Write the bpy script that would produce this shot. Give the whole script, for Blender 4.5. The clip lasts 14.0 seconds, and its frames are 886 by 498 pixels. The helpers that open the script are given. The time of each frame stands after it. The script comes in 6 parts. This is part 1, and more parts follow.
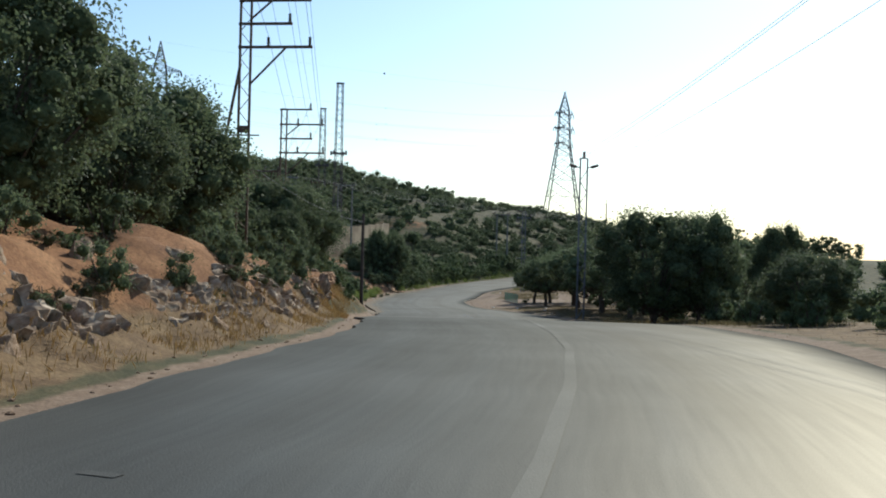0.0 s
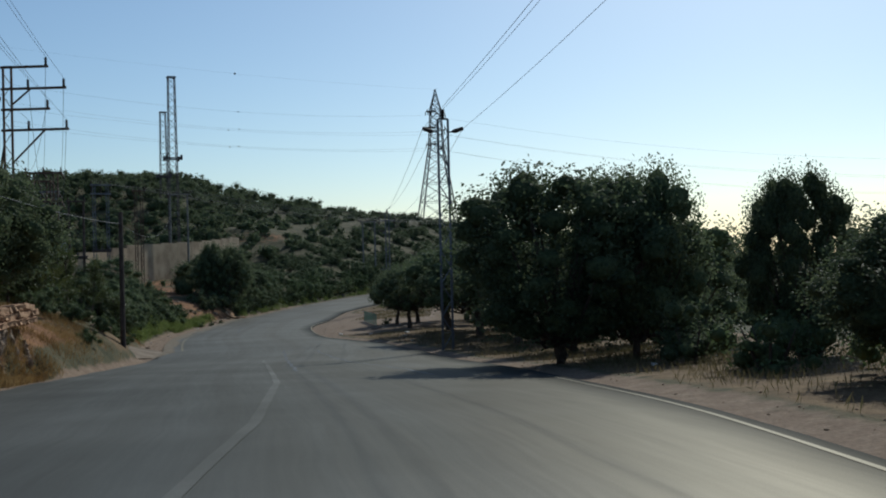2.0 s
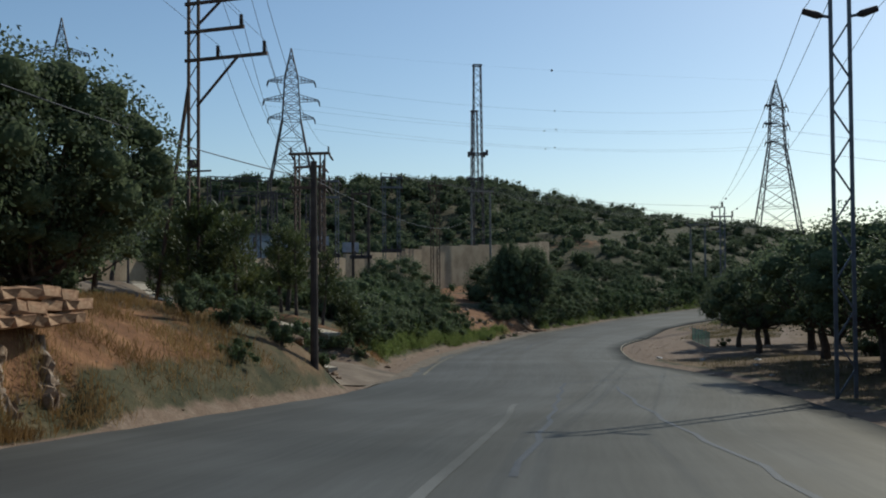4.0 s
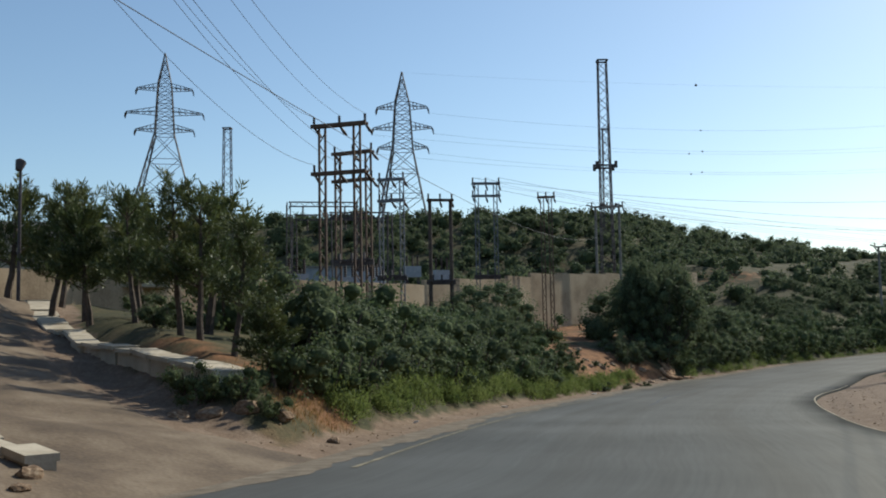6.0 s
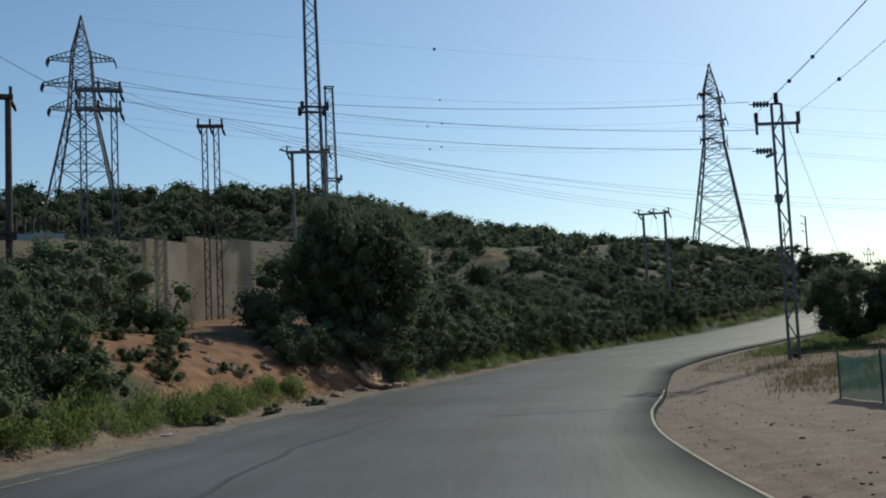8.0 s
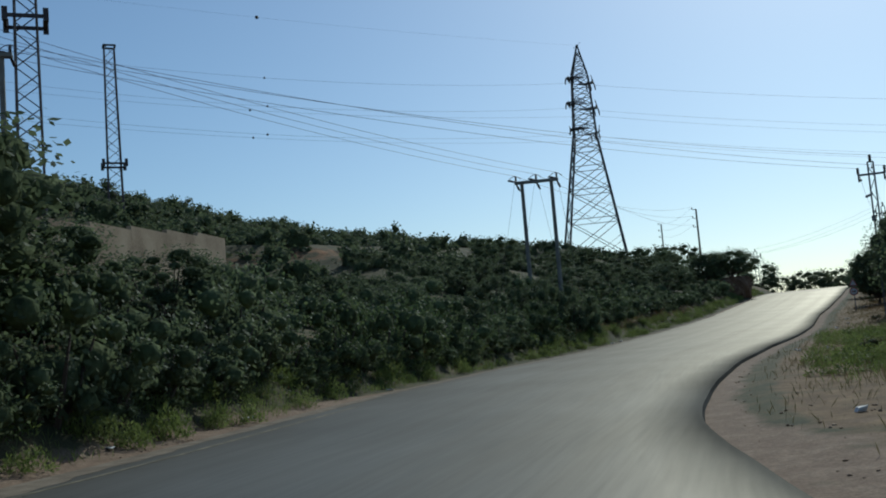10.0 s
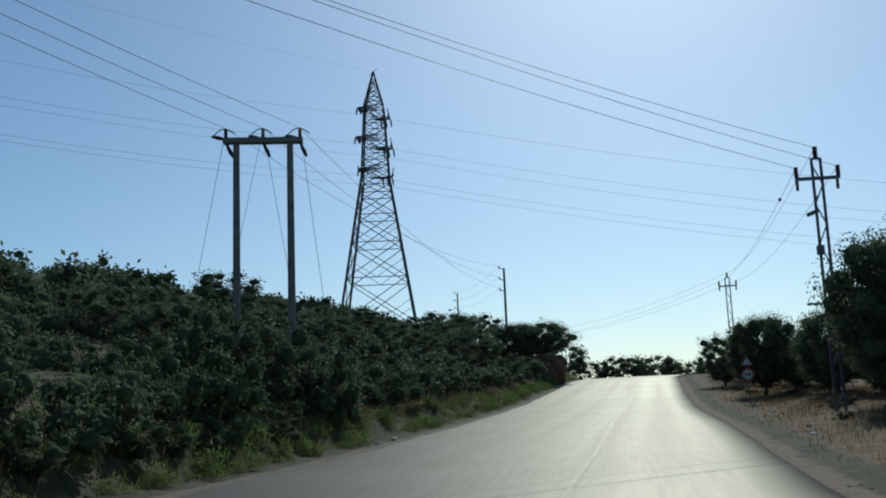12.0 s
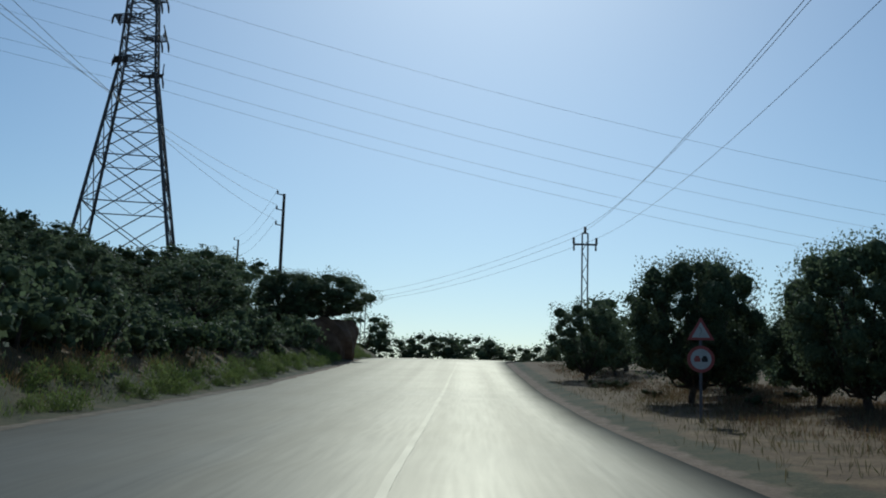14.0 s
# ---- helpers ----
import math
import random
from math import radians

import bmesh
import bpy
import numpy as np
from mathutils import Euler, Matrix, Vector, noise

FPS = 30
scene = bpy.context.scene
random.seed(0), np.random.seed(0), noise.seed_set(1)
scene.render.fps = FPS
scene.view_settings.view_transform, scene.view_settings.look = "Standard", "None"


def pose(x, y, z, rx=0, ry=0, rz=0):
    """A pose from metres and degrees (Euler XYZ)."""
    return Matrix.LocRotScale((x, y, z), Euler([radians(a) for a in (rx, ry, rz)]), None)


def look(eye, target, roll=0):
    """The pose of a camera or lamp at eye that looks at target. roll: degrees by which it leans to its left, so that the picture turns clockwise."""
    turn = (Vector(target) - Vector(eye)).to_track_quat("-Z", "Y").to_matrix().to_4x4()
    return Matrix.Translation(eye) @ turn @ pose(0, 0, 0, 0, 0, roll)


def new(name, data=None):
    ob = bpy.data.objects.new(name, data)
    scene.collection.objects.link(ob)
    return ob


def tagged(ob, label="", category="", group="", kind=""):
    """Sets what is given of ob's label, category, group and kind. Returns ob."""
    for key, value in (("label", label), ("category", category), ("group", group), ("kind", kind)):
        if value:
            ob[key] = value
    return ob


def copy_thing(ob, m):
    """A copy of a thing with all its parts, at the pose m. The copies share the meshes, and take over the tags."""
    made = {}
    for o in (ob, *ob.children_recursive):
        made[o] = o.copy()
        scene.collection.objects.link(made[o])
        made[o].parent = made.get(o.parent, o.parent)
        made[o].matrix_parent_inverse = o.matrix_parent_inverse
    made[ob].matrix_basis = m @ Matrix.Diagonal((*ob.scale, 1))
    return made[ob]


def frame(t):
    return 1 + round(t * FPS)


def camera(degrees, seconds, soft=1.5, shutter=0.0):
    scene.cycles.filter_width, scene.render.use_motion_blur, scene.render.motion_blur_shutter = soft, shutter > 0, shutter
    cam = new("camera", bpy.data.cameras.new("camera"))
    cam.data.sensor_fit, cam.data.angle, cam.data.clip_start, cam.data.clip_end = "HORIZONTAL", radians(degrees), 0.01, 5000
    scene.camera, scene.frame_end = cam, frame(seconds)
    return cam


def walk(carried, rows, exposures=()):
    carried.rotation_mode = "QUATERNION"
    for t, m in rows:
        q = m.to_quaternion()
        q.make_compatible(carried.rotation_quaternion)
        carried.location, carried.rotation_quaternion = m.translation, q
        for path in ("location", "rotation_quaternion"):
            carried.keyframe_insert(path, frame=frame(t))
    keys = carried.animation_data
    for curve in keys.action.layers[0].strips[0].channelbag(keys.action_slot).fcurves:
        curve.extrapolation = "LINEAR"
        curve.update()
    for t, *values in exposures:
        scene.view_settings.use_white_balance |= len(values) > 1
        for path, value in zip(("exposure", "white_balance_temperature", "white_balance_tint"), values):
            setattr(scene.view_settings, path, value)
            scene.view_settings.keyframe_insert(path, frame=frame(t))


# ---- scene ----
cam = camera(48.0, 14.0, soft=1.9)
PATH = [
    (0, (0.548, -2.453, 0.633), (0.536, -0.454, 0.621), 1.5),
    (0.5, (1.589, 2.848, 0.59), (1.507, 4.847, 0.594), 0.1),
    (1, (2.628, 8.237, 0.453), (2.5, 10.233, 0.489), -0.5),
    (1.5, (3.663, 13.46, 0.211), (3.698, 15.459, 0.272), -1.5),
    (2, (4.286, 18.684, 0.063), (4.507, 20.671, 0.079), -1.4),
    (2.5, (4.659, 23.443, -0.159), (4.672, 25.443, -0.165), -1.1),
    (3, (4.897, 28.065, -0.404), (4.671, 30.052, -0.403), -1.1),
    (3.5, (5.05, 32.575, -0.708), (4.728, 34.549, -0.698), -1.3),
    (3.7, (4.945, 34.51, -0.814), (4.587, 36.478, -0.787), -0.9),
    (5.8, (2.970, 57.833, -2.700), (2.249, 59.691, -2.535), -0.6),
    (6, (2.668, 60.383, -2.732), (1.968, 62.249, -2.562), -1.0),
    (6.5, (2.473, 65.952, -3.137), (1.861, 67.846, -2.942), -1.7),
    (7, (1.776, 73.520, -3.295), (1.359, 75.467, -3.106), -2.0),
    (7.5, (1.264, 80.526, -3.479), (0.985, 82.498, -3.305), -2.3),
    (8, (0.716, 87.948, -3.809), (0.499, 89.930, -3.645), -2.6),
    (8.2, (0.645, 90.524, -3.879), (0.449, 92.509, -3.725), -2.8),
    (10.3, (1.858, 120.156, -4.590), (1.987, 122.140, -4.373), -4.1),
    (10.5, (2.367, 122.975, -4.631), (2.537, 124.954, -4.401), -3.6),
    (11, (3.780, 130.903, -4.615), (4.048, 132.866, -4.342), -3.4),
    (11.5, (5.667, 138.209, -4.283), (6.029, 140.153, -3.984), -3.0),
    (12, (7.826, 145.103, -4.230), (8.310, 147.014, -3.893), -2.2),
    (12.5, (10.651, 151.805, -4.116), (11.296, 153.667, -3.775), -0.9),
    (13, (13.617, 158.721, -4.037), (14.372, 160.541, -3.694), 0.1),
    (13.5, (16.755, 164.885, -4.061), (17.539, 166.691, -3.710), -0.5),
    (14, (19.629, 171.667, -3.684), (20.451, 173.466, -3.387), 1.8),
]
EXPOSURES = [(0.0, 0.8, 6200, 2), (0.5, 0.42, 6050, 2), (1.0, -0.06, 5750, 1), (1.5, 0.0, 5850, 1), (3.0, -0.04, 5950, 2), (6.0, 0.6, 6400, 3), (8.0, 0.18, 6020, 0), (11.0, -0.14, 5600, -3), (14.0, -0.32, 5450, -4)]
walk(cam, [(t, look(eye, target, roll)) for t, eye, target, roll in PATH], EXPOSURES)

# ---- world, sun ----
SUN_AZ, SUN_EL = 27.0, 36.0          # degrees clockwise from +y, degrees above the horizon
world = bpy.data.worlds.new("sky")
scene.world = world
world.use_nodes = True
wn = world.node_tree.nodes
sky = wn.new("ShaderNodeTexSky")
sky.sky_type, sky.sun_disc = "NISHITA", False
sky.sun_elevation, sky.sun_rotation = radians(SUN_EL), radians(SUN_AZ)
sky.altitude, sky.air_density, sky.dust_density, sky.ozone_density = 300, 1.0, 0.82, 2.2
world.node_tree.links.new(sky.outputs[0], wn["Background"].inputs[0])
wn["Background"].inputs[1].default_value = 0.088
sun_data = bpy.data.lights.new("sun", "SUN")
sun_data.energy, sun_data.angle, sun_data.color = 3.0, radians(0.6), (1.0, 0.93, 0.82)
sun = new("sun", sun_data)
az, el = radians(SUN_AZ), radians(SUN_EL)
SUNWAY = Vector((math.sin(az) * math.cos(el), math.cos(az) * math.cos(el), math.sin(el)))
sun.matrix_world = look(SUNWAY * 100, (0, 0, 0))


# ---- materials ----
def material(name, colours, scale=4.0, rough=0.8, bump=0.3, fine=40.0, metal=0.0, spec=0.3, random_shade=0.0, through_light=0.0, detail=6.0):
    """Two scales of noise between the colours, with fine relief."""
    m = bpy.data.materials.new(name)
    m.use_nodes = True
    nodes, links = m.node_tree.nodes, m.node_tree.links
    bsdf = nodes["Principled BSDF"]
    tex = nodes.new("ShaderNodeTexCoord")
    big = nodes.new("ShaderNodeTexNoise")
    big.inputs["Scale"].default_value, big.inputs["Detail"].default_value = scale, detail
    small = nodes.new("ShaderNodeTexNoise")
    small.inputs["Scale"].default_value, small.inputs["Detail"].default_value = fine, 4
    links.new(tex.outputs["Object"], big.inputs["Vector"])
    links.new(tex.outputs["Object"], small.inputs["Vector"])
    ramp = nodes.new("ShaderNodeValToRGB")
    el_ = ramp.color_ramp.elements
    while len(el_) < len(colours):
        el_.new(0.5)
    for i, c in enumerate(colours):
        el_[i].position = 0.3 + 0.4 * i / max(1, len(colours) - 1)
        el_[i].color = (*c, 1)
    mixv = nodes.new("ShaderNodeMath")
    mixv.operation = "MULTIPLY_ADD"
    links.new(small.outputs["Fac"], mixv.inputs[0])
    mixv.inputs[1].default_value = 0.35
    sub = nodes.new("ShaderNodeMath")
    sub.operation = "SUBTRACT"
    links.new(big.outputs["Fac"], sub.inputs[0])
    sub.inputs[1].default_value = 0.175
    links.new(sub.outputs[0], mixv.inputs[2])
    links.new(mixv.outputs[0], ramp.inputs["Fac"])
    colour = ramp.outputs["Color"]
    if random_shade:
        info = nodes.new("ShaderNodeObjectInfo")
        geo = nodes.new("ShaderNodeNewGeometry")
        add = nodes.new("ShaderNodeMath")
        add.operation = "ADD"
        links.new(info.outputs["Random"], add.inputs[0])
        links.new(geo.outputs["Random Per Island"], add.inputs[1])
        rng = nodes.new("ShaderNodeMapRange")
        rng.inputs["From Max"].default_value = 2.0
        rng.inputs["To Min"].default_value, rng.inputs["To Max"].default_value = 1 - random_shade, 1 + random_shade
        links.new(add.outputs[0], rng.inputs["Value"])
        hsv = nodes.new("ShaderNodeHueSaturation")
        links.new(rng.outputs["Result"], hsv.inputs["Value"])
        links.new(colour, hsv.inputs["Color"])
        colour = hsv.outputs["Color"]
    links.new(colour, bsdf.inputs["Base Color"])
    bsdf.inputs["Roughness"].default_value = rough
    bsdf.inputs["Metallic"].default_value = metal
    bsdf.inputs["Specular IOR Level"].default_value = spec
    if bump:
        b = nodes.new("ShaderNodeBump")
        b.inputs["Strength"].default_value, b.inputs["Distance"].default_value = bump, 0.02
        links.new(small.outputs["Fac"], b.inputs["Height"])
        links.new(b.outputs["Normal"], bsdf.inputs["Normal"])
    if through_light:
        tr = nodes.new("ShaderNodeBsdfTranslucent")
        links.new(colour, tr.inputs["Color"])
        mx = nodes.new("ShaderNodeMixShader")
        mx.inputs[0].default_value = through_light
        links.new(bsdf.outputs[0], mx.inputs[1])
        links.new(tr.outputs[0], mx.inputs[2])
        links.new(mx.outputs[0], nodes["Material Output"].inputs["Surface"])
    return m


M_LEAF_SHRUB = material("shrub_leaf", [(0.058, 0.084, 0.038), (0.094, 0.126, 0.054), (0.135, 0.165, 0.072)], 0.8, 0.66, 0, 3.0, spec=0.14, random_shade=0.35, through_light=0.35)
M_LEAF_TREE = material("tree_leaf", [(0.064, 0.084, 0.046), (0.102, 0.128, 0.068), (0.145, 0.168, 0.09)], 0.8, 0.66, 0, 3.0, spec=0.14, random_shade=0.4, through_light=0.45)
M_LEAF_PINE = material("pine_needle", [(0.045, 0.062, 0.024), (0.088, 0.105, 0.036), (0.15, 0.15, 0.05)], 0.6, 0.55, 0, 3.0, spec=0.3, random_shade=0.4, through_light=0.3)
M_LEAF_WEED = material("weed_leaf", [(0.085, 0.118, 0.034), (0.135, 0.17, 0.05), (0.19, 0.22, 0.075)], 1.2, 0.65, 0, 4.0, spec=0.15, random_shade=0.35, through_light=0.45)
# Noise tones on the solid cores paint shaded gaps between lighter leaves.
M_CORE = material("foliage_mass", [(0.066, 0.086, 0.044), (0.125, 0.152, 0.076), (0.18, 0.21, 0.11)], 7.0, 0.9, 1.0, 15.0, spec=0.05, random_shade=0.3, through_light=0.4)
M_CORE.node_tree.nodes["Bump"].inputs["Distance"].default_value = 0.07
M_BRUSH = material("dry_brush", [(0.07, 0.055, 0.03), (0.12, 0.09, 0.045), (0.16, 0.12, 0.06)], 1.0, 0.8, 0, 4.0, random_shade=0.3, through_light=0.2)
M_DRY = material("dry_grass", [(0.20, 0.115, 0.042), (0.30, 0.19, 0.075), (0.38, 0.265, 0.12)], 0.7, 0.8, 0, 5.0, random_shade=0.3, through_light=0.3)
M_BARK = material("bark", [(0.06, 0.045, 0.035), (0.12, 0.09, 0.07)], 6.0, 0.9, 0.8, 30.0)
M_STRAW = material("verge_grass", [(0.10, 0.095, 0.042), (0.17, 0.14, 0.068), (0.26, 0.20, 0.10)], 0.5, 0.8, 0, 5.0, random_shade=0.3, through_light=0.3)
M_ROCK = material("limestone", [(0.125, 0.074, 0.042), (0.24, 0.155, 0.095), (0.36, 0.27, 0.185)], 2.6, 0.9, 0.9, 14.0, random_shade=0.2)
M_CRAG = material("grey_crag", [(0.12, 0.078, 0.05), (0.25, 0.175, 0.118), (0.42, 0.34, 0.26)], 3.2, 0.92, 0.9, 16.0, random_shade=0.15)
M_STEEL = material("weathered_steel", [(0.05, 0.04, 0.045), (0.10, 0.085, 0.085)], 3.0, 0.6, 0.1, 40, metal=0.3)
M_GALV = material("galvanised_steel", [(0.10, 0.10, 0.115), (0.17, 0.17, 0.185)], 3.0, 0.55, 0.1, 40, metal=0.5)
M_TOWER = material("tower_steel", [(0.065, 0.058, 0.062), (0.115, 0.105, 0.108)], 3.0, 0.6, 0.1, 40, metal=0.2)
M_RUST = material("rusty_steel", [(0.07, 0.045, 0.035), (0.14, 0.085, 0.06)], 4.0, 0.75, 0.2, 50, metal=0.2)
M_CERAMIC = material("brown_ceramic", [(0.04, 0.03, 0.028), (0.07, 0.05, 0.045)], 6.0, 0.6, 0.0, 30, spec=0.15)
M_WOODPOLE = material("dark_pole_wood", [(0.05, 0.035, 0.03), (0.10, 0.075, 0.06)], 3.0, 0.85, 0.5, 30)
M_CONCRETE = material("pole_concrete", [(0.13, 0.12, 0.11), (0.22, 0.21, 0.19)], 2.0, 0.85, 0.4, 30)
M_WALL = material("wall_render", [(0.19, 0.135, 0.088), (0.29, 0.218, 0.145), (0.37, 0.29, 0.2)], 0.5, 0.9, 0.4, 9.0)
M_CURB = material("curb_stone", [(0.36, 0.30, 0.22), (0.50, 0.43, 0.33)], 1.6, 0.9, 0.5, 16, random_shade=0.15)
M_WIRE = material("wire_aluminium", [(0.05, 0.05, 0.06), (0.09, 0.09, 0.10)], 2.0, 0.6, 0)
M_EDGE = material("worn_edge_paint", [(0.24, 0.19, 0.12), (0.33, 0.27, 0.18)], 1.6, 0.8, 0.2, 22)
M_EDGE_FAINT = material("faded_edge_paint", [(0.10, 0.088, 0.06), (0.14, 0.12, 0.08), (0.24, 0.20, 0.13)], 2.4, 0.8, 0.2, 14)
M_GREY = material("equipment_grey", [(0.22, 0.24, 0.27), (0.32, 0.34, 0.37)], 2.0, 0.6, 0.1)
M_WHITE = material("white_enamel", [(0.40, 0.40, 0.39), (0.52, 0.52, 0.5)], 4.0, 0.6, 0.05)
M_RED = material("red_enamel", [(0.26, 0.06, 0.055), (0.34, 0.09, 0.08)], 5.0, 0.5, 0.05)
M_BLACK = material("black_enamel", [(0.02, 0.02, 0.02), (0.03, 0.03, 0.03)], 5.0, 0.5, 0.05)
M_LITTER = material("pale_litter", [(0.55, 0.53, 0.5), (0.72, 0.7, 0.68)], 9.0, 0.7, 0.1, random_shade=0.2)
M_NET = material("green_net", [(0.06, 0.24, 0.19), (0.1, 0.33, 0.27)], 2.0, 0.7, 0.2, 60)
see = M_NET.node_tree.nodes.new("ShaderNodeBsdfTransparent")
weave = M_NET.node_tree.nodes.new("ShaderNodeMixShader")
weave.inputs[0].default_value = 0.35
M_NET.node_tree.links.new(M_NET.node_tree.nodes["Principled BSDF"].outputs[0], weave.inputs[1])
M_NET.node_tree.links.new(see.outputs[0], weave.inputs[2])
M_NET.node_tree.links.new(weave.outputs[0], M_NET.node_tree.nodes["Material Output"].inputs["Surface"])


def asphalt(name, tones, share):
    m = material(name, tones, 0.22, 0.6, 0.7, 70, spec=0.0, detail=8)
    nodes, links = m.node_tree.nodes, m.node_tree.links
    bsdf = nodes["Principled BSDF"]
    # worn wheel tracks: long streaks along the road, from the road's own coordinate across
    uv = nodes.new("ShaderNodeAttribute")
    uv.attribute_name = "across"
    stretch = nodes.new("ShaderNodeMapping")
    stretch.inputs["Scale"].default_value = (1.1, 0.015, 0)
    links.new(uv.outputs["Vector"], stretch.inputs["Vector"])
    n = nodes.new("ShaderNodeTexNoise")
    n.inputs["Scale"].default_value, n.inputs["Detail"].default_value = 1.0, 5
    links.new(stretch.outputs[0], n.inputs["Vector"])
    rr = nodes.new("ShaderNodeMapRange")
    rr.inputs["From Min"].default_value, rr.inputs["From Max"].default_value = 0.35, 0.65
    rr.inputs["To Min"].default_value, rr.inputs["To Max"].default_value = 0.86, 1.15
    links.new(n.outputs["Fac"], rr.inputs["Value"])
    hs = nodes.new("ShaderNodeHueSaturation")
    old = bsdf.inputs["Base Color"].links[0].from_socket
    links.new(old, hs.inputs["Color"])
    links.new(rr.outputs[0], hs.inputs["Value"])
    links.new(hs.outputs[0], bsdf.inputs["Base Color"])
    ro = nodes.new("ShaderNodeMapRange")
    ro.inputs["From Min"].default_value, ro.inputs["From Max"].default_value = 0.35, 0.65
    ro.inputs["To Min"].default_value, ro.inputs["To Max"].default_value = 0.46, 0.4
    links.new(n.outputs["Fac"], ro.inputs["Value"])
    gloss = nodes.new("ShaderNodeBsdfGlossy")
    gloss.inputs["Color"].default_value = (1.0, 0.93, 0.80, 1)
    links.new(ro.outputs[0], gloss.inputs["Roughness"])
    # polished aggregate: the sheen comes and goes with the tracks and the grain
    grit = nodes.new("ShaderNodeTexNoise")
    grit.inputs["Scale"].default_value, grit.inputs["Detail"].default_value = 3.0, 10
    drag = nodes.new("ShaderNodeMapping")
    drag.inputs["Scale"].default_value = (4.0, 0.14, 0)
    links.new(uv.outputs["Vector"], drag.inputs["Vector"])
    links.new(drag.outputs[0], grit.inputs["Vector"])
    both = nodes.new("ShaderNodeMath")
    both.operation = "MULTIPLY"
    links.new(grit.outputs["Fac"], both.inputs[0])
    links.new(n.outputs["Fac"], both.inputs[1])
    sheen = nodes.new("ShaderNodeMapRange")
    sheen.inputs["From Min"].default_value, sheen.inputs["From Max"].default_value = 0.13, 0.38
    sheen.inputs["To Min"].default_value, sheen.inputs["To Max"].default_value = share * 0.89, share * 1.13
    links.new(both.outputs[0], sheen.inputs["Value"])
    # the dusty stretch before the lane gets less gloss, to hold back the glare
    along = nodes.new("ShaderNodeSeparateXYZ")
    links.new(uv.outputs["Vector"], along.inputs[0])
    dull = nodes.new("ShaderNodeMapRange")
    dull.inputs["From Min"].default_value, dull.inputs["From Max"].default_value = 40.0, 85.0
    dull.inputs["To Min"].default_value, dull.inputs["To Max"].default_value = 0.72, 1.15
    links.new(along.outputs["Y"], dull.inputs["Value"])
    worn = nodes.new("ShaderNodeMath")
    worn.operation = "MULTIPLY"
    links.new(sheen.outputs[0], worn.inputs[0])
    links.new(dull.outputs[0], worn.inputs[1])
    # dust and dirt along the right edge
    dirt = nodes.new("ShaderNodeMapRange")
    dirt.inputs["From Min"].default_value, dirt.inputs["From Max"].default_value = 0.15, 1.15
    dirt.inputs["To Min"].default_value = 0.12
    links.new(along.outputs["Z"], dirt.inputs["Value"])
    matt = nodes.new("ShaderNodeMath")
    matt.operation = "MULTIPLY"
    links.new(worn.outputs[0], matt.inputs[0])
    links.new(dirt.outputs[0], matt.inputs[1])
    mx = nodes.new("ShaderNodeMixShader")
    links.new(matt.outputs[0], mx.inputs[0])
    links.new(bsdf.outputs[0], mx.inputs[1])
    links.new(gloss.outputs[0], mx.inputs[2])
    links.new(mx.outputs[0], nodes["Material Output"].inputs["Surface"])
    return m


M_ROAD = asphalt("asphalt", [(0.045, 0.0455, 0.044), (0.064, 0.064, 0.061), (0.087, 0.087, 0.083)], 0.11)
M_PAINT = asphalt("worn_white_paint", [(0.055, 0.055, 0.052), (0.088, 0.088, 0.083), (0.15, 0.149, 0.141)], 0.115)
M_PAINT_FAINT = asphalt("faint_white_paint", [(0.046, 0.046, 0.044), (0.068, 0.068, 0.065), (0.11, 0.109, 0.104)], 0.118)


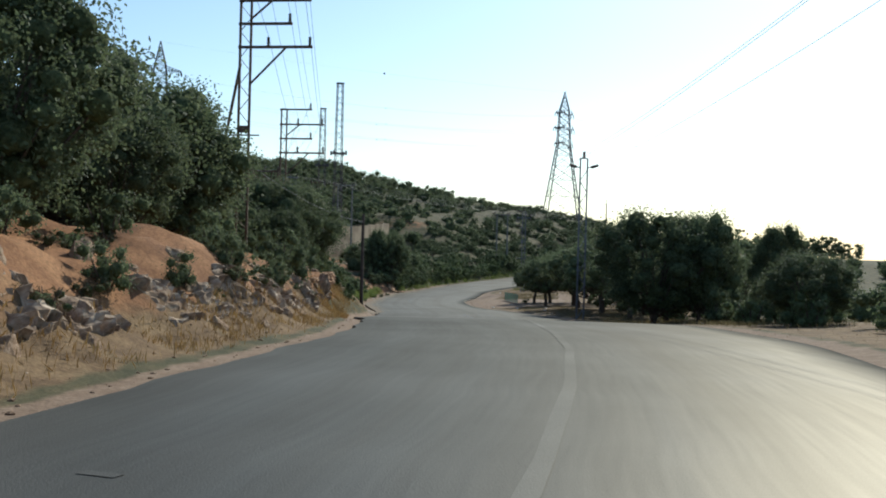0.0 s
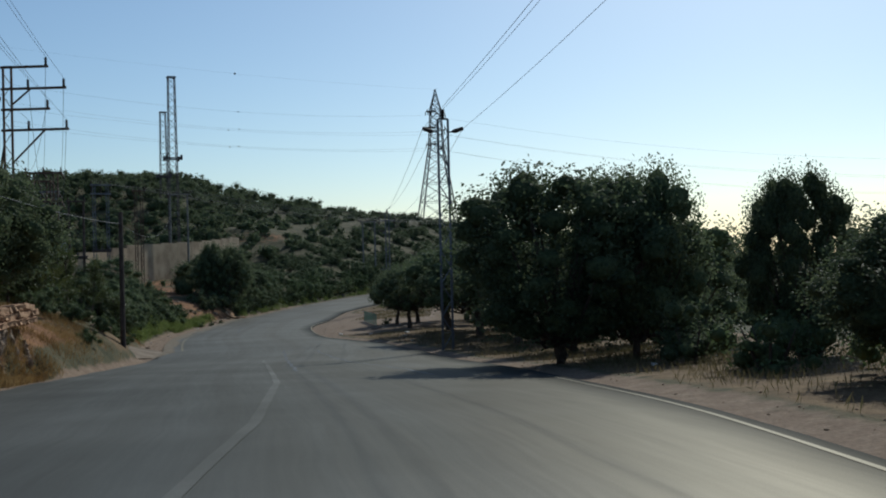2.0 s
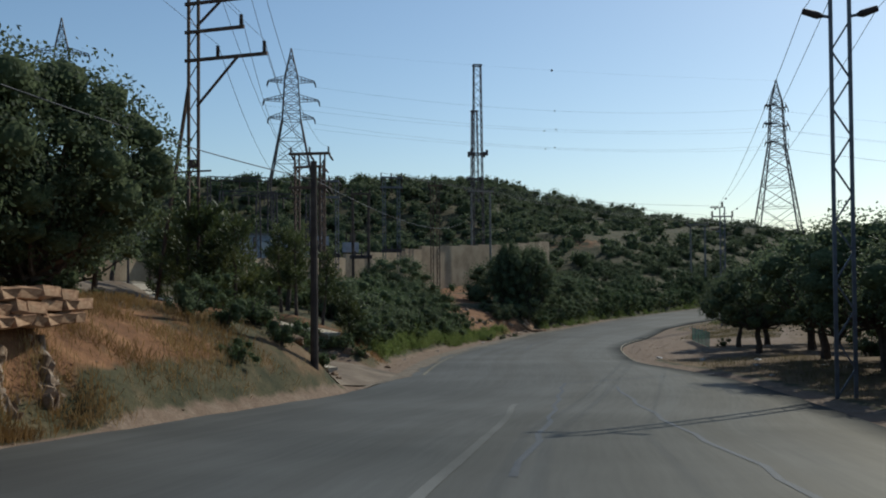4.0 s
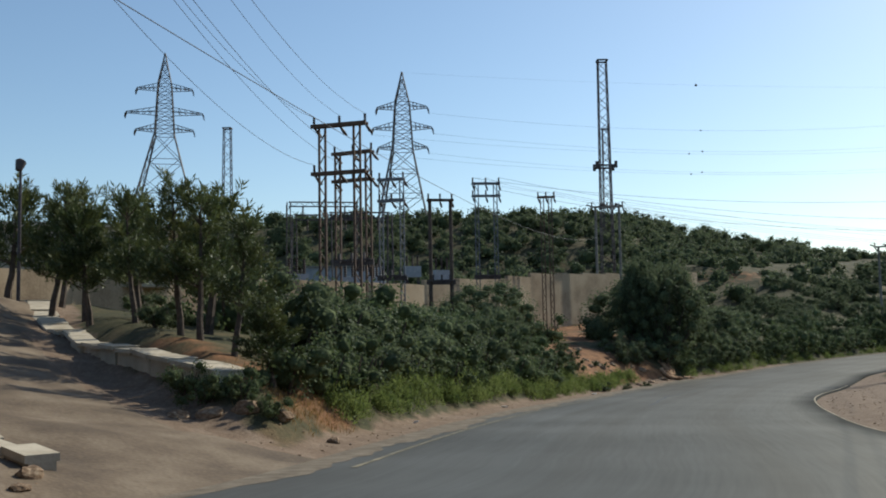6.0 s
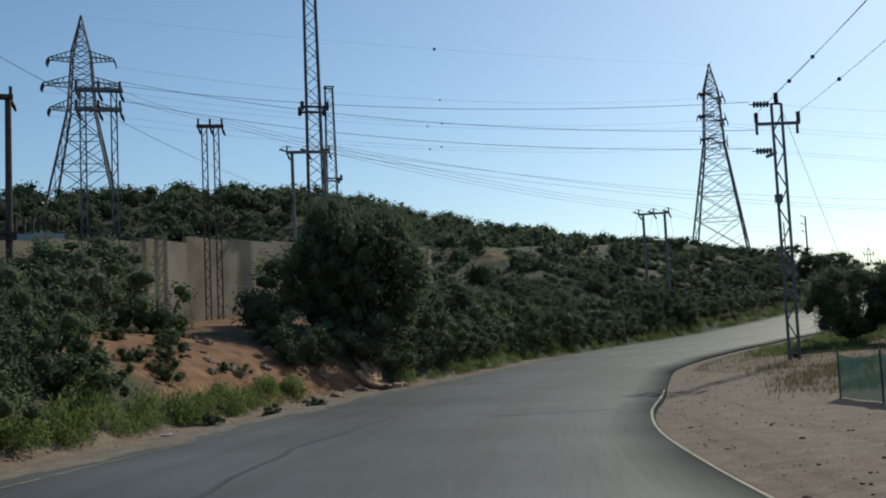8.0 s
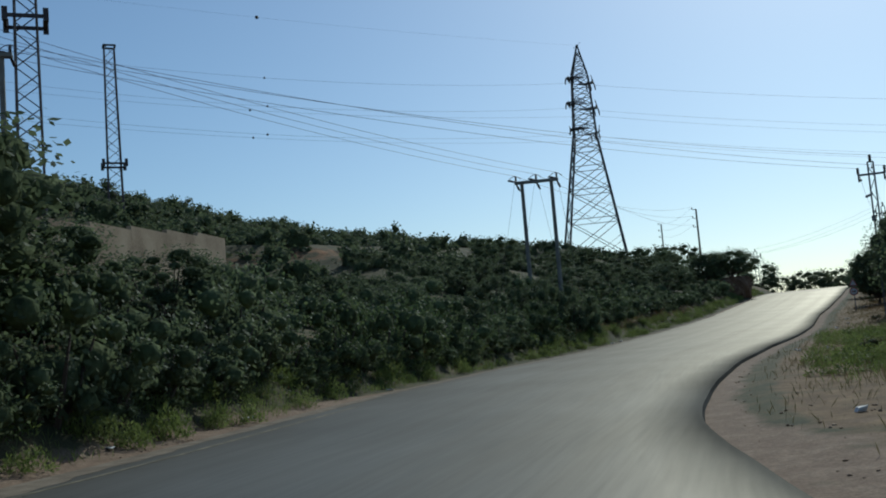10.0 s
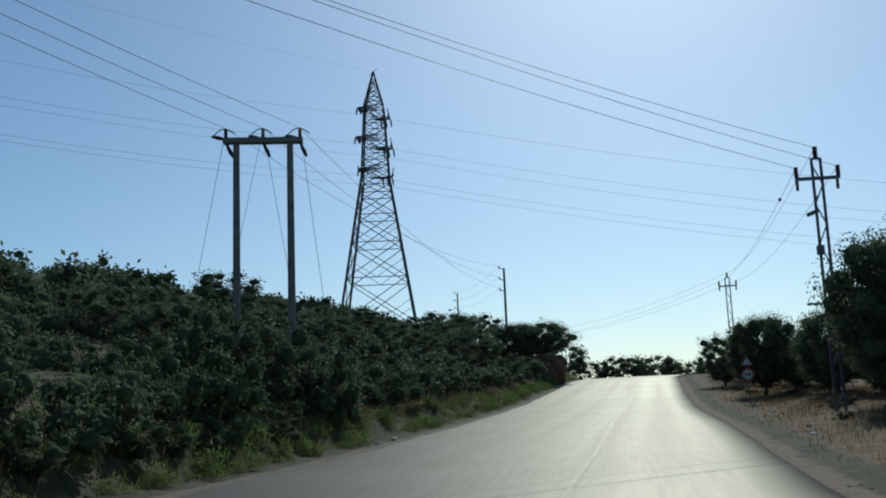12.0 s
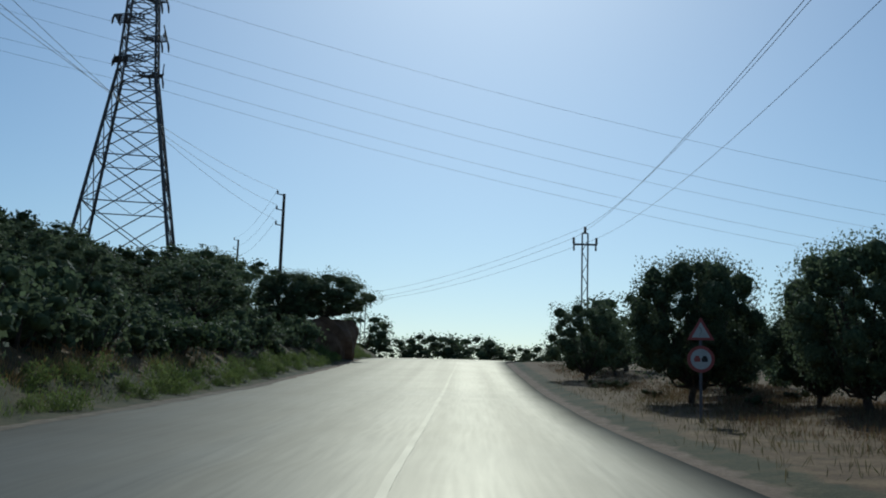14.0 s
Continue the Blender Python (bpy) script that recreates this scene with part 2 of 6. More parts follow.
def ground_material():
    """Soil, gravel and dry grass mixed by the zones of the plan, their borders broken by noise."""
    m = bpy.data.materials.new("ground_soil")
    m.use_nodes = True
    nodes, links = m.node_tree.nodes, m.node_tree.links
    bsdf = nodes["Principled BSDF"]
    tex = nodes.new("ShaderNodeTexCoord")

    def noise_ramp(scale, cols, detail=8):
        n = nodes.new("ShaderNodeTexNoise")
        n.inputs["Scale"].default_value, n.inputs["Detail"].default_value = scale, detail
        n.inputs["Roughness"].default_value = 0.65
        links.new(tex.outputs["Object"], n.inputs["Vector"])
        r = nodes.new("ShaderNodeValToRGB")
        e = r.color_ramp.elements
        while len(e) < len(cols):
            e.new(0.5)
        for i, c in enumerate(cols):
            e[i].position, e[i].color = 0.32 + 0.36 * i / (len(cols) - 1), (*c, 1)
        links.new(n.outputs["Fac"], r.inputs[0])
        return n, r.outputs[0]

    scrub_n, scrub = noise_ramp(0.9, [(0.04, 0.043, 0.022), (0.075, 0.068, 0.035), (0.125, 0.095, 0.052)])
    soil_n, soil = noise_ramp(1.1, [(0.12, 0.058, 0.03), (0.215, 0.106, 0.052), (0.31, 0.165, 0.082)])
    grav_n, grav = noise_ramp(2.2, [(0.165, 0.112, 0.077), (0.20, 0.14, 0.098), (0.245, 0.18, 0.13)])
    dry_n, dry = noise_ramp(1.6, [(0.095, 0.06, 0.033), (0.152, 0.098, 0.053), (0.22, 0.15, 0.082)])
    att = nodes.new("ShaderNodeAttribute")
    att.attribute_name = "zone"
    sep = nodes.new("ShaderNodeSeparateXYZ")
    links.new(att.outputs["Vector"], sep.inputs[0])
    edge = nodes.new("ShaderNodeTexNoise")
    edge.inputs["Scale"].default_value, edge.inputs["Detail"].default_value = 1.3, 7
    links.new(tex.outputs["Object"], edge.inputs["Vector"])
    colour = scrub
    for out, col in (("X", soil), ("Z", dry), ("Y", grav)):
        a = nodes.new("ShaderNodeMath")
        a.operation = "ADD"
        links.new(sep.outputs[out], a.inputs[0])
        links.new(edge.outputs["Fac"], a.inputs[1])
        r = nodes.new("ShaderNodeMapRange")
        r.inputs["From Min"].default_value, r.inputs["From Max"].default_value = 0.9, 1.15
        links.new(a.outputs[0], r.inputs["Value"])
        mx = nodes.new("ShaderNodeMix")
        mx.data_type = "RGBA"
        links.new(r.outputs[0], mx.inputs["Factor"])
        links.new(colour, mx.inputs["A"])
        links.new(col, mx.inputs["B"])
        colour = mx.outputs["Result"]
    grain = nodes.new("ShaderNodeTexNoise")
    grain.inputs["Scale"].default_value, grain.inputs["Detail"].default_value, grain.inputs["Roughness"].default_value = 14.0, 10, 0.85
    links.new(tex.outputs["Object"], grain.inputs["Vector"])
    gr = nodes.new("ShaderNodeMapRange")
    gr.inputs["From Min"].default_value, gr.inputs["From Max"].default_value = 0.35, 0.65
    gr.inputs["To Min"].default_value, gr.inputs["To Max"].default_value = 0.5, 1.35
    links.new(grain.outputs["Fac"], gr.inputs["Value"])
    hs = nodes.new("ShaderNodeHueSaturation")
    links.new(gr.outputs[0], hs.inputs["Value"])
    links.new(colour, hs.inputs["Color"])
    links.new(hs.outputs[0], bsdf.inputs["Base Color"])
    bsdf.inputs["Roughness"].default_value = 0.95
    bsdf.inputs["Specular IOR Level"].default_value = 0.15
    fine = nodes.new("ShaderNodeTexNoise")
    fine.inputs["Scale"].default_value, fine.inputs["Detail"].default_value = 24, 8
    links.new(tex.outputs["Object"], fine.inputs["Vector"])
    b = nodes.new("ShaderNodeBump")
    b.inputs["Strength"].default_value, b.inputs["Distance"].default_value = 0.7, 0.02
    links.new(fine.outputs["Fac"], b.inputs["Height"])
    links.new(b.outputs["Normal"], bsdf.inputs["Normal"])
    return m


M_GROUND = ground_material()

# ---- the plan: road edges, heights ----
# y, x of the left edge, x of the right edge, height of the road
PLAN = np.array([
    (-60, -9.0, -2.0, -0.2), (-30, -6.5, 2.0, -0.4), (0, -3.7, 5.6, -0.7), (8, -2.5, 6.4, -0.87), (18, -1.6, 8.3, -1.24), (30, -2.2, 9.1, -1.85),
    (45, -4.0, 9.3, -2.95), (57, -4.9, 9.2, -3.92), (62, -4.6, 9.0, -4.22), (66, -4.3, 8.7, -4.42), (73, -4.7, 7.5, -4.63), (78, -5.5, 5.8, -4.78), (83, -6.2, 4.05, -4.96), (88, -6.8, 3.5, -5.17),
    (93, -7.2, 3.05, -5.32), (98, -7.2, 2.65, -5.46), (105, -7.2, 2.45, -5.65), (111, -7.1, 2.85, -5.8), (118, -6.9, 3.9, -5.94), (124, -6.1, 4.6, -5.93), (131, -3.8, 5.6, -5.83),
    (138, -1.6, 8.05, -5.68), (146, 0.8, 11.2, -5.57), (157, 4.6, 16.2, -5.42), (168, 9.4, 21.8, -5.2), (176, 13.2, 25.7, -4.9), (190, 20.2, 31.9, -4.25),
    (206, 28.0, 39.7, -3.4), (226, 37.7, 49.6, -2.0), (240, 44.4, 56.5, -0.9), (252, 50.6, 64.7, -0.2), (266, 57.6, 71.8, -0.2), (300, 75.0, 89.0, -2.2), (420, 136, 150, -9)])
YS = np.linspace(-60, 420, 1400)


def smooth_column(k):
    v = np.interp(YS, PLAN[:, 0], PLAN[:, k])
    ker = np.hanning(27)
    ker /= ker.sum()
    return np.convolve(np.pad(v, 13, mode="edge"), ker, mode="valid")


LEFT, RIGHT, ROADZ = smooth_column(1), smooth_column(2), smooth_column(3)
MIDX = (LEFT + RIGHT) / 2
slope = np.gradient(MIDX, YS)
COS = 1 / np.sqrt(1 + slope ** 2)


def sm(a, b, v):
    t = np.clip((np.asarray(v, float) - a) / (b - a), 0, 1)
    return t * t * (3 - 2 * t)


def road_frame(x, y):
    """Row of the road beside the point, distance left of the left edge, distance right of the right edge."""
    x, y = np.asarray(x, float), np.asarray(y, float)
    yy = y.copy()
    for _ in range(3):
        mx, sl = np.interp(yy, YS, MIDX), np.interp(yy, YS, slope)
        yy = np.clip(yy + ((x - mx) * sl + (y - yy)) / (1 + sl * sl), -60, 420)
    dl = (np.interp(y, YS, LEFT) - x) * np.interp(y, YS, COS)
    dr = (x - np.interp(y, YS, RIGHT)) * np.interp(y, YS, COS)
    return yy, dl, dr


WALL_LINE = [(-29.5, 88.0), (-28.0, 100.0), (-24.7, 129.0), (-21.0, 145.0), (-15.5, 162.0), (-10.8, 182.0)]
WX = np.array([p[0] for p in WALL_LINE])
WY = np.array([p[1] for p in WALL_LINE])


LANE = [(-4.0, 71.5), (-9.0, 73.4), (-15.0, 77.2), (-21.5, 82.6), (-27.0, 89.0)]


def lane_distance(x, y):
    best = np.full(np.shape(x), 1e9)
    for (ax, ay), (bx, by) in zip(LANE[:-1], LANE[1:]):
        ux, uy = bx - ax, by - ay
        t = np.clip(((x - ax) * ux + (y - ay) * uy) / (ux * ux + uy * uy), 0, 1)
        best = np.minimum(best, np.hypot(x - ax - t * ux, y - ay - t * uy))
    return best


def hash_noise(x, y, f, seed):
    v = np.zeros(np.shape(x))
    for k, (a, b, p) in enumerate(((1.0, 0.31, 0.0), (-0.43, 0.92, 1.7), (0.71, -0.77, 4.1), (0.13, 1.23, 2.9))):
        v = v + np.sin((a * x + b * y) * f * (1 + 0.37 * k) + p + seed)
    return v / 4


def ground_z(x, y):
    x, y = np.atleast_1d(np.asarray(x, float)), np.atleast_1d(np.asarray(y, float))
    yy, dl, dr = road_frame(x, y)
    zr = np.interp(yy, YS, ROADZ)
    wob = hash_noise(x, y, 0.9, 0.3) * 0.12 + hash_noise(x, y, 2.1, 1.3) * 0.025
    # left: a steep cut with rock first, a gentler scrub bank later
    cut = 1 - sm(53.4, 55, y)
    cut_h = 1.55 + 0.45 * sm(20, 45, y) + 0.35 * hash_noise(x, y, 0.35, 2.2)
    rise = sm(0.9, 3.6 - 1.6 * sm(42, 46, y), dl + 0.5 * hash_noise(x, y, 1.1, 5.0)) * cut_h + 0.09 * np.clip(dl - 3.5, 0, 30)
    early = 1 - sm(66.5, 69.5, y)
    soft_bank = 2.9 * (1 - np.exp(-np.clip(dl - 1.3 + 0.95 * early, 0, 200) / (3.1 - 1.0 * early)))
    left = cut * rise + (1 - cut) * soft_bank
    uphill = sm(-0.3, 0.3, y - np.interp(-x, [-p[0] for p in LANE], [p[1] for p in LANE])) * sm(5.0, 7.5, -x)
    lf = 1 - sm(2.8 + 0.2 * uphill, 5.2 - 0.2 * uphill, lane_distance(x, y))
    left = left * (1 - lf) + lf * np.minimum(0.17 * np.clip(dl - 0.5, 0, 40), 2.9)
    left = left + 0.0066 * np.clip(dl - 5, 0, 13) ** 2 * (1 - sm(6, 13, lane_distance(x, y))) * sm(70, 78, y + 0.35 * np.clip(-x - 8, 0, 20))
    # the terrace behind the compound wall, the hill farther up
    behind = sm(0.5, 1.2, np.interp(y, WY, WX) - x) * sm(86, 90, y) * (1 - sm(178, 186, y))
    terrace = (1.7 + 2.6 * sm(130, 160, y)) * (1 - sm(165, 190, y))
    up = 16.5 * sm(172, 238, y + 0.25 * np.clip(-x - 25, 0, 60))
    cap = np.minimum(0.33 * np.clip(dl - 9, 0, 300), 7 + 0.1 * np.clip(dl - 30, 0, 300) + 0.4 * np.clip(-x - 24, 0, 22))
    step_up = 0.05 * np.clip(dl - 5, 0, 16) * sm(135, 160, y) * (1 - sm(184, 200, y))
    left = left + step_up + behind * np.maximum(terrace - step_up, 0.3) + np.minimum(up, np.maximum(cap, 0)) + 0.05 * np.clip(dl - 45, 0, 60) * sm(90, 120, y)
    left = left * (1 - sm(300, 420, y))
    far_down = -0.06 * np.clip(dl - 130, 0, 300)
    # right: nearly level, falling slowly away
    right = 0.25 * sm(1.5, 8, dr) - 0.05 * np.clip(dr - 14, 0, 120)
    z = zr + np.where(dl > 0, left + far_down, 0) + np.where(dr > 0, right, 0)
    off = sm(0.3, 2.0, np.maximum(dl, dr))
    wob = wob + cut * sm(1.2, 2.2, dl) * (1 - sm(6, 9, dl)) * (0.26 * hash_noise(x, y, 1.5, 7.0) + 0.14 * hash_noise(x, y, 3.3, 3.0))
    edge = np.maximum(dl, dr)
    wob = wob * np.where(dr > 0, 0.12, 1.0)
    z = z + wob * off - 0.14 * sm(-0.1, 0.7, -edge) - 0.09 * (1 - sm(0.25, 1.3, edge)) - 0.01
    return z


def gz(x, y):
    return float(ground_z(x, y)[0])


def mesh_object(name, verts, faces, mat, parent=None, shade=False):
    me = bpy.data.meshes.new(name)
    me.from_pydata(verts.tolist() if hasattr(verts, "tolist") else verts, [], faces.tolist() if hasattr(faces, "tolist") else faces)
    me.materials.append(mat)
    if shade:
        me.polygons.foreach_set("use_smooth", [True] * len(me.polygons))
    ob = new(name, me)
    if parent is not None:
        ob.parent = parent
    return ob


def part(name, bm, mat, parent, label=""):
    me = bpy.data.meshes.new(name)
    bm.to_mesh(me)
    bm.free()
    me.materials.append(mat)
    ob = new(name, me)
    ob.parent = parent
    if label:
        tagged(ob, label)
    return ob


def grid_faces(nx, ny):
    i = np.arange(nx - 1)[:, None] * ny + np.arange(ny - 1)[None, :]
    i = i.ravel()
    return np.stack([i, i + ny, i + ny + 1, i + 1], 1)


# ---- ground ----
out_left = np.concatenate([np.linspace(0, 6, 26), np.arange(6.4, 48, 0.45), np.linspace(49, 150, 48), np.linspace(170, 1700, 12)])
out_right = np.concatenate([np.linspace(0, 4, 16), np.arange(4.5, 26, 0.7), np.linspace(28, 110, 26), np.linspace(130, 1700, 12)])
NG = len(out_left) + len(out_right) + 3
gy = np.unique(np.concatenate([np.linspace(-600, -30, 10), np.linspace(-30, 205, 400), np.linspace(205, 320, 70), np.linspace(320, 2500, 16)]))
GX, GY = [], np.repeat(gy[None, :], NG, 0)
edge_l, edge_r, lean = (np.interp(gy, YS, c) for c in (LEFT, RIGHT, COS))
for d in out_left[::-1]:
    GX.append(edge_l - d / lean)
for f in (0.12, 0.5, 0.88):
    GX.append(edge_l + (edge_r - edge_l) * f)
for d in out_right:
    GX.append(edge_r + d / lean)
GX = np.array(GX)
GZ = ground_z(GX.ravel(), GY.ravel())
ground = mesh_object("ground", np.stack([GX.ravel(), GY.ravel(), GZ], 1), grid_faces(NG, len(gy)), M_GROUND, shade=True)
tagged(ground, "dry hillside ground of reddish soil, gravel and dry grass", "ground", kind="structure")
_, DL, DR = road_frame(GX.ravel(), GY.ravel())
fy, fx = GY.ravel(), GX.ravel()
lane_d = lane_distance(fx, fy)
soil_zone = sm(0.8, 1.8, DL) * (1 - sm(7, 12, DL)) * (1 - sm(58, 66, fy)) * 0.9
soil_zone = np.maximum(soil_zone, 0.85 * np.exp(-(((fx + 8.6) / 2.2) ** 2 + ((fy - 80.2) / 2.2) ** 2)))
soil_zone = np.maximum(soil_zone, 0.75 * np.exp(-((fx + 8) ** 2 + (fy - 125) ** 2) / 12))
soil_zone = np.maximum(soil_zone, 0.95 * np.exp(-(((fx + 10.8) / 5.0) ** 4 + ((fy - 118.5) / 7.0) ** 4)))
soil_zone = np.maximum(soil_zone, 0.8 * np.exp(-(((fx + 19) / 5) ** 2 + ((fy - 146) / 9) ** 2)))
soil_zone = np.maximum(soil_zone, 0.85 * np.exp(-(((fx + 16.0) / 5.5) ** 4 + ((fy - 134.0) / 9.0) ** 4)))
wall_x = np.interp(fy, WY, WX)
soil_zone = np.maximum(soil_zone, 0.8 * sm(-0.5, 0.5, wall_x - fx) * (1 - sm(8, 13, wall_x - fx)) * sm(88, 92, fy) * (1 - sm(186, 194, fy)))
soil_zone = np.maximum(soil_zone, 0.6 * sm(60, 64, fy) * (1 - sm(80, 84, fy)) * sm(2, 4, DL) * (1 - sm(14, 18, DL)))
soil_zone = np.maximum(soil_zone, 0.55 * np.exp(-(((fx + 6) / 14) ** 2 + ((fy - 199) / 5) ** 2)))
gravel_zone = np.maximum((1 - sm(0.3 + 0.6 * sm(66, 74, fy) * (1 - sm(140, 150, fy)), 0.8 + 1.1 * sm(66, 74, fy) * (1 - sm(140, 150, fy)), DL)) * (DL > -3), 0.95 * (1 - sm(3.2, 4.6, lane_d)))
gravel_zone = np.maximum(gravel_zone, (DR > -3) * (1 - sm(0.6 - 0.35 * sm(126, 134, fy), 1.6 - 0.7 * sm(126, 134, fy), DR)) * 0.8)
apron = (DR > -2) * (1 - sm(9, 14, DR)) * sm(84, 90, fy) * (1 - sm(124, 134, fy))
gravel_zone = np.maximum(gravel_zone, 0.8 * apron)
dry_zone = (DR > 0) * sm(0.6, 1.5, DR) * (1 - sm(16, 22, DR)) * 0.7
dry_zone = np.maximum(dry_zone, (DL > 0) * (1 - sm(1.6, 3.2, DL)) * sm(0.5, 1.0, DL) * (1 - sm(75, 82, fy)) * (0.75 - 0.45 * sm(40, 46, fy) * (1 - sm(62, 66, fy))))
dry_zone = np.maximum(dry_zone, 0.55 * (DL > 0) * sm(1.6, 2.2, DL) * (1 - sm(3.4, 5.5, DL)) * sm(145, 160, fy))
dry_zone = np.maximum(dry_zone, 0.15 * (DL > 24) * sm(100, 120, fy) * (1 - sm(160, 172, fy)))
zone = ground.data.attributes.new("zone", "FLOAT_VECTOR", "POINT")
zone.data.foreach_set("vector", np.stack([soil_zone, gravel_zone, dry_zone], 1).astype(np.float32).ravel())

# ---- road ----
ry = np.concatenate([np.arange(-60, 270, 0.8), np.arange(270, 420, 4)])
NC = 17
COLS = np.concatenate([[0.0, 0.009], np.linspace(0.04, 0.96, NC - 4), [0.991, 1.0]])
rows = []
cross = []
for y in ry:
    l, r, z = np.interp(y, YS, LEFT), np.interp(y, YS, RIGHT), 0
    wl, wr = 0.05 * math.sin(y * 1.3) + 0.04 * math.sin(y * 2.7 + 1), 0.008 * math.sin(y * 0.7 + 2) + 0.006 * math.sin(y * 2.3)
    for c in range(NC):
        t = COLS[c]
        x = (l + wl) * (1 - t) + (r + wr) * t
        rows.append((x, y))
        cross.append((t * (r - l) * np.interp(y, YS, COS), y, (1 - t) * (r - l) * np.interp(y, YS, COS)))
rows = np.array(rows)
ryy, _, _ = road_frame(rows[:, 0], rows[:, 1])
tt = np.tile(COLS * 2 - 1, len(ry))
RZ = np.interp(ryy, YS, ROADZ) + 0.03 - 0.05 * tt ** 2 - 0.25 * (np.abs(tt) > 0.995)
road = mesh_object("road", np.column_stack([rows, RZ]), grid_faces(len(ry), NC)[:, ::-1], M_ROAD)
tagged(road, "worn grey asphalt country road with faint tyre tracks", "road", kind="structure")
att = road.data.attributes.new("across", "FLOAT_VECTOR", "POINT")
att.data.foreach_set("vector", np.array(cross, np.float32).ravel())


def road_z(x, y):
    q, _, _ = road_frame(np.array([x]), np.array([y]))
    t = 2 * (x - np.interp(y, YS, LEFT)) / (np.interp(y, YS, RIGHT) - np.interp(y, YS, LEFT)) - 1
    return float(np.interp(q, YS, ROADZ)[0]) + 0.03 - 0.05 * t * t


def stripe(name, pts, w, mat, label, lift=0.006, seed=0):
    """A thin painted band along points of the road."""
    rnd = random.Random(seed)
    v, fc = [], []
    for i, (x, y) in enumerate(pts):
        a, b = pts[max(i - 1, 0)], pts[min(i + 1, len(pts) - 1)]
        dx, dy = b[0] - a[0], b[1] - a[1]
        n = math.hypot(dx, dy)
        for s in (-1, 1):
            ww = w * (0.5 + 0.12 * rnd.random())
            px, py = x - s * dy / n * ww, y + s * dx / n * ww
            v.append((px, py, road_z(px, py) + lift))
        if i:
            k = 2 * i
            fc.append((k - 2, k, k + 1, k - 1))
    ob = mesh_object(name, np.array(v), np.array(fc), mat)
    own = ob.data.attributes.new("across", "FLOAT_VECTOR", "POINT")
    own.data.foreach_set("vector", np.array([(4.0, p[1], 4.0) for p in v], np.float32).ravel())
    tagged(ob, label, "road marking", kind="structure")
    return ob


def centre_x(y):
    return float(np.interp(y, [0, 4, 8, 14, 20, 26, 31, 41, 58, 61, 75, 130, 160, 182, 215, 250], [0.45, 1.2, 1.86, 2.58, 2.95, 3.1, 3.3, 3.0, 1.65, 1.3, 0.6, 1.0, 13.5, 23.8, 40.0, 57.4]))


for k, (a, b) in enumerate([(-8, 62), (156, 240)]):
    n = int((b - a) / 1.0) + 1
    stripe("centre_line", [(centre_x(a + (b - a) * i / (n - 1)), a + (b - a) * i / (n - 1)) for i in range(n)], (0.13, 0.1)[k], (M_PAINT, M_PAINT_FAINT)[k], "worn white centre line on the asphalt", seed=k)
for k, (a, b) in enumerate([(20, 40)]):
    n = b - a + 1
    stripe("edge_line", [(float(np.interp(y, YS, RIGHT)) - 0.35, y) for y in np.linspace(a, b, n)], 0.07, M_PAINT, "faded white edge line beside the verge", seed=9 + k)
stripe("edge_line", [(float(np.interp(y, YS, RIGHT)) - 0.14, y) for y in np.linspace(80, 120, 46)], 0.05, M_EDGE, "worn pale edge line beside the dirt apron", seed=31)
stripe("edge_line", [(float(np.interp(y, YS, LEFT)) + 0.95, y) for y in np.linspace(74, 140, 66)], 0.09, M_EDGE_FAINT, "faded yellowish edge line beside the gravel", seed=20)


M_SHOULDER = material("shoulder_gravel", [(0.13, 0.105, 0.08), (0.175, 0.143, 0.108), (0.23, 0.19, 0.145)], 3.0, 0.95, 0.6, 40, spec=0.1)


def shoulder(y0, y1, label):
    """Gravel washed over the asphalt along the left edge."""
    sv, sf = [], []
    for i, y in enumerate(np.arange(y0, y1, 0.22)):
        e = float(np.interp(y, YS, LEFT))
        fade = float(sm(y0, y0 + 8, y) * (1 - 0.55 * sm(124, 140, y)) * (1 - sm(y1 - 9, y1, y)))
        reach = fade * (0.6 + 0.16 * math.sin(y * 0.55) + 0.1 * math.sin(y * 1.9 + 1) + 0.07 * math.sin(y * 6.3)) + 0.02
        for k, off in enumerate((-0.1, reach * 0.5, reach)):
            sv.append((e + off, y, road_z(e + max(off, 0.06), y) + (0.014, 0.012, 0.004)[k]))
        if i:
            a = 3 * i
            sf += [(a - 2, a + 1, a, a - 3), (a - 1, a + 2, a + 1, a - 2)]
    tagged(mesh_object("shoulder", np.array(sv), sf, M_SHOULDER), label, "road shoulder", kind="structure")


shoulder(68.0, 214.0, "pale gravel washed over the edge of the asphalt")

M_TAR = material("tar_seam", [(0.028, 0.028, 0.03), (0.045, 0.045, 0.045)], 2.0, 0.6, 0.2, 30)
for k, pts in enumerate([[(1.7, 70.0), (3.6, 72.4), (5.4, 74.6), (7.1, 76.6)], [(1.7, 70.0), (2.1, 64.0), (2.6, 57.0), (3.2, 48.0)], [(3.4, 69.0), (4.6, 60.0), (5.9, 50.0), (6.6, 42.0)], [(2.0, 112.0), (0.2, 110.8), (-1.0, 110.4)], [(-3.0, 96.0), (-3.6, 104.0), (-3.2, 112.0)]]):
    fine = []
    for (ax, ay), (bx, by) in zip(pts[:-1], pts[1:]):
        fine += [(ax + (bx - ax) * q / 6 + 0.06 * math.sin(q * 2.1 + k), ay + (by - ay) * q / 6) for q in range(6)]
    fine.append(pts[-1])
    stripe("tar_seam", fine, 0.09, M_TAR, "dark tar seam across the asphalt", 0.005, 40 + k)
stripe("paint_scrap", [(-1.55, 3.3), (-1.42, 3.25), (-1.3, 3.2)], 0.09, M_PAINT, "stray pale mark on the asphalt", 0.006, 50)


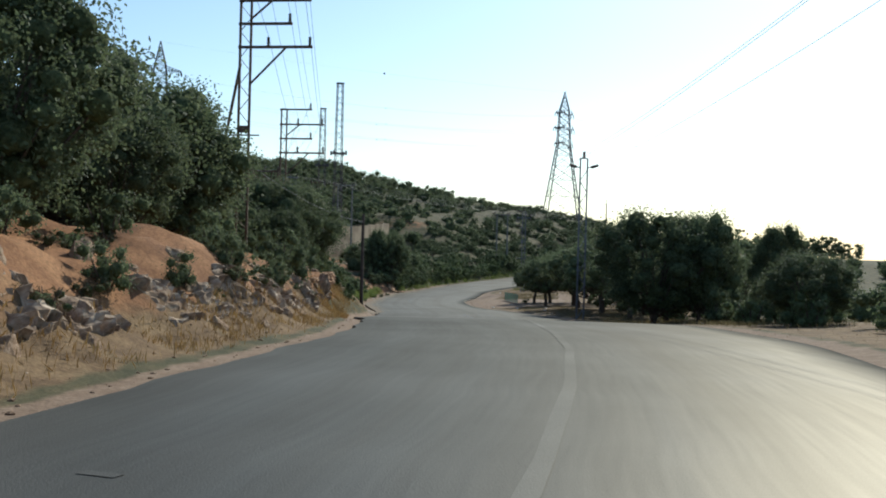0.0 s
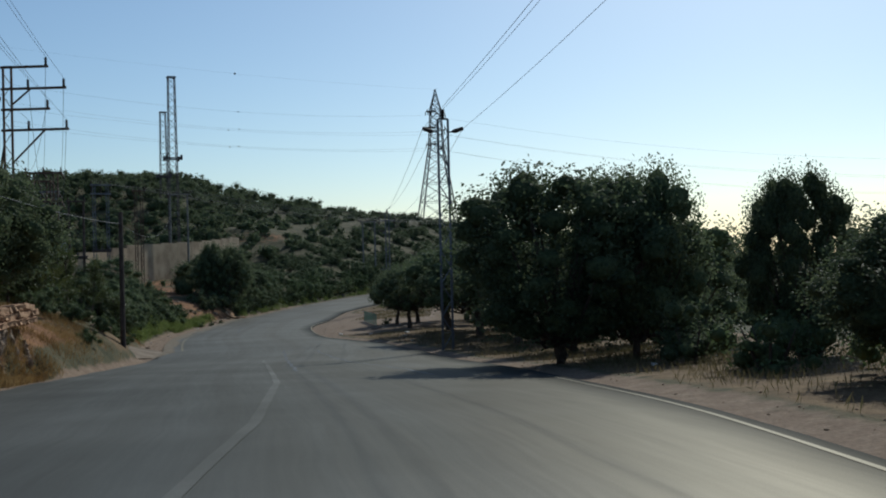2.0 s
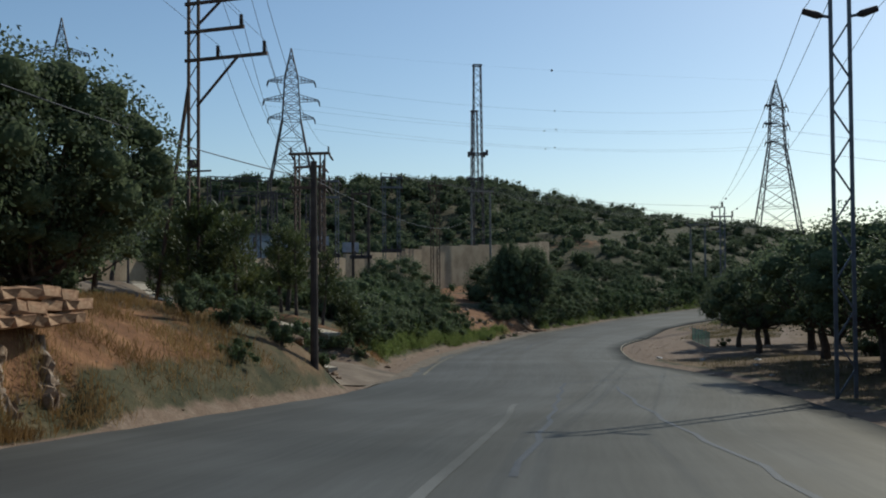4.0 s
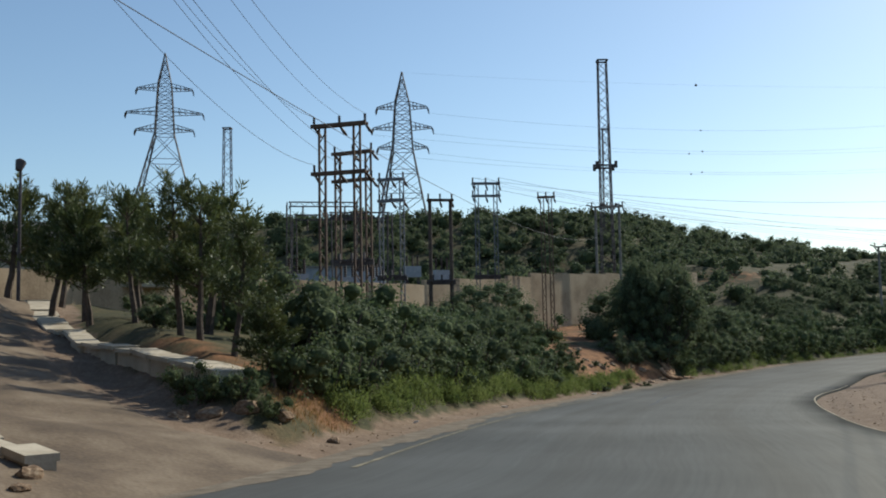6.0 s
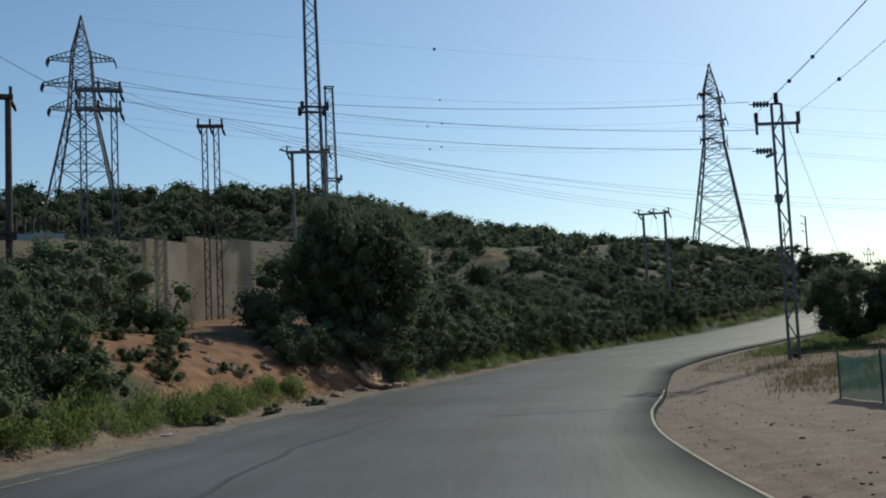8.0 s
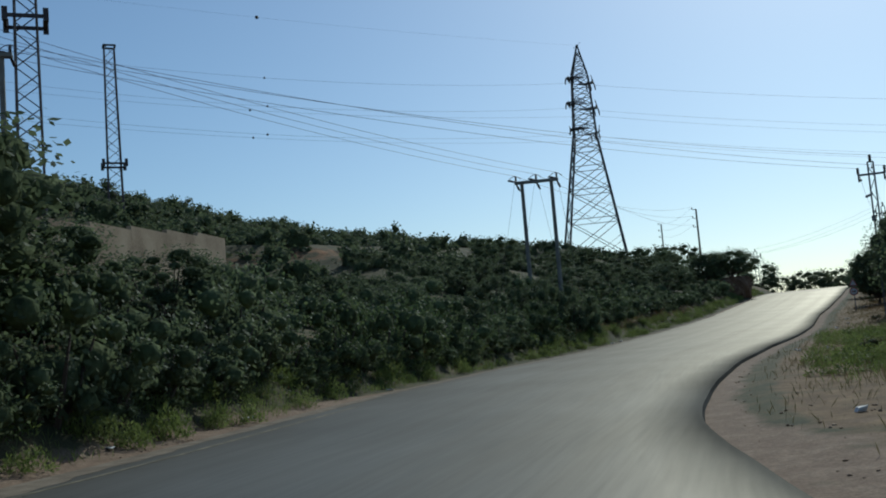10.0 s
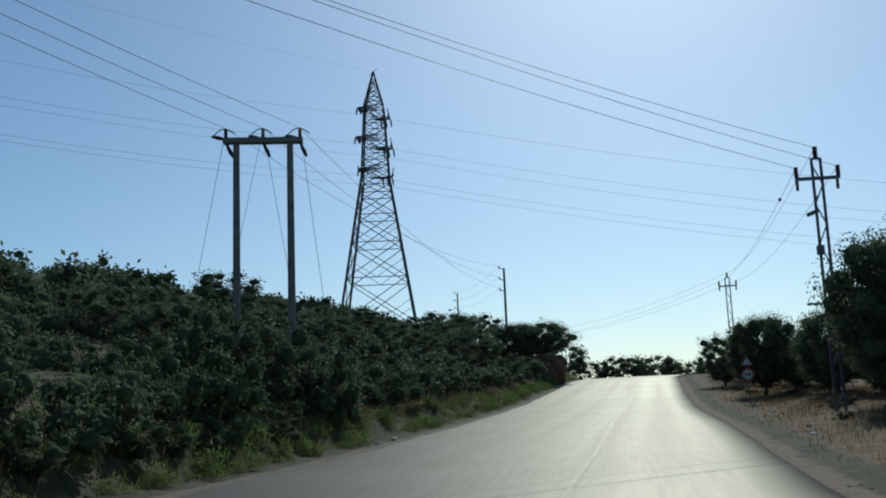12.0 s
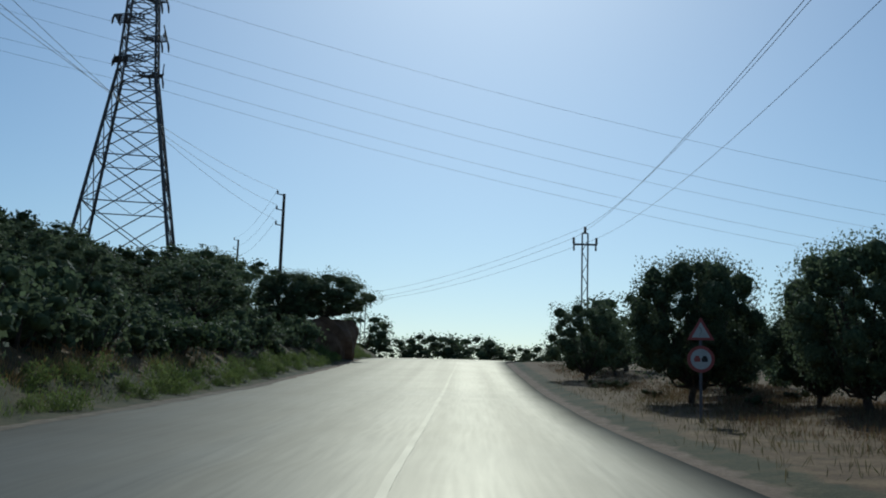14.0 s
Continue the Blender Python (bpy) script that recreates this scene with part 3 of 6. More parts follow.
# ---- bars, tubes, lattice work ----
def bar(bm, a, b, w, h=None):
    """A square bar from a to b."""
    a, b = Vector(a), Vector(b)
    d = b - a
    q = d.to_track_quat("Z", "Y").to_matrix()
    h = h or w
    vs = []
    for p in (a, b):
        for sx, sy in ((-1, -1), (1, -1), (1, 1), (-1, 1)):
            vs.append(bm.verts.new(p + q @ Vector((sx * w / 2, sy * h / 2, 0))))
    for i in range(4):
        j = (i + 1) % 4
        bm.faces.new((vs[i], vs[j], vs[4 + j], vs[4 + i]))
    bm.faces.new(vs[3::-1])
    bm.faces.new(vs[4:])


def tube(bm, pts, radii, n=8):
    rings = []
    for i, p in enumerate(pts):
        d = Vector(pts[min(i + 1, len(pts) - 1)]) - Vector(pts[max(i - 1, 0)])
        q = d.to_track_quat("Z", "Y").to_matrix()
        rings.append([bm.verts.new(Vector(p) + q @ Vector((math.cos(2 * math.pi * k / n) * radii[i], math.sin(2 * math.pi * k / n) * radii[i], 0))) for k in range(n)])
    for a, b in zip(rings[:-1], rings[1:]):
        for k in range(n):
            bm.faces.new((a[k], a[(k + 1) % n], b[(k + 1) % n], b[k]))
    bm.faces.new(rings[0][::-1])
    bm.faces.new(rings[-1])


def empty(name, m, label, category, group=""):
    ob = new(name)
    ob.matrix_basis = m
    return tagged(ob, label, category, group)


def insulator(parent, p, down=False, height=0.42, r=0.085):
    """A ribbed post insulator standing on p (or hanging below it)."""
    bm = bmesh.new()
    s = -1 if down else 1
    pts, rad = [], []
    for k in range(7):
        for dz, rr in ((0.0, 0.55), (0.5, 1.0)):
            pts.append(Vector(p) + Vector((0, 0, s * height * (k + dz) / 7)))
            rad.append(r * rr)
    tube(bm, pts, rad, 6)
    return part("insulator", bm, M_CERAMIC, parent, "dark ribbed ceramic insulator")


def lattice_pole(parent, x, y, height, gap, mat, leg_w=0.1, step=0.75, base=0.0, name="upright", lace=0.045):
    """Two channel uprights laced with zigzag bars, in the plane of x."""
    for k in (-1, 1):
        bm = bmesh.new()
        bar(bm, (x + k * gap / 2, y, base), (x + k * gap / 2, y, height), leg_w, leg_w * 0.8)
        post = part(name, bm, mat, parent)
    bm = bmesh.new()
    z, side_ = base + 0.3, 1
    while z + step < height:
        bar(bm, (x - side_ * gap / 2, y, z), (x + side_ * gap / 2, y, z + step), lace)
        side_, z = -side_, z + step
    part("lacing", bm, mat, parent)
    bm = bmesh.new()
    bar(bm, (x - gap / 2, y, height), (x + gap / 2, y, height), 0.08)
    part("cap", bm, mat, parent)
    return post


# ---- transmission towers ----
def transmission_tower(x, y, top_z, width, arm_turn, arm_len, body_turn, label, arm_drops, waist_drop, top_bar=0.0):
    """A lattice tower; arms and waist are given in metres below the top."""
    base_z = gz(x, y) - 0.4
    h = top_z - base_z
    t = empty("transmission_tower", pose(x, y, base_z, 0, 0, body_turn), label, "pylon", "high-voltage towers")
    arm_levels = [(h - d) / h for d in arm_drops]
    zw, ww = h - waist_drop, 3.7
    peak = h - arm_drops[-1] + 1.0

    def half(z):
        if z <= zw:
            return width / 2 + (ww / 2 - width / 2) * z / zw
        if z <= peak:
            return ww / 2 + (ww * 0.7 - ww) / 2 * (z - zw) / (peak - zw)
        return max(0.03, ww * 0.35 * (1 - (z - peak) / (h - peak)))
    corners = ((-1, -1), (1, -1), (1, 1), (-1, 1))
    zs = [0.0]
    step = width * 0.62
    while zs[-1] + step < zw:
        zs.append(zs[-1] + step)
        step = max(width * 0.2, step * 0.8)
    zs[-1] = zw if zw - zs[-1] < step * 0.6 else zs[-1]
    if zs[-1] < zw:
        zs.append(zw)
    n = max(4, int((peak - zw) / (ww * 0.45)))
    zs += [zw + (peak - zw) * (k + 1) / n for k in range(n)]
    zs += [peak + (h - peak) * (k + 1) / 4 for k in range(4)]
    for cx, cy in corners:
        bm = bmesh.new()
        for a, b in zip(zs[:-1], zs[1:]):
            bar(bm, (cx * half(a), cy * half(a), a), (cx * half(b), cy * half(b), b), 0.24 if b <= zw else 0.17)
        part("leg", bm, M_TOWER, t)
    bm = bmesh.new()
    for a, b in zip(zs[:-1], zs[1:]):
        ha, hb = half(a), half(b)
        for k in range(4):
            (ax, ay), (bx, by) = corners[k], corners[(k + 1) % 4]
            w = 0.1 if a < zw else 0.085
            bar(bm, (ax * ha, ay * ha, a), (bx * hb, by * hb, b), w)
            bar(bm, (bx * ha, by * ha, a), (ax * hb, ay * hb, b), w)
            bar(bm, (ax * hb, ay * hb, b), (bx * hb, by * hb, b), w)
            if a < zw * 0.55:
                mx, my = (ax + bx) / 2, (ay + by) / 2
                zm = (a + b) / 2
                hm = half(zm)
                bar(bm, (ax * hm, ay * hm, zm), (mx * ha, my * ha, a + 0.01), 0.06)
                bar(bm, (bx * hm, by * hm, zm), (mx * ha, my * ha, a + 0.01), 0.06)
    part("bracing", bm, M_TOWER, t)
    if top_bar:
        bm = bmesh.new()
        bar(bm, (-top_bar * 0.4, top_bar * 0.9, h - 0.05), (top_bar * 0.4, -top_bar * 0.9, h - 0.12), 0.05)
        part("peak_bar", bm, M_TOWER, t)
    tips = []
    for lev, scale_ in zip(arm_levels, arm_len):
        z = lev * h
        for s in (-1, 1):
            bm = bmesh.new()
            hw = half(z)
            ca, sa = math.cos(radians(arm_turn)), math.sin(radians(arm_turn))

            def loc(u, v, w):
                return (u * ca - v * sa, u * sa + v * ca, w)
            tip = loc(s * scale_, 0, z + 0.15)
            roots = [loc(s * hw, -hw, z), loc(s * hw, hw, z), loc(s * hw, -hw, z + 1.0), loc(s * hw, hw, z + 1.0)]
            ends = [loc(s * scale_, v, z + 0.15) for v in (-0.75, 0.75, -0.75, 0.75)]
            for r_, e_ in zip(roots, ends):
                bar(bm, r_, e_, 0.11)
            bar(bm, ends[0], ends[1], 0.11)
            for k in range(1, 5):
                f0, f1 = k / 5, (k + 0.5) / 5
                lo = [Vector(r_).lerp(Vector(e_), f0) for r_, e_ in zip(roots, ends)]
                bar(bm, lo[0], lo[1], 0.07)
                bar(bm, lo[0], lo[2], 0.07)
                bar(bm, lo[1], lo[3], 0.07)
                nx_ = [Vector(r_).lerp(Vector(e_), f1) for r_, e_ in zip(roots, ends)]
                bar(bm, lo[0], nx_[1], 0.065)
                bar(bm, lo[2], nx_[0], 0.065)
            part("cross_arm", bm, M_TOWER, t)
            for v in (-0.75, 0.0, 0.75):
                bm = bmesh.new()
                q = Vector(loc(s * scale_, v, z + 0.15))
                tube(bm, [q, q + Vector((s * 0.25 * ca, s * 0.25 * sa, -0.55)), q + Vector((s * 0.35 * ca, s * 0.35 * sa, -1.1))], [0.09, 0.13, 0.08], 6)
                part("insulator_string", bm, M_CERAMIC, t)
            tips.append(t.matrix_basis @ (Vector(tip) + Vector((s * 0.35 * ca, s * 0.35 * sa, -1.08))))
    return tips


TIPS_A = transmission_tower(31.7, 275.0, 43.6, 9.7, 66, (3.4, 4.0, 3.4), -14, "tall grey steel lattice transmission tower on the hilltop", (14.6, 10.4, 6.2), 15.5, 1.7)
TIPS_B = transmission_tower(-66.7, 225.4, 45.2, 9.0, 0, (4.4, 5.3, 4.5), 20, "grey steel lattice transmission tower with six cross arms", (14.2, 10.6, 6.8), 14.6)
transmission_tower(-116.0, 222.0, 53.6, 14.0, 0, (5.4, 7.2, 5.2), 33, "large steel lattice transmission tower beyond the pine trees", (15.6, 12.2, 7.4), 16.5)


# ---- slim masts ----
def lattice_mast(x, y, top, gap, bracket, label):
    b = gz(x, y) - 0.2
    t = empty("lattice_mast", pose(x, y, b, 0, 0, 20), label, "mast", "floodlight masts")
    h = top - b
    w0, w1 = gap * 1.35, gap * 0.9
    cs = ((-1, -1), (1, -1), (1, 1), (-1, 1))
    for cx, cy in cs:
        bm = bmesh.new()
        bar(bm, (cx * w0 / 2, cy * w0 / 2, 0), (cx * w1 / 2, cy * w1 / 2, h), 0.1)
        part("leg", bm, M_STEEL, t)
    bm = bmesh.new()
    n = int(h / (gap * 0.95))
    for i in range(n):
        a, c = i / n, (i + 1) / n
        wa, wc = w0 + (w1 - w0) * a, w0 + (w1 - w0) * c
        for k in range(4):
            p, q = cs[k], cs[(k + 1) % 4]
            if i % 2:
                p, q = q, p
            bar(bm, (p[0] * wa / 2, p[1] * wa / 2, a * h), (q[0] * wc / 2, q[1] * wc / 2, c * h), 0.055)
    part("bracing", bm, M_STEEL, t)
    bm = bmesh.new()
    for k in range(4):
        p, q = cs[k], cs[(k + 1) % 4]
        bar(bm, (p[0] * w1 / 1.7, p[1] * w1 / 1.7, h), (q[0] * w1 / 1.7, q[1] * w1 / 1.7, h), 0.16)
    part("top_ring", bm, M_STEEL, t)
    if bracket:
        bm = bmesh.new()
        zb = bracket - b
        for k in range(4):
            p, q = cs[k], cs[(k + 1) % 4]
            bar(bm, (p[0] * w0 * 0.75, p[1] * w0 * 0.75, zb), (q[0] * w0 * 0.75, q[1] * w0 * 0.75, zb), 0.18)
            bar(bm, (p[0] * w0 * 0.75, p[1] * w0 * 0.75, zb - 0.3), (p[0] * w0 * 0.75, p[1] * w0 * 0.75, zb + 0.45), 0.3)
        part("lamp_bracket", bm, M_STEEL, t)


lattice_mast(-19.15, 171.2, 28.0, 1.05, 15.8, "slim dark steel lattice mast with a bracket ring")
lattice_mast(-28.1, 218.0, 29.7, 1.1, 17.1, "slim steel lattice mast standing on the hill")
lattice_mast(-81.0, 190.0, 29.3, 1.15, None, "slim steel lattice mast beyond the compound")


# ---- line poles ----
def e_pole(x, y, top, turn, label, legs_gap=0.42):
    """A laced two-legged pole with four arms to one side and a raking strut."""
    b = gz(x, y) - 0.3
    h = top - b
    t = empty("lattice_pole", pose(x, y, b, 0, 0, turn), label, "power pole", "line poles")
    lattice_pole(t, 0, 0, h, legs_gap, M_RUST, 0.1, 0.6, lace=0.028)
    ends = []
    for drop, ln in ((0.05, 2.15), (1.15, 3.05), (2.2, 2.2), (3.25, 3.15)):
        bm = bmesh.new()
        bar(bm, (-0.3, -0.09, h - drop), (ln, -0.09, h - drop), 0.09, 0.12)
        if ln > 2.5:
            out, down = (1.25, 0.85) if drop < 2 else (1.95, 1.7)
            bar(bm, (out, -0.09, h - drop), (legs_gap / 2, -0.09, h - drop - down), 0.075)
        part("arm", bm, M_RUST, t)
        insulator(t, (ln - 0.12, -0.09, h - drop + 0.05))
        ends.append(t.matrix_basis @ Vector((ln - 0.12, -0.09, h - drop + 0.5)))
        if ln > 2.5:
            insulator(t, (1.1, -0.09, h - drop + 0.05))
            ends.append(t.matrix_basis @ Vector((1.1, -0.09, h - drop + 0.5)))
    bm = bmesh.new()
    bar(bm, (-2.1, 0.2, 0), (-0.25, 0.1, h * 0.71), 0.1)
    part("strut", bm, M_RUST, t)
    bm = bmesh.new()
    bar(bm, (-0.7, 0.0, h * 0.47), (0.75, 0.0, h * 0.47), 0.06)
    bar(bm, (-0.2, 0, h * 0.49), (0.2, 0, h * 0.49), 0.22, 0.3)
    part("platform", bm, M_RUST, t)
    return ends


E_NEAR = e_pole(-8.9, 42.6, 12.5, -8, "tall rusty lattice pole with side arms on the rocky bank", 0.5)
E_FAR = e_pole(-11.9, 71.2, 10.25, -8, "rusty lattice pole with four side arms above the trees")


def h_frame(x, y, top, span, turn, mat, label, laced=True, second=None, width=None, leg=0.13, gap=0.34, post=None):
    """Two uprights with a crossbeam carrying three insulators; second: drop of a lower beam."""
    b = gz(x, y) - 0.3
    h = top - b
    t = empty("h_frame_pole", pose(x, y, b, 0, 0, turn), label, "power pole", "h-frame poles")
    for s in (-1, 1):
        if laced:
            lattice_pole(t, s * span / 2, 0, h, gap, mat, leg * 0.8, 0.55)
        else:
            bm = bmesh.new()
            tube(bm, [(s * span / 2, 0, 0), (s * span / 2, 0, h)], [leg, leg * 0.78], 10)
            part("upright", bm, mat, t)
    w = (width or span + 1.0) / 2
    ends = []
    for lev in ([0.0] if second is None else [0.0, second]):
        bm = bmesh.new()
        bar(bm, (-w, -0.16, h - lev), (w, -0.16, h - lev), 0.14, 0.18)
        bar(bm, (-w, 0.16, h - lev), (w, 0.16, h - lev), 0.1, 0.14)
        part("crossbeam", bm, mat, t)
        for u in (-w + 0.1, 0.0, w - 0.1):
            insulator(t, (u, 0, h - lev + 0.08))
            bm = bmesh.new()
            tube(bm, [(u, 0.1, h - lev - 0.05), (u + 0.12, 0.3, h - lev - 0.3), (u + 0.2, 0.5, h - lev - 0.45)], [0.05, 0.09, 0.05], 6)
            part("strain_insulator", bm, M_CERAMIC, t)
            ends.append(t.matrix_basis @ Vector((u, 0, h - lev + 0.5)))
            if mat is M_CONCRETE:
                bm = bmesh.new()
                arc = [(u - 0.55 + 0.9 * q / 8, 0.25 - 0.5 * q / 8, h - lev + 0.22 + 0.26 * math.sin(math.pi * q / 8)) for q in range(9)]
                tube(bm, arc, [0.022] * 9, 5)
                part("jumper_loop", bm, M_WIRE, t)
                bm = bmesh.new()
                tube(bm, [(u - 0.05, 0.05, h - lev + 0.1), (u - 0.3, 0.2, h - lev + 0.2), (u - 0.55, 0.3, h - lev + 0.28)], [0.05, 0.085, 0.05], 6)
                part("strain_insulator", bm, M_CERAMIC, t)
    if post:
        bm = bmesh.new()
        bar(bm, (-span / 2 - 0.3, 0, h * post), (span / 2 + 0.3, 0, h * post), 0.12, 0.3)
        bar(bm, (-span / 2 - 0.3, -0.3, h * post + 0.15), (span / 2 + 0.3, -0.3, h * post + 0.15), 0.08)
        for k in range(3):
            u = (k - 1) * span * 0.4
            bar(bm, (u, -0.2, h * post), (u, -0.2, h * post + 0.55), 0.12)
        part("switch_gear", bm, M_STEEL, t, "switch gear on a bracket")
    return ends


BH_A = h_frame(-19.6, 105.1, 7.9, 1.9, 3, M_RUST, "rusty laced h-frame pole with two crossbeams among shrubs", True, 2.45, 3.0)
h_frame(-21.9, 111.4, 7.7, 2.0, -4, M_RUST, "rusty laced h-frame pole with a high crossbeam", True, 1.6, 2.6, post=0.42)
h_frame(-23.0, 119.4, 7.35, 1.4, 8, M_GALV, "laced steel h-frame pole with switch gear", True, 1.4, 1.8, 0.09, 0.26, post=0.4)
h_frame(-22.3, 126.5, 6.8, 1.5, 30, M_WOODPOLE, "dark wooden h-frame pole with switch gear in front of the wall", False, None, 1.9, 0.16, post=0.42)
BH_E = h_frame(-21.8, 135.6, 9.2, 1.5, 25, M_GALV, "laced steel h-frame pole carrying wires across the road", True, 1.0, 2.3, 0.09, 0.28, post=0.4)
BH_F = h_frame(-19.5, 145.7, 9.2, 0.7, 20, M_RUST, "narrow laced pole standing on bare soil", True, None, 1.6, 0.1, 0.3)
BH_G = h_frame(-16.4, 157.6, 9.5, 2.3, 15, M_CONCRETE, "pale concrete h-frame pole behind the big bush", False, None, 3.2, 0.15)
CH = h_frame(10.25, 181.0, 6.1, 1.95, -9, M_CONCRETE, "stout concrete h-frame pole on the scrub slope", False, None, 2.9, 0.15)


def t_pole(x, y, top, turn, label, arm_drop=1.15, arm=0.85, gap=0.5, side_lamps=False, strain=False, box=False):
    b = gz(x, y) - 0.3
    h = top - b
    t = empty("lattice_pole", pose(x, y, b, 0, 0, turn), label, "power pole", "roadside poles")
    lattice_pole(t, 0, 0, h - 0.35, gap, M_GALV, 0.1, 0.8)
    insulator(t, (0, 0, h - 0.35), height=0.5, r=0.12)
    ends = [t.matrix_basis @ Vector((0, 0, h + 0.1))]
    bm = bmesh.new()
    z = h - arm_drop
    if side_lamps:
        for s in (-1, 1):
            bar(bm, (s * gap / 2, 0, z), (s * (gap / 2 + 0.25), 0, z + 0.05), 0.07)
    else:
        bar(bm, (-arm, 0.0, z), (arm, 0.0, z), 0.14, 0.12)
    part("arm", bm, M_GALV, t)
    for s in (-1, 1):
        if side_lamps:
            bm = bmesh.new()
            tube(bm, [(s * (gap / 2 + 0.2), 0, z + 0.04), (s * (gap / 2 + 0.35), 0, z + 0.07), (s * (gap / 2 + 0.75), 0, z + 0.2)], [0.05, 0.11, 0.09], 8)
            part("insulator", bm, M_CERAMIC, t, "slanting ribbed insulator")
            ends.append(t.matrix_basis @ Vector((s * (gap / 2 + 0.75), 0, z + 0.2)))
        else:
            insulator(t, (s * (arm - 0.05), 0, z + 0.06), height=0.45, r=0.11)
            insulator(t, (s * (arm - 0.08), 0.1, z - 0.06), True, 0.4, 0.08)
            ends.append(t.matrix_basis @ Vector((s * (arm - 0.05), 0, z + 0.45)))
    if strain:
        for dz in (0.35, 2.35):
            bm = bmesh.new()
            for k in range(5):
                tube(bm, [(-gap / 2 - 0.15 - 0.14 * k, 0, h - dz), (-gap / 2 - 0.19 - 0.14 * k, 0, h - dz)], [0.14, 0.14], 8)
            bar(bm, (-gap / 2, 0, h - dz), (-gap / 2 - 0.95, 0, h - dz), 0.04)
            part("strain_insulator", bm, M_CERAMIC, t)
    if box:
        bm = bmesh.new()
        bar(bm, (-gap / 2 - 0.02, -0.12, h * 0.6), (-gap / 2 - 0.02, -0.12, h * 0.6 + 0.35), 0.25)
        part("junction_box", bm, M_GALV, t)
        bm = bmesh.new()
        bar(bm, (-gap / 2 - 0.35, 0, h - 2.6), (-gap / 2 + 0.05, 0, h - 2.45), 0.22, 0.14)
        part("lamp", bm, M_GALV, t)
        bm = bmesh.new()
        bar(bm, (-gap / 2 - 0.7, 0, h * 0.42), (gap / 2 + 0.2, 0, h * 0.42), 0.07)
        part("step_bar", bm, M_GALV, t)
    return ends


R_A = t_pole(9.75, 66.6, 7.1, 5, "grey laced pole with slanting insulators beside the trees", side_lamps=True, arm_drop=1.0)
R_B = t_pole(10.5, 130.9, 5.5, 8, "grey laced pole with dead-end insulators at the dirt verge", arm_drop=1.2, arm=0.95, gap=0.42, strain=True, box=True)
R_C = t_pole(31.58, 178.5, 5.7, -20, "grey laced pole with a wooden crossarm beside a dark tree", arm=0.85, gap=0.34, box=True)
R_D = t_pole(57.5, 230.5, 8.5, -25, "grey laced pole with a crossarm beyond the trees", gap=0.4)
R_E = t_pole(58.5, 278.0, 7.8, -25, "distant laced pole beyond the road's crest", gap=0.5)


def single_pole(x, y, top, label, r=0.14, arms=3, turn=0):
    b = gz(x, y) - 0.3
    t = empty("utility_pole", pose(x, y, b, 0, 0, turn), label, "utility pole", "single poles")
    h = top - b
    bm = bmesh.new()
    tube(bm, [(0, 0, 0), (0, 0, h)], [r, r * 0.75], 10)
    part("shaft", bm, M_WOODPOLE, t)
    ends = []
    for k in range(arms):
        z = h - 0.1 - 1.15 * k
        bm = bmesh.new()
        bar(bm, (0.05, 0, z), (-0.55, 0, z + 0.1), 0.07)
        part("arm", bm, M_STEEL, t)
        insulator(t, (-0.5, 0, z + 0.1), height=0.25)
        ends.append(t.matrix_basis @ Vector((-0.5, 0, z + 0.4)))
    return ends


S_A = single_pole(39.0, 242.8, 11.0, "dark wooden utility pole with three side brackets", turn=-15)
S_B = single_pole(46.5, 290.0, 14.5, "distant dark utility pole above the trees", turn=-15)
single_pole(-5.4, 66.0, 2.5, "dark wooden utility pole at the lane's mouth", 0.13, 0)


# ---- wires ----
def wire(a, b, sag, r=0.011, balls=(), ball=0.1):
    cu = bpy.data.curves.new("power_line", "CURVE")
    cu.dimensions, cu.bevel_depth, cu.bevel_resolution = "3D", r, 0
    sp = cu.splines.new("POLY")
    n = 22
    sp.points.add(n - 1)
    for i in range(n):
        t = i / (n - 1)
        p = Vector(a).lerp(Vector(b), t) - Vector((0, 0, 4 * sag * t * (1 - t)))
        sp.points[i].co = (*p, 1)
    cu.materials.append(M_WIRE)
    ob = new("power_line", cu)
    for t in balls:
        bm = bmesh.new()
        bmesh.ops.create_icosphere(bm, subdivisions=2, radius=ball)
        q = part("marker_ball", bm, M_BLACK, ob, "dark round marker on the wire")
        q.location = Vector(a).lerp(Vector(b), t) - Vector((0, 0, 4 * sag * t * (1 - t)))
    return tagged(ob, "thin dark overhead wire sagging between two poles", "power line", "overhead wires")


def span(aa, bb, sag, r=0.011, balls=(), ball=0.1):
    for a, b in zip(aa, bb):
        wire(a, b, sag, r, balls, ball)


def shifted(pts, d):
    return [p + Vector(d) for p in pts]


span(E_NEAR[:6], E_FAR[:6], 0.35, 0.0095)
span([E_FAR[3], E_FAR[0], E_FAR[1], E_FAR[5], E_FAR[2], E_FAR[4]], BH_A[:6], 1.5, 0.011)
span(E_NEAR[:6], shifted(E_NEAR[:6], (5, -45, 3.5)), 0.8, 0.0095)
span([BH_E[0], BH_E[2], BH_E[5]], [R_B[0] + Vector((-1.1, 0, -0.3)), R_B[1] + Vector((-0.1, 0, -0.7)), R_B[0] + Vector((-1.1, 0, -2.3))], 0.8)
span(BH_F[:3], CH[:3], 0.7)
span(BH_G[:3], [R_C[1], R_C[0], R_C[2]], 0.9)
span(BH_E[:2], BH_F[:2], 0.2, 0.0095)
span(R_A[:3], R_B[:3], 0.9, 0.011, (0.9,), 0.08)
span(R_A[:3], shifted(R_A[:3], (3.2, -70, 4.0)), 0.8)
span(R_C[:3], R_D[:3], 0.9, 0.011, (0.1,), 0.08)
span(R_D[:3], R_E[:3], 0.7)
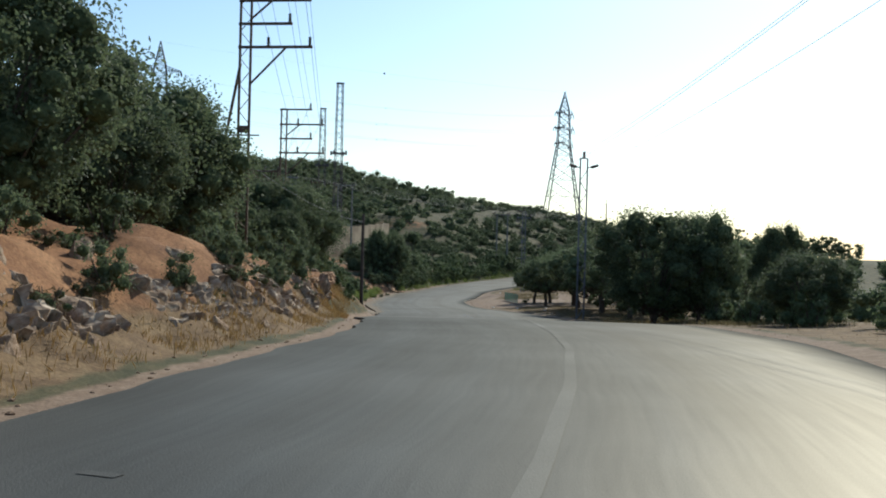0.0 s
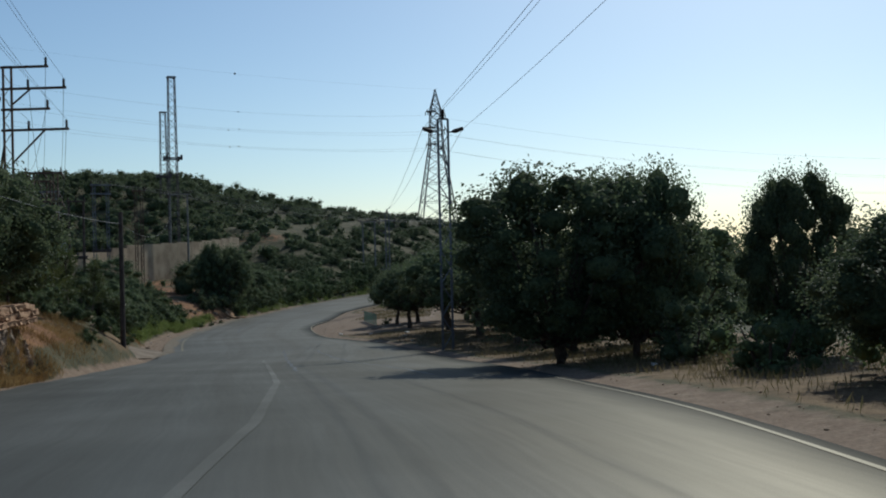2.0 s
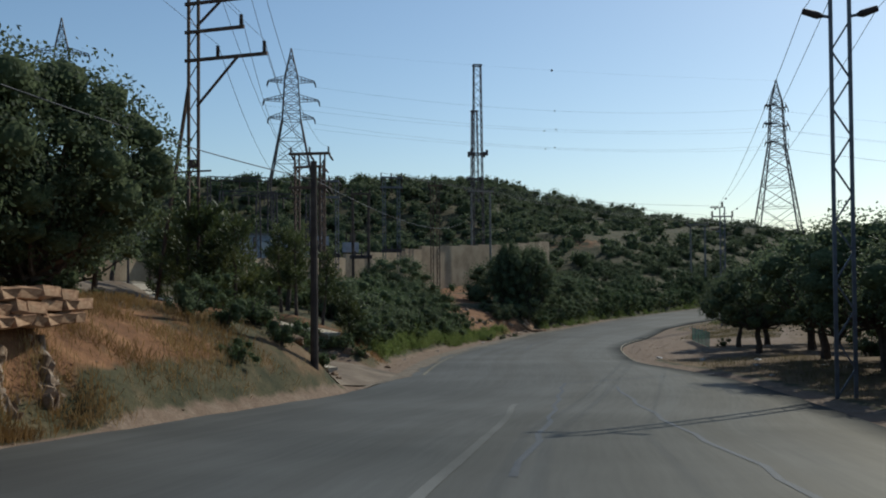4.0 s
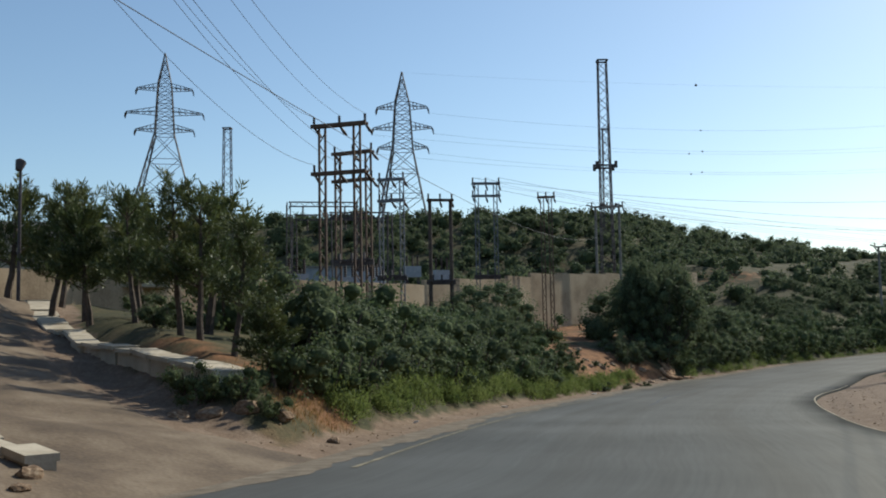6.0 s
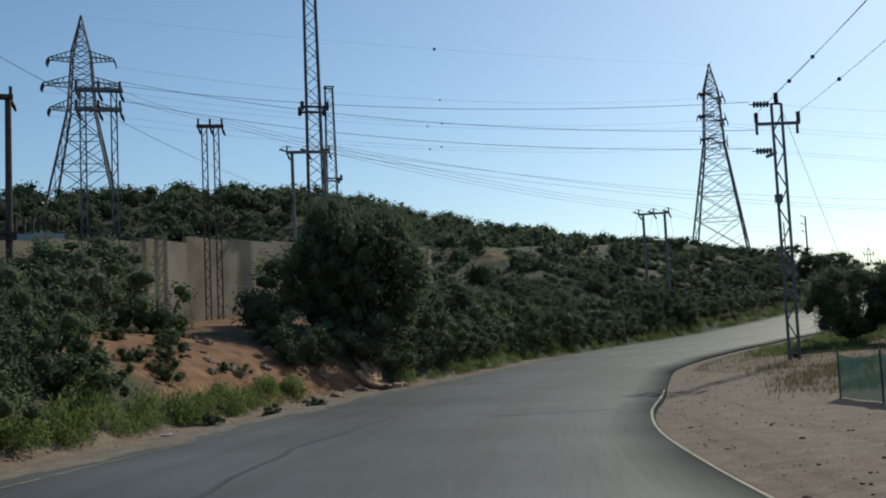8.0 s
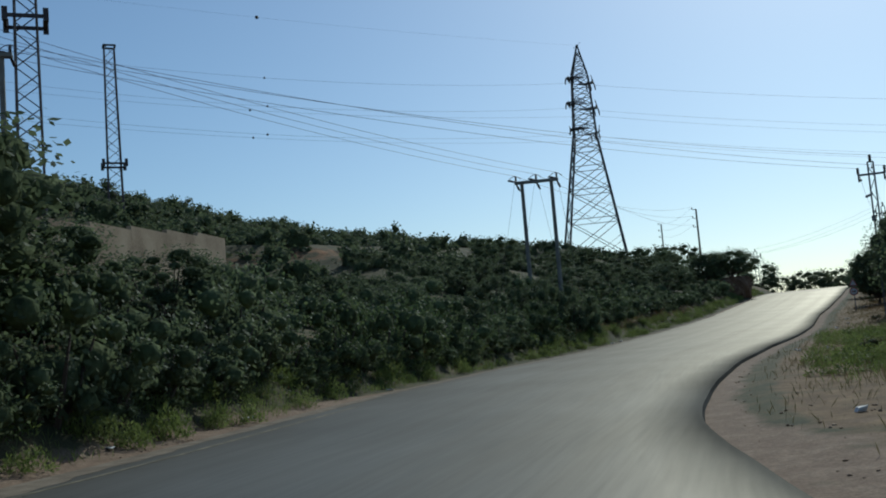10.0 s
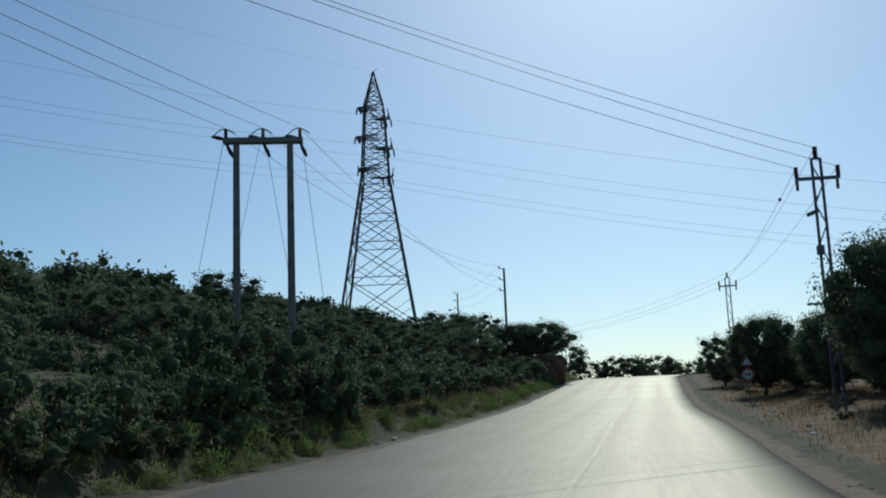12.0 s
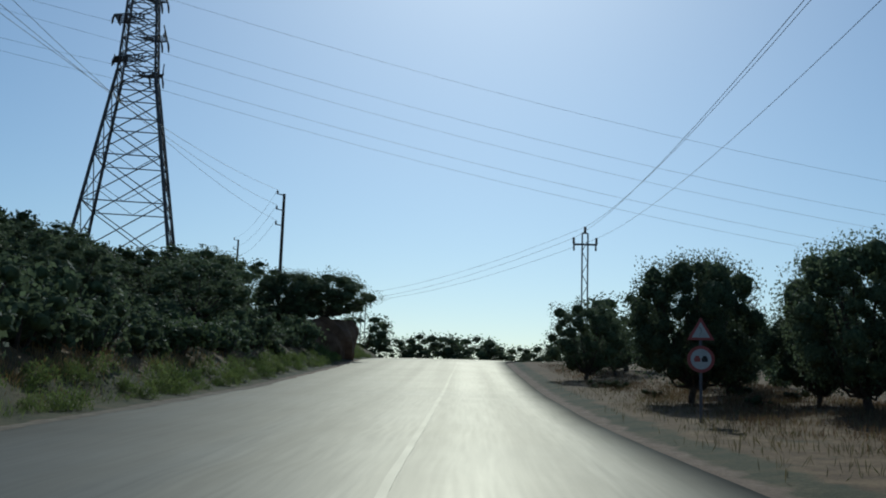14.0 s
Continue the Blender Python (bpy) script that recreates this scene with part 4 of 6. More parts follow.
span(CH[:3], S_A[:3], 1.2)
span(S_A[:3], S_B[:3], 0.8)
span([TIPS_B[1], TIPS_B[3], TIPS_B[5], TIPS_B[0], TIPS_B[2]], [TIPS_A[0], TIPS_A[2], TIPS_A[4], TIPS_A[1], TIPS_A[3]], 2.6, 0.0135, (0.5,), 0.16)
wire((-66.7, 225.4, 45.1), (31.7, 275.0, 43.5), 1.0, 0.008, (0.505,), 0.26)
span([TIPS_A[0], TIPS_A[1], TIPS_A[2], TIPS_A[3], TIPS_A[4]], shifted([TIPS_A[0], TIPS_A[1], TIPS_A[2], TIPS_A[3], TIPS_A[4]], (150, -30, -16)), 4.0, 0.015)
wire((-8.9, 42.6, 4.2), (-5.4, 66.0, 1.95), 0.5, 0.014)
wire((-5.4, 66.0, 1.95), (-17.5, 157.4, 6.5), 1.5, 0.0095)
span([CH[0], CH[2]], [(CH[0].x - 1.6, CH[0].y + 3, gz(CH[0].x - 1.6, CH[0].y + 3)), (CH[2].x + 1.6, CH[2].y + 3, gz(CH[2].x + 1.6, CH[2].y + 3))], 0.0, 0.01)
span([CH[1], CH[1]], [(CH[1].x - 1.8, CH[1].y + 2, gz(CH[1].x - 1.8, CH[1].y + 2)), (CH[1].x + 1.8, CH[1].y + 2, gz(CH[1].x + 1.8, CH[1].y + 2))], 0.0, 0.01)
wire(R_B[0], (R_B[0].x + 4.5, R_B[0].y + 4, gz(R_B[0].x + 4.5, R_B[0].y + 4)), 0.0, 0.0095)


# ---- compound wall ----
def wall_run(name, a, b, top_a, top_b, label, thick=0.3, foot=-0.6):
    n = max(1, int(math.hypot(b[0] - a[0], b[1] - a[1]) / 4.0))
    w = empty(name, pose(0, 0, 0), label, "wall")
    tagged(w, kind="structure")
    ux, uy = (b[0] - a[0]), (b[1] - a[1])
    ln = math.hypot(ux, uy)
    nx_, ny_ = uy / ln * thick / 2, -ux / ln * thick / 2
    for i in range(n):
        f0, f1 = i / n, (i + 1) / n - 0.0006
        bm = bmesh.new()
        ps = []
        for f in (f0, f1):
            x, y = a[0] + ux * f, a[1] + uy * f
            zt = top_a + (top_b - top_a) * (i / max(1, n - 1))
            zf = min(gz(x + nx_ * 8, y + ny_ * 8), gz(x, y)) + foot
            for s in (1, -1):
                for z in (zf, zt):
                    ps.append(bm.verts.new((x + s * nx_, y + s * ny_, z)))
        for q in ((0, 4, 5, 1), (2, 3, 7, 6), (1, 5, 7, 3), (0, 1, 3, 2), (4, 6, 7, 5), (0, 2, 6, 4)):
            bm.faces.new([ps[k] for k in q])
        part("panel", bm, M_WALL, w)


wall_run("wall_south", WALL_LINE[0], WALL_LINE[1], 0.2, 0.4, "tan rendered compound wall above the shrubs")
wall_run("wall_east", WALL_LINE[1], WALL_LINE[2], 0.4, 0.9, "tan rendered compound wall behind the poles")
wall_run("wall_middle", WALL_LINE[2], WALL_LINE[3], 1.3, 2.1, "weathered tan retaining wall above bare soil")
wall_run("wall_bend", WALL_LINE[3], WALL_LINE[4], 2.5, 3.0, "weathered tan retaining wall above bare soil")
wall_run("wall_north", WALL_LINE[4], WALL_LINE[5], 3.1, 4.0, "weathered tan retaining wall beside the scrub slope")


# ---- leaves ----
def leaf_quads(pts, out, length, width, rng, up=0.2, face=0.0):
    """One leaf on each point: pointing outwards, or (face > 0) lying along the crown's surface."""
    n = len(pts)
    if face:
        nrm = rng.normal(size=(n, 3)) * 0.75 + out * face + np.array([0, 0, 0.35])
        nrm /= np.linalg.norm(nrm, axis=1)[:, None]
        d = np.cross(nrm, rng.normal(size=(n, 3)))
        d /= np.linalg.norm(d, axis=1)[:, None]
        side_ = np.cross(nrm, d)
    else:
        d = rng.normal(size=(n, 3)) + out * 0.7 + np.array([0, 0, up])
        d /= np.linalg.norm(d, axis=1)[:, None]
        side_ = np.cross(d, rng.normal(size=(n, 3)))
        side_ /= np.linalg.norm(side_, axis=1)[:, None]
    ln = (length * rng.uniform(0.6, 1.35, n))[:, None]
    wd = (width * rng.uniform(0.7, 1.3, n))[:, None]
    b = pts + d * ln * 0.5 + side_ * wd * 0.5
    e = pts + d * ln * 0.5 - side_ * wd * 0.5
    v = np.stack([pts, b, pts + d * ln, e], 1).reshape(-1, 3)
    return v, np.arange(4 * n).reshape(-1, 4)


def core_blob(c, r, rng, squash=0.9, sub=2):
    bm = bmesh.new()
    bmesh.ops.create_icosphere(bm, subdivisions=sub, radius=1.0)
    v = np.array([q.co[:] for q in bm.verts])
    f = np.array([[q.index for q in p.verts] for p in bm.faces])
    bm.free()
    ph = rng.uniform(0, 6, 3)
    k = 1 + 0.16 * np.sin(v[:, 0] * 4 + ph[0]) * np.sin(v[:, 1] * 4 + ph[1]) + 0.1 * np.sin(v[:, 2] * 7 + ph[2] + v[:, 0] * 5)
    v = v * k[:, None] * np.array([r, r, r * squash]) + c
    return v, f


def merge(chunks):
    vs, tri, quad, n = [], [], [], 0
    for v, f in chunks:
        vs.append(v)
        (tri if f.shape[1] == 3 else quad).append(f + n)
        n += len(v)
    faces = []
    for g in (tri, quad):
        if g:
            faces += np.concatenate(g).tolist()
    return np.concatenate(vs), faces


def lobes_cloud(lobes, per_area, length, width, rng, inner=0.66, up=0.2, core=True, spread=0.22, sub=2, seed_core=0.0):
    """Leaves over a set of lobes (x, y, z, r), with solid leaf-toned cores inside."""
    chunks = []
    for x, y, z, r in lobes:
        n = int(per_area * r * r * 12)
        d = rng.normal(size=(n, 3))
        d[:, 2] += 0.15
        d /= np.linalg.norm(d, axis=1)[:, None]
        ph = rng.uniform(0, 6.28, 3)
        lump = 1 + 0.15 * np.sin(d[:, 0] * 4.2 + ph[0]) * np.sin(d[:, 1] * 4.6 + ph[1]) + 0.1 * np.sin(d[:, 2] * 7 + d[:, 0] * 5 + ph[2])
        rad = lump * r * (1 - spread * rng.random(n) ** 1.5 + 0.16 * rng.random(n) ** 3 * (rng.random(n) < 0.25) * 2)
        if not core:
            rad = r * (0.34 + 0.69 * rng.random(n) ** 0.7) * lump
        p = d * rad[:, None] * np.array([1, 1, 0.88]) + (x, y, z)
        chunks.append(leaf_quads(p, d, length, width, rng, up, 0.85 if core else 0.5))
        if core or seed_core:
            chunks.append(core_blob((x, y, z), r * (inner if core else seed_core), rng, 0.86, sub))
    return merge(chunks)


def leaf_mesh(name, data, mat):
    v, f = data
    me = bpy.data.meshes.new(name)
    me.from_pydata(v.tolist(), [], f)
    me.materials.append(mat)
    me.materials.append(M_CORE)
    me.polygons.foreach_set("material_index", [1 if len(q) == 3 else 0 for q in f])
    me.polygons.foreach_set("use_smooth", [len(q) == 3 for q in f])
    me.update()
    return me


# ---- shrubs ----
def shrub_mesh(seed, mat, length=0.11, width=0.05, dens=26, lobe_n=7, tall=1.0):
    rng = np.random.default_rng(seed)
    lobes = [(0, 0, 0.38 * tall, 0.5)]
    for k in range(lobe_n):
        a = k * 2 * math.pi / lobe_n + rng.uniform(-0.4, 0.4)
        q = rng.uniform(0.3, 0.82)
        lobes.append((math.cos(a) * q, math.sin(a) * q, (rng.uniform(0.62, 1.02) if k % 3 == 0 else rng.uniform(0.2, 0.7)) * tall, rng.uniform(0.2, 0.36)))
    v, f = lobes_cloud(lobes, dens, length, width, rng, 0.62, 0.2, True, 0.45, 1)
    v = v + np.array([0, 0, -0.05])
    return leaf_mesh("shrub", (v, f), mat)


SHRUB_MESHES = [shrub_mesh(10 + k, M_LEAF_SHRUB, 0.08, 0.046, 92, 11) for k in range(4)] + [shrub_mesh(30 + k, M_LEAF_TREE, 0.08, 0.046, 92, 11, 1.15) for k in range(3)]
FAR_SHRUBS = [shrub_mesh(20 + k, M_LEAF_SHRUB, 0.15, 0.085, 40, 10) for k in range(3)] + [shrub_mesh(40 + k, M_LEAF_TREE, 0.15, 0.085, 40, 10, 1.15) for k in range(3)]
DRY_SHRUBS = [shrub_mesh(50 + k, M_BRUSH, 0.17, 0.035, 45, 6, 0.8) for k in range(2)]


def stem_mesh(seed):
    rng = np.random.default_rng(seed)
    bm = bmesh.new()
    for k in range(5):
        a = k * 1.26 + rng.uniform(-0.3, 0.3)
        tube(bm, [(0.05 * math.cos(a), 0.05 * math.sin(a), -0.1), (0.25 * math.cos(a), 0.25 * math.sin(a), 0.3), (0.45 * math.cos(a), 0.45 * math.sin(a), 0.75)], [0.045, 0.03, 0.01], 4)
    me = bpy.data.meshes.new("stem")
    bm.to_mesh(me)
    bm.free()
    me.materials.append(M_BARK)
    return me


STEMS = [stem_mesh(70 + k) for k in range(2)]


def put(me, name, x, y, s, sz, turn, label, category, group, sink=0.08, z=None):
    """A shrub on the ground: leaves on a fan of stems."""
    ob = empty(name, pose(x, y, (gz(x, y) if z is None else z) - sink * s, 0, 0, turn) @ Matrix.Diagonal((s, s, sz, 1)), label, category, group)
    new("foliage", me).parent = ob
    new("stem", STEMS[int(x * 7) % 2]).parent = ob
    return ob


rnd = random.Random(7)


def edge_left(y):
    return float(np.interp(y, YS, LEFT))


def edge_right(y):
    return float(np.interp(y, YS, RIGHT))


def side_point(y, d):
    """A point d metres out from the road's edge: left for d > 0, right for d < 0."""
    c = float(np.interp(y, YS, COS))
    s = float(np.interp(y, YS, slope))
    if d > 0:
        return edge_left(y) - d * c, y + d * c * s
    return edge_right(y) - d * c, y + d * c * s


def view_clearing(x, y):
    """Cleared along the camera's sight lines: the soil scar between the road and the middle wall."""
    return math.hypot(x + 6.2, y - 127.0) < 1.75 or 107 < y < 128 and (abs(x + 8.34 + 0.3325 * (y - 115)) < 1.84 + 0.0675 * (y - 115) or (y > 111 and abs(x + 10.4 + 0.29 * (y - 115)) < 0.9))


# the scrub bank between the lane and the big bush: high, dense, dark green
for k in range(100):
    y = 79.5 + 43.5 * ((k * 0.618) % 1.0)
    d = 3.0 + 12.2 * rnd.random()
    x, yy = side_point(y, d)
    if lane_distance(np.array([x]), np.array([yy]))[0] < (7.5 if x < -11 else 5.0) or (yy > 116 and d < 3.0) or (yy < 84 and d > 3.5) or math.hypot(x + 19.5, yy - 146) < 6 or math.hypot(x + 11.2, yy - 120.5) < 3.4:
        continue
    if view_clearing(x, yy):
        continue
    s = (0.8 + 0.75 * rnd.random() + 0.03 * d) * (1.2 if 83 < yy < 92 else 0.85 if yy < 117 else 1.0)
    put(SHRUB_MESHES[rnd.randrange(7) if d > 6 else rnd.randrange(5)], "shrub", x, yy, s * 1.2, s * (1.05 + 0.3 * rnd.random()), rnd.uniform(0, 360), "dense dark green evergreen shrub on the road bank", "shrub", "shrubs on the bank")
# the front row behind the weeds
for k in range(100):
    y = 80.5 + 1.7 * k
    d = (2.3 if y < 100 else 2.05 if y < 166 else 2.7) + 0.6 * rnd.random()
    x, yy = side_point(y, d)
    if 115 < y < 128 or y > 248 or view_clearing(x, yy):
        continue
    s = rnd.uniform(0.85, 1.6) * (1.0 if y < 121 else 1.15) * (0.85 if 106 < y < 117 else 0.85 if y > 166 else 1.0)
    put(SHRUB_MESHES[rnd.randrange(7)] if y < 190 else FAR_SHRUBS[rnd.randrange(6)], "shrub", x, yy, s * 1.1, s * rnd.uniform(0.95, 1.3), rnd.uniform(0, 360), "leafy green shrub behind the roadside weeds", "shrub", "shrubs on the bank")
# tall bushes round the feet of the h-frame
for k, (x, y, s, high) in enumerate([(8.7, 178.4, 1.5, 2.1), (10.1, 177.2, 1.6, 2.4), (11.4, 178.4, 1.5, 2.5), (9.3, 179.6, 1.5, 2.0), (12.6, 179.8, 1.3, 2.0), (7.6, 176.8, 1.4, 1.9)]):
    put(SHRUB_MESHES[4 + k % 3], "shrub", x, y, s, high, k * 61, "tall dark green bush at the feet of the concrete pole", "shrub", "shrubs on the slope")
# low growth at the foot of the slope
for k in range(44):
    x, yy = side_point(129 + 46 * ((k * 0.618) % 1), 1.75 + 0.7 * rnd.random())
    s = rnd.uniform(0.45, 0.8)
    if not view_clearing(x, yy):
        put(SHRUB_MESHES[k % 7], "shrub", x, yy, s * 1.15, s, k * 47, "low green shrub at the foot of the slope", "shrub", "shrubs on the bank")
# on the rocky cut
for x, y, s in [(-5.6, 9.5, 0.7), (-6.0, 16.5, 0.8), (-5.2, 22.0, 0.8), (-6.3, 27.5, 0.9), (-5.6, 34.0, 1.0), (-7.0, 38.5, 1.1), (-6.6, 44.0, 1.25), (-7.6, 47.5, 1.2), (-4.6, 12.5, 0.55), (-4.2, 18.5, 0.5), (-8.5, 44.5, 1.2), (-7.8, 31.0, 1.0), (-4.9, 6.5, 0.5), (-5.8, 11.2, 0.6), (-4.3, 15.6, 0.45), (-4.6, 20.4, 0.5), (-4.3, 25.2, 0.55), (-5.0, 29.0, 0.6), (-5.0, 36.2, 0.6), (-6.3, 12.6, 0.7), (-9.0, 58.0, 1.0), (-10.5, 60.5, 1.1), (-8.0, 63.0, 0.8)]:
    put(SHRUB_MESHES[4 + rnd.randrange(3)], "shrub", x, y, s, s * 1.15, rnd.uniform(0, 360), "dark green shrub clinging to the rocky bank", "shrub", "shrubs on the cut")
for x, y, s in [(-8.9, 123.6, 1.25), (-8.4, 125.2, 1.1), (-9.9, 125.6, 1.2), (-8.6, 127.2, 1.0)]:
    put(SHRUB_MESHES[4 + rnd.randrange(3)], "shrub", x, y, s, s * 1.05, rnd.uniform(0, 360), "dark green shrub beside the bare soil", "shrub", "shrubs on the bank")
for k, (x, y, s) in enumerate([(-8.3, 77.9, 0.6), (-9.9, 78.3, 0.7), (-9.0, 77.7, 0.65), (-7.5, 77.7, 0.5), (-15.0, 84.2, 0.8), (-18.6, 88.4, 0.9)]):
    put(SHRUB_MESHES[k % 7], "shrub", x, y, s, s, k * 70, "dark green shrub beside the kerb wall", "shrub", "shrubs at the lane")
for k, (x, y, s) in enumerate([(12.8, 31.0, 1.0), (14.0, 34.5, 1.2), (12.6, 37.0, 1.1), (14.6, 39.5, 1.3), (12.9, 42.0, 1.1), (14.4, 45.5, 1.3), (14.2, 28.0, 1.1), (13.0, 25.0, 0.8), (16.5, 58.0, 1.2), (15.6, 64.0, 1.2), (15.2, 71.0, 1.2), (14.6, 77.5, 1.2), (14.0, 85.5, 1.1), (8.6, 100.2, 0.45)]):
    put(SHRUB_MESHES[k % 7], "shrub", x, y, s * 1.1, s * 1.15, k * 83, "leafy green shrub under the verge trees", "shrub", "shrubs on the verge")
for k in range(16):
    x, y, s = -10.2 + rnd.gauss(0, 1.6), 116.5 + rnd.gauss(0, 3.4), rnd.uniform(0.3, 0.6)
    put(SHRUB_MESHES[k % 4], "shrub", x, y, s, s, k * 59, "low green shrub on the bare red soil", "shrub", "shrubs on the bank")
for k in range(16):
    x, y = side_point(182 + 48 * ((k * 0.618) % 1), -(8.6 + 5.0 * rnd.random()))
    s = rnd.uniform(0.5, 0.95)
    put(FAR_SHRUBS[k % 6], "shrub", x, y, s * 1.2, s * 1.15, k * 59, "dark shrub under the roadside trees", "shrub", "shrubs on the verge")
# beyond the big bush, up the slope
SLOPE_SCRUB, SLOPE_NEAR = [], []
for k in range(46):
    y, d = 172 + 30 * ((k * 0.618) % 1), 10 + 11 * ((k * 0.7549) % 1)
    x, yy = side_point(y, d)
    SLOPE_NEAR.append((x, yy, gz(x, yy) - 0.4, 0.75 + 0.5 * rnd.random()))
for k in range(360):
    y = 128 + 124 * ((k * 0.7549) % 1.0)
    d = 2.2 + 23 * ((k * 0.5698) % 1.0) ** 0.85
    x, yy = side_point(y, d)
    if yy < 150 and d > 9 and x < -12:
        continue
    if x < np.interp(yy, WY, WX) + 1.2 and yy < 183 or view_clearing(x, yy):
        continue
    s = (0.85 + 0.85 * rnd.random() + 0.02 * d) * (0.8 if yy > 166 else 1.0)
    if d > 7.5 or yy > 215:
        (SLOPE_NEAR if 132 < yy < 206 and d < 17 else SLOPE_SCRUB).append((x, yy, gz(x, yy) - 0.4, s * (rnd.uniform(0.6, 1.1) if d > 9 else rnd.uniform(0.7, 1.35)) * (0.85 if yy > 168 else 1.0)))
        continue
    put(SHRUB_MESHES[rnd.randrange(7)] if yy < 190 else FAR_SHRUBS[rnd.randrange(6)], "shrub", x, yy, s * 1.2, s * (1.0 + 0.3 * rnd.random()), rnd.uniform(0, 360), "dark green shrub on the scrub slope", "shrub", "shrubs on the slope")


# ---- trees ----
def tree(seed, mat, height, radius, trunk_h, lobe_n, leaf_len, leaf_w, dens, name, label, category, group, trunk_r=0.13, lean=0.15, flat=0.75, loose=0.11, bottom=0.0, heart=0.44):
    """A tapered, forked trunk and limbs, and a crown of leaf clumps with gaps."""
    rng = np.random.default_rng(seed)
    t = empty(name, pose(0, 0, 0), label, category, group)
    bm = bmesh.new()
    fork = Vector((lean * trunk_h, 0.3 * lean * trunk_h, trunk_h))
    tube(bm, [(0, 0, -0.3), (lean * 0.2, 0.04, trunk_h * 0.35), (lean * 0.6 * trunk_h, -0.03, trunk_h * 0.7), fork], [trunk_r * 1.5, trunk_r * 1.1, trunk_r, trunk_r * 0.85], 8)
    lobes = []
    mid = Vector((fork.x, fork.y, (trunk_h + height) / 2 + bottom))
    hz = (height - trunk_h) / 2
    for k in range(lobe_n):
        a = k * 2.399 + rng.uniform(-0.3, 0.3)
        u = (k + 0.5) / lobe_n * 2 - 1
        rr = math.sqrt(max(0.0, 1 - u * u * 0.85)) * rng.uniform(0.55, 1.0)
        p = mid + Vector((math.cos(a) * rr * radius, math.sin(a) * rr * radius, u * hz * 0.85))
        r = radius * rng.uniform(0.22, 0.38)
        lobes.append((p.x, p.y, p.z, r))
        if k % 2 == 0:
            q = fork.lerp(p, 0.5) + Vector((0, 0, -0.15 * radius))
            tube(bm, [fork - Vector((0, 0, 0.1)), q, p], [trunk_r * 0.6, trunk_r * 0.35, trunk_r * 0.12], 5)
    part("trunk", bm, M_BARK, t)
    v, f = lobes_cloud(lobes, dens, leaf_len, leaf_w, rng, 0.5, 0.1, False, 0.5, 1, heart)
    # loose sprays that break the outline
    ns = int(90 * loose * 10)
    pick = rng.integers(0, len(lobes), ns // 14 + 1)
    pts, outs = [], []
    for j in pick:
        x, y, z, r = lobes[j]
        d = rng.normal(size=3)
        d[2] = abs(d[2])
        d /= np.linalg.norm(d)
        for q in range(14):
            pts.append(np.array([x, y, z]) + d * r * (0.8 + 0.018 * q) + rng.normal(size=3) * 0.06)
            outs.append(d)
    sv, sf = leaf_quads(np.array(pts), np.array(outs), leaf_len, leaf_w, rng, 0.1)
    n0 = len(v)
    v = np.concatenate([v, sv])
    f = f + (sf + n0).tolist()
    me = leaf_mesh("crown", (v, f), mat)
    c = new("crown", me)
    c.parent = t
    return t


TREES = []
SPEC_TREES = [
    (101, 5.6, 3.0, 0.7, 48, 0.15, 0.085, 18, 0.16, 0.10),
    (102, 5.8, 2.8, 0.8, 46, 0.15, 0.085, 18, 0.15, -0.12),
    (103, 5.0, 2.7, 0.55, 44, 0.15, 0.085, 18, 0.14, 0.18),
    (104, 4.4, 2.5, 0.4, 40, 0.15, 0.085, 18, 0.12, -0.08),
    (105, 6.0, 3.1, 0.8, 84, 0.13, 0.074, 29, 0.16, 0.10),
    (106, 5.8, 3.0, 0.8, 82, 0.13, 0.074, 29, 0.16, -0.15),
    (107, 5.0, 2.8, 0.5, 30, 0.23, 0.14, 8, 0.14, 0.12),
    (108, 5.2, 2.9, 0.6, 30, 0.23, 0.14, 8, 0.14, -0.1),
    (109, 5.2, 2.9, 1.7, 52, 0.125, 0.068, 22, 0.16, 0.14)]
for sd, h, r, th, ln, ll, lw, dn, tr_, lean in SPEC_TREES:
    TREES.append((tree(sd, M_LEAF_TREE, h, r, th, ln, ll, lw, dn, "tree", "dark evergreen tree with a broad dense crown", "tree", "roadside trees", tr_, lean, heart=0.5), h))
USED = set()


def put_tree(k, x, y, height, turn, label, wide=1.0):
    src, h = TREES[k]
    s = height / h
    m = pose(x, y, gz(x, y) - (0.05 if y < 262 else 0.9), 0, 0, turn) @ Matrix.Diagonal((s * wide, s * wide, s, 1))
    if k in USED:
        ob = copy_thing(src, m)
    else:
        USED.add(k)
        ob = src
        ob.matrix_basis = m
    return tagged(ob, label)


# left: on the rocky bank
for k, (x, y, h, w) in enumerate([(-7.4, 14.0, 4.5, 1.0), (-9.8, 19.5, 5.4, 1.1), (-8.6, 25.0, 4.8, 1.0), (-11.5, 28.0, 6.0, 1.1), (-10.2, 34.0, 5.2, 1.1), (-13.5, 38.0, 5.8, 1.1), (-11.6, 46.5, 4.2, 1.1), (-9.8, 54.0, 5.5, 1.0), (-8.6, 50.2, 4.9, 0.85), (-10.6, 40.0, 4.2, 1.1), (-13.0, 55.0, 5.0, 1.0), (-14.5, 48.0, 4.6, 1.1), (-12.8, 62.0, 4.2, 1.1), (-17.0, 64.0, 4.6, 1.1), (-17.5, 56.0, 5.0, 1.2), (-18.0, 72.0, 4.6, 1.1), (-15.5, 22.0, 6.0, 1.2), (-20.0, 42.0, 5.2, 1.2)]):
    put_tree(4 + k % 2 if k in (0, 2, 7, 8) else 6 + k % 2 if x < -12.5 else k % 4, x, y, h, k * 67, "dark evergreen tree growing above the rocky roadside bank", w)
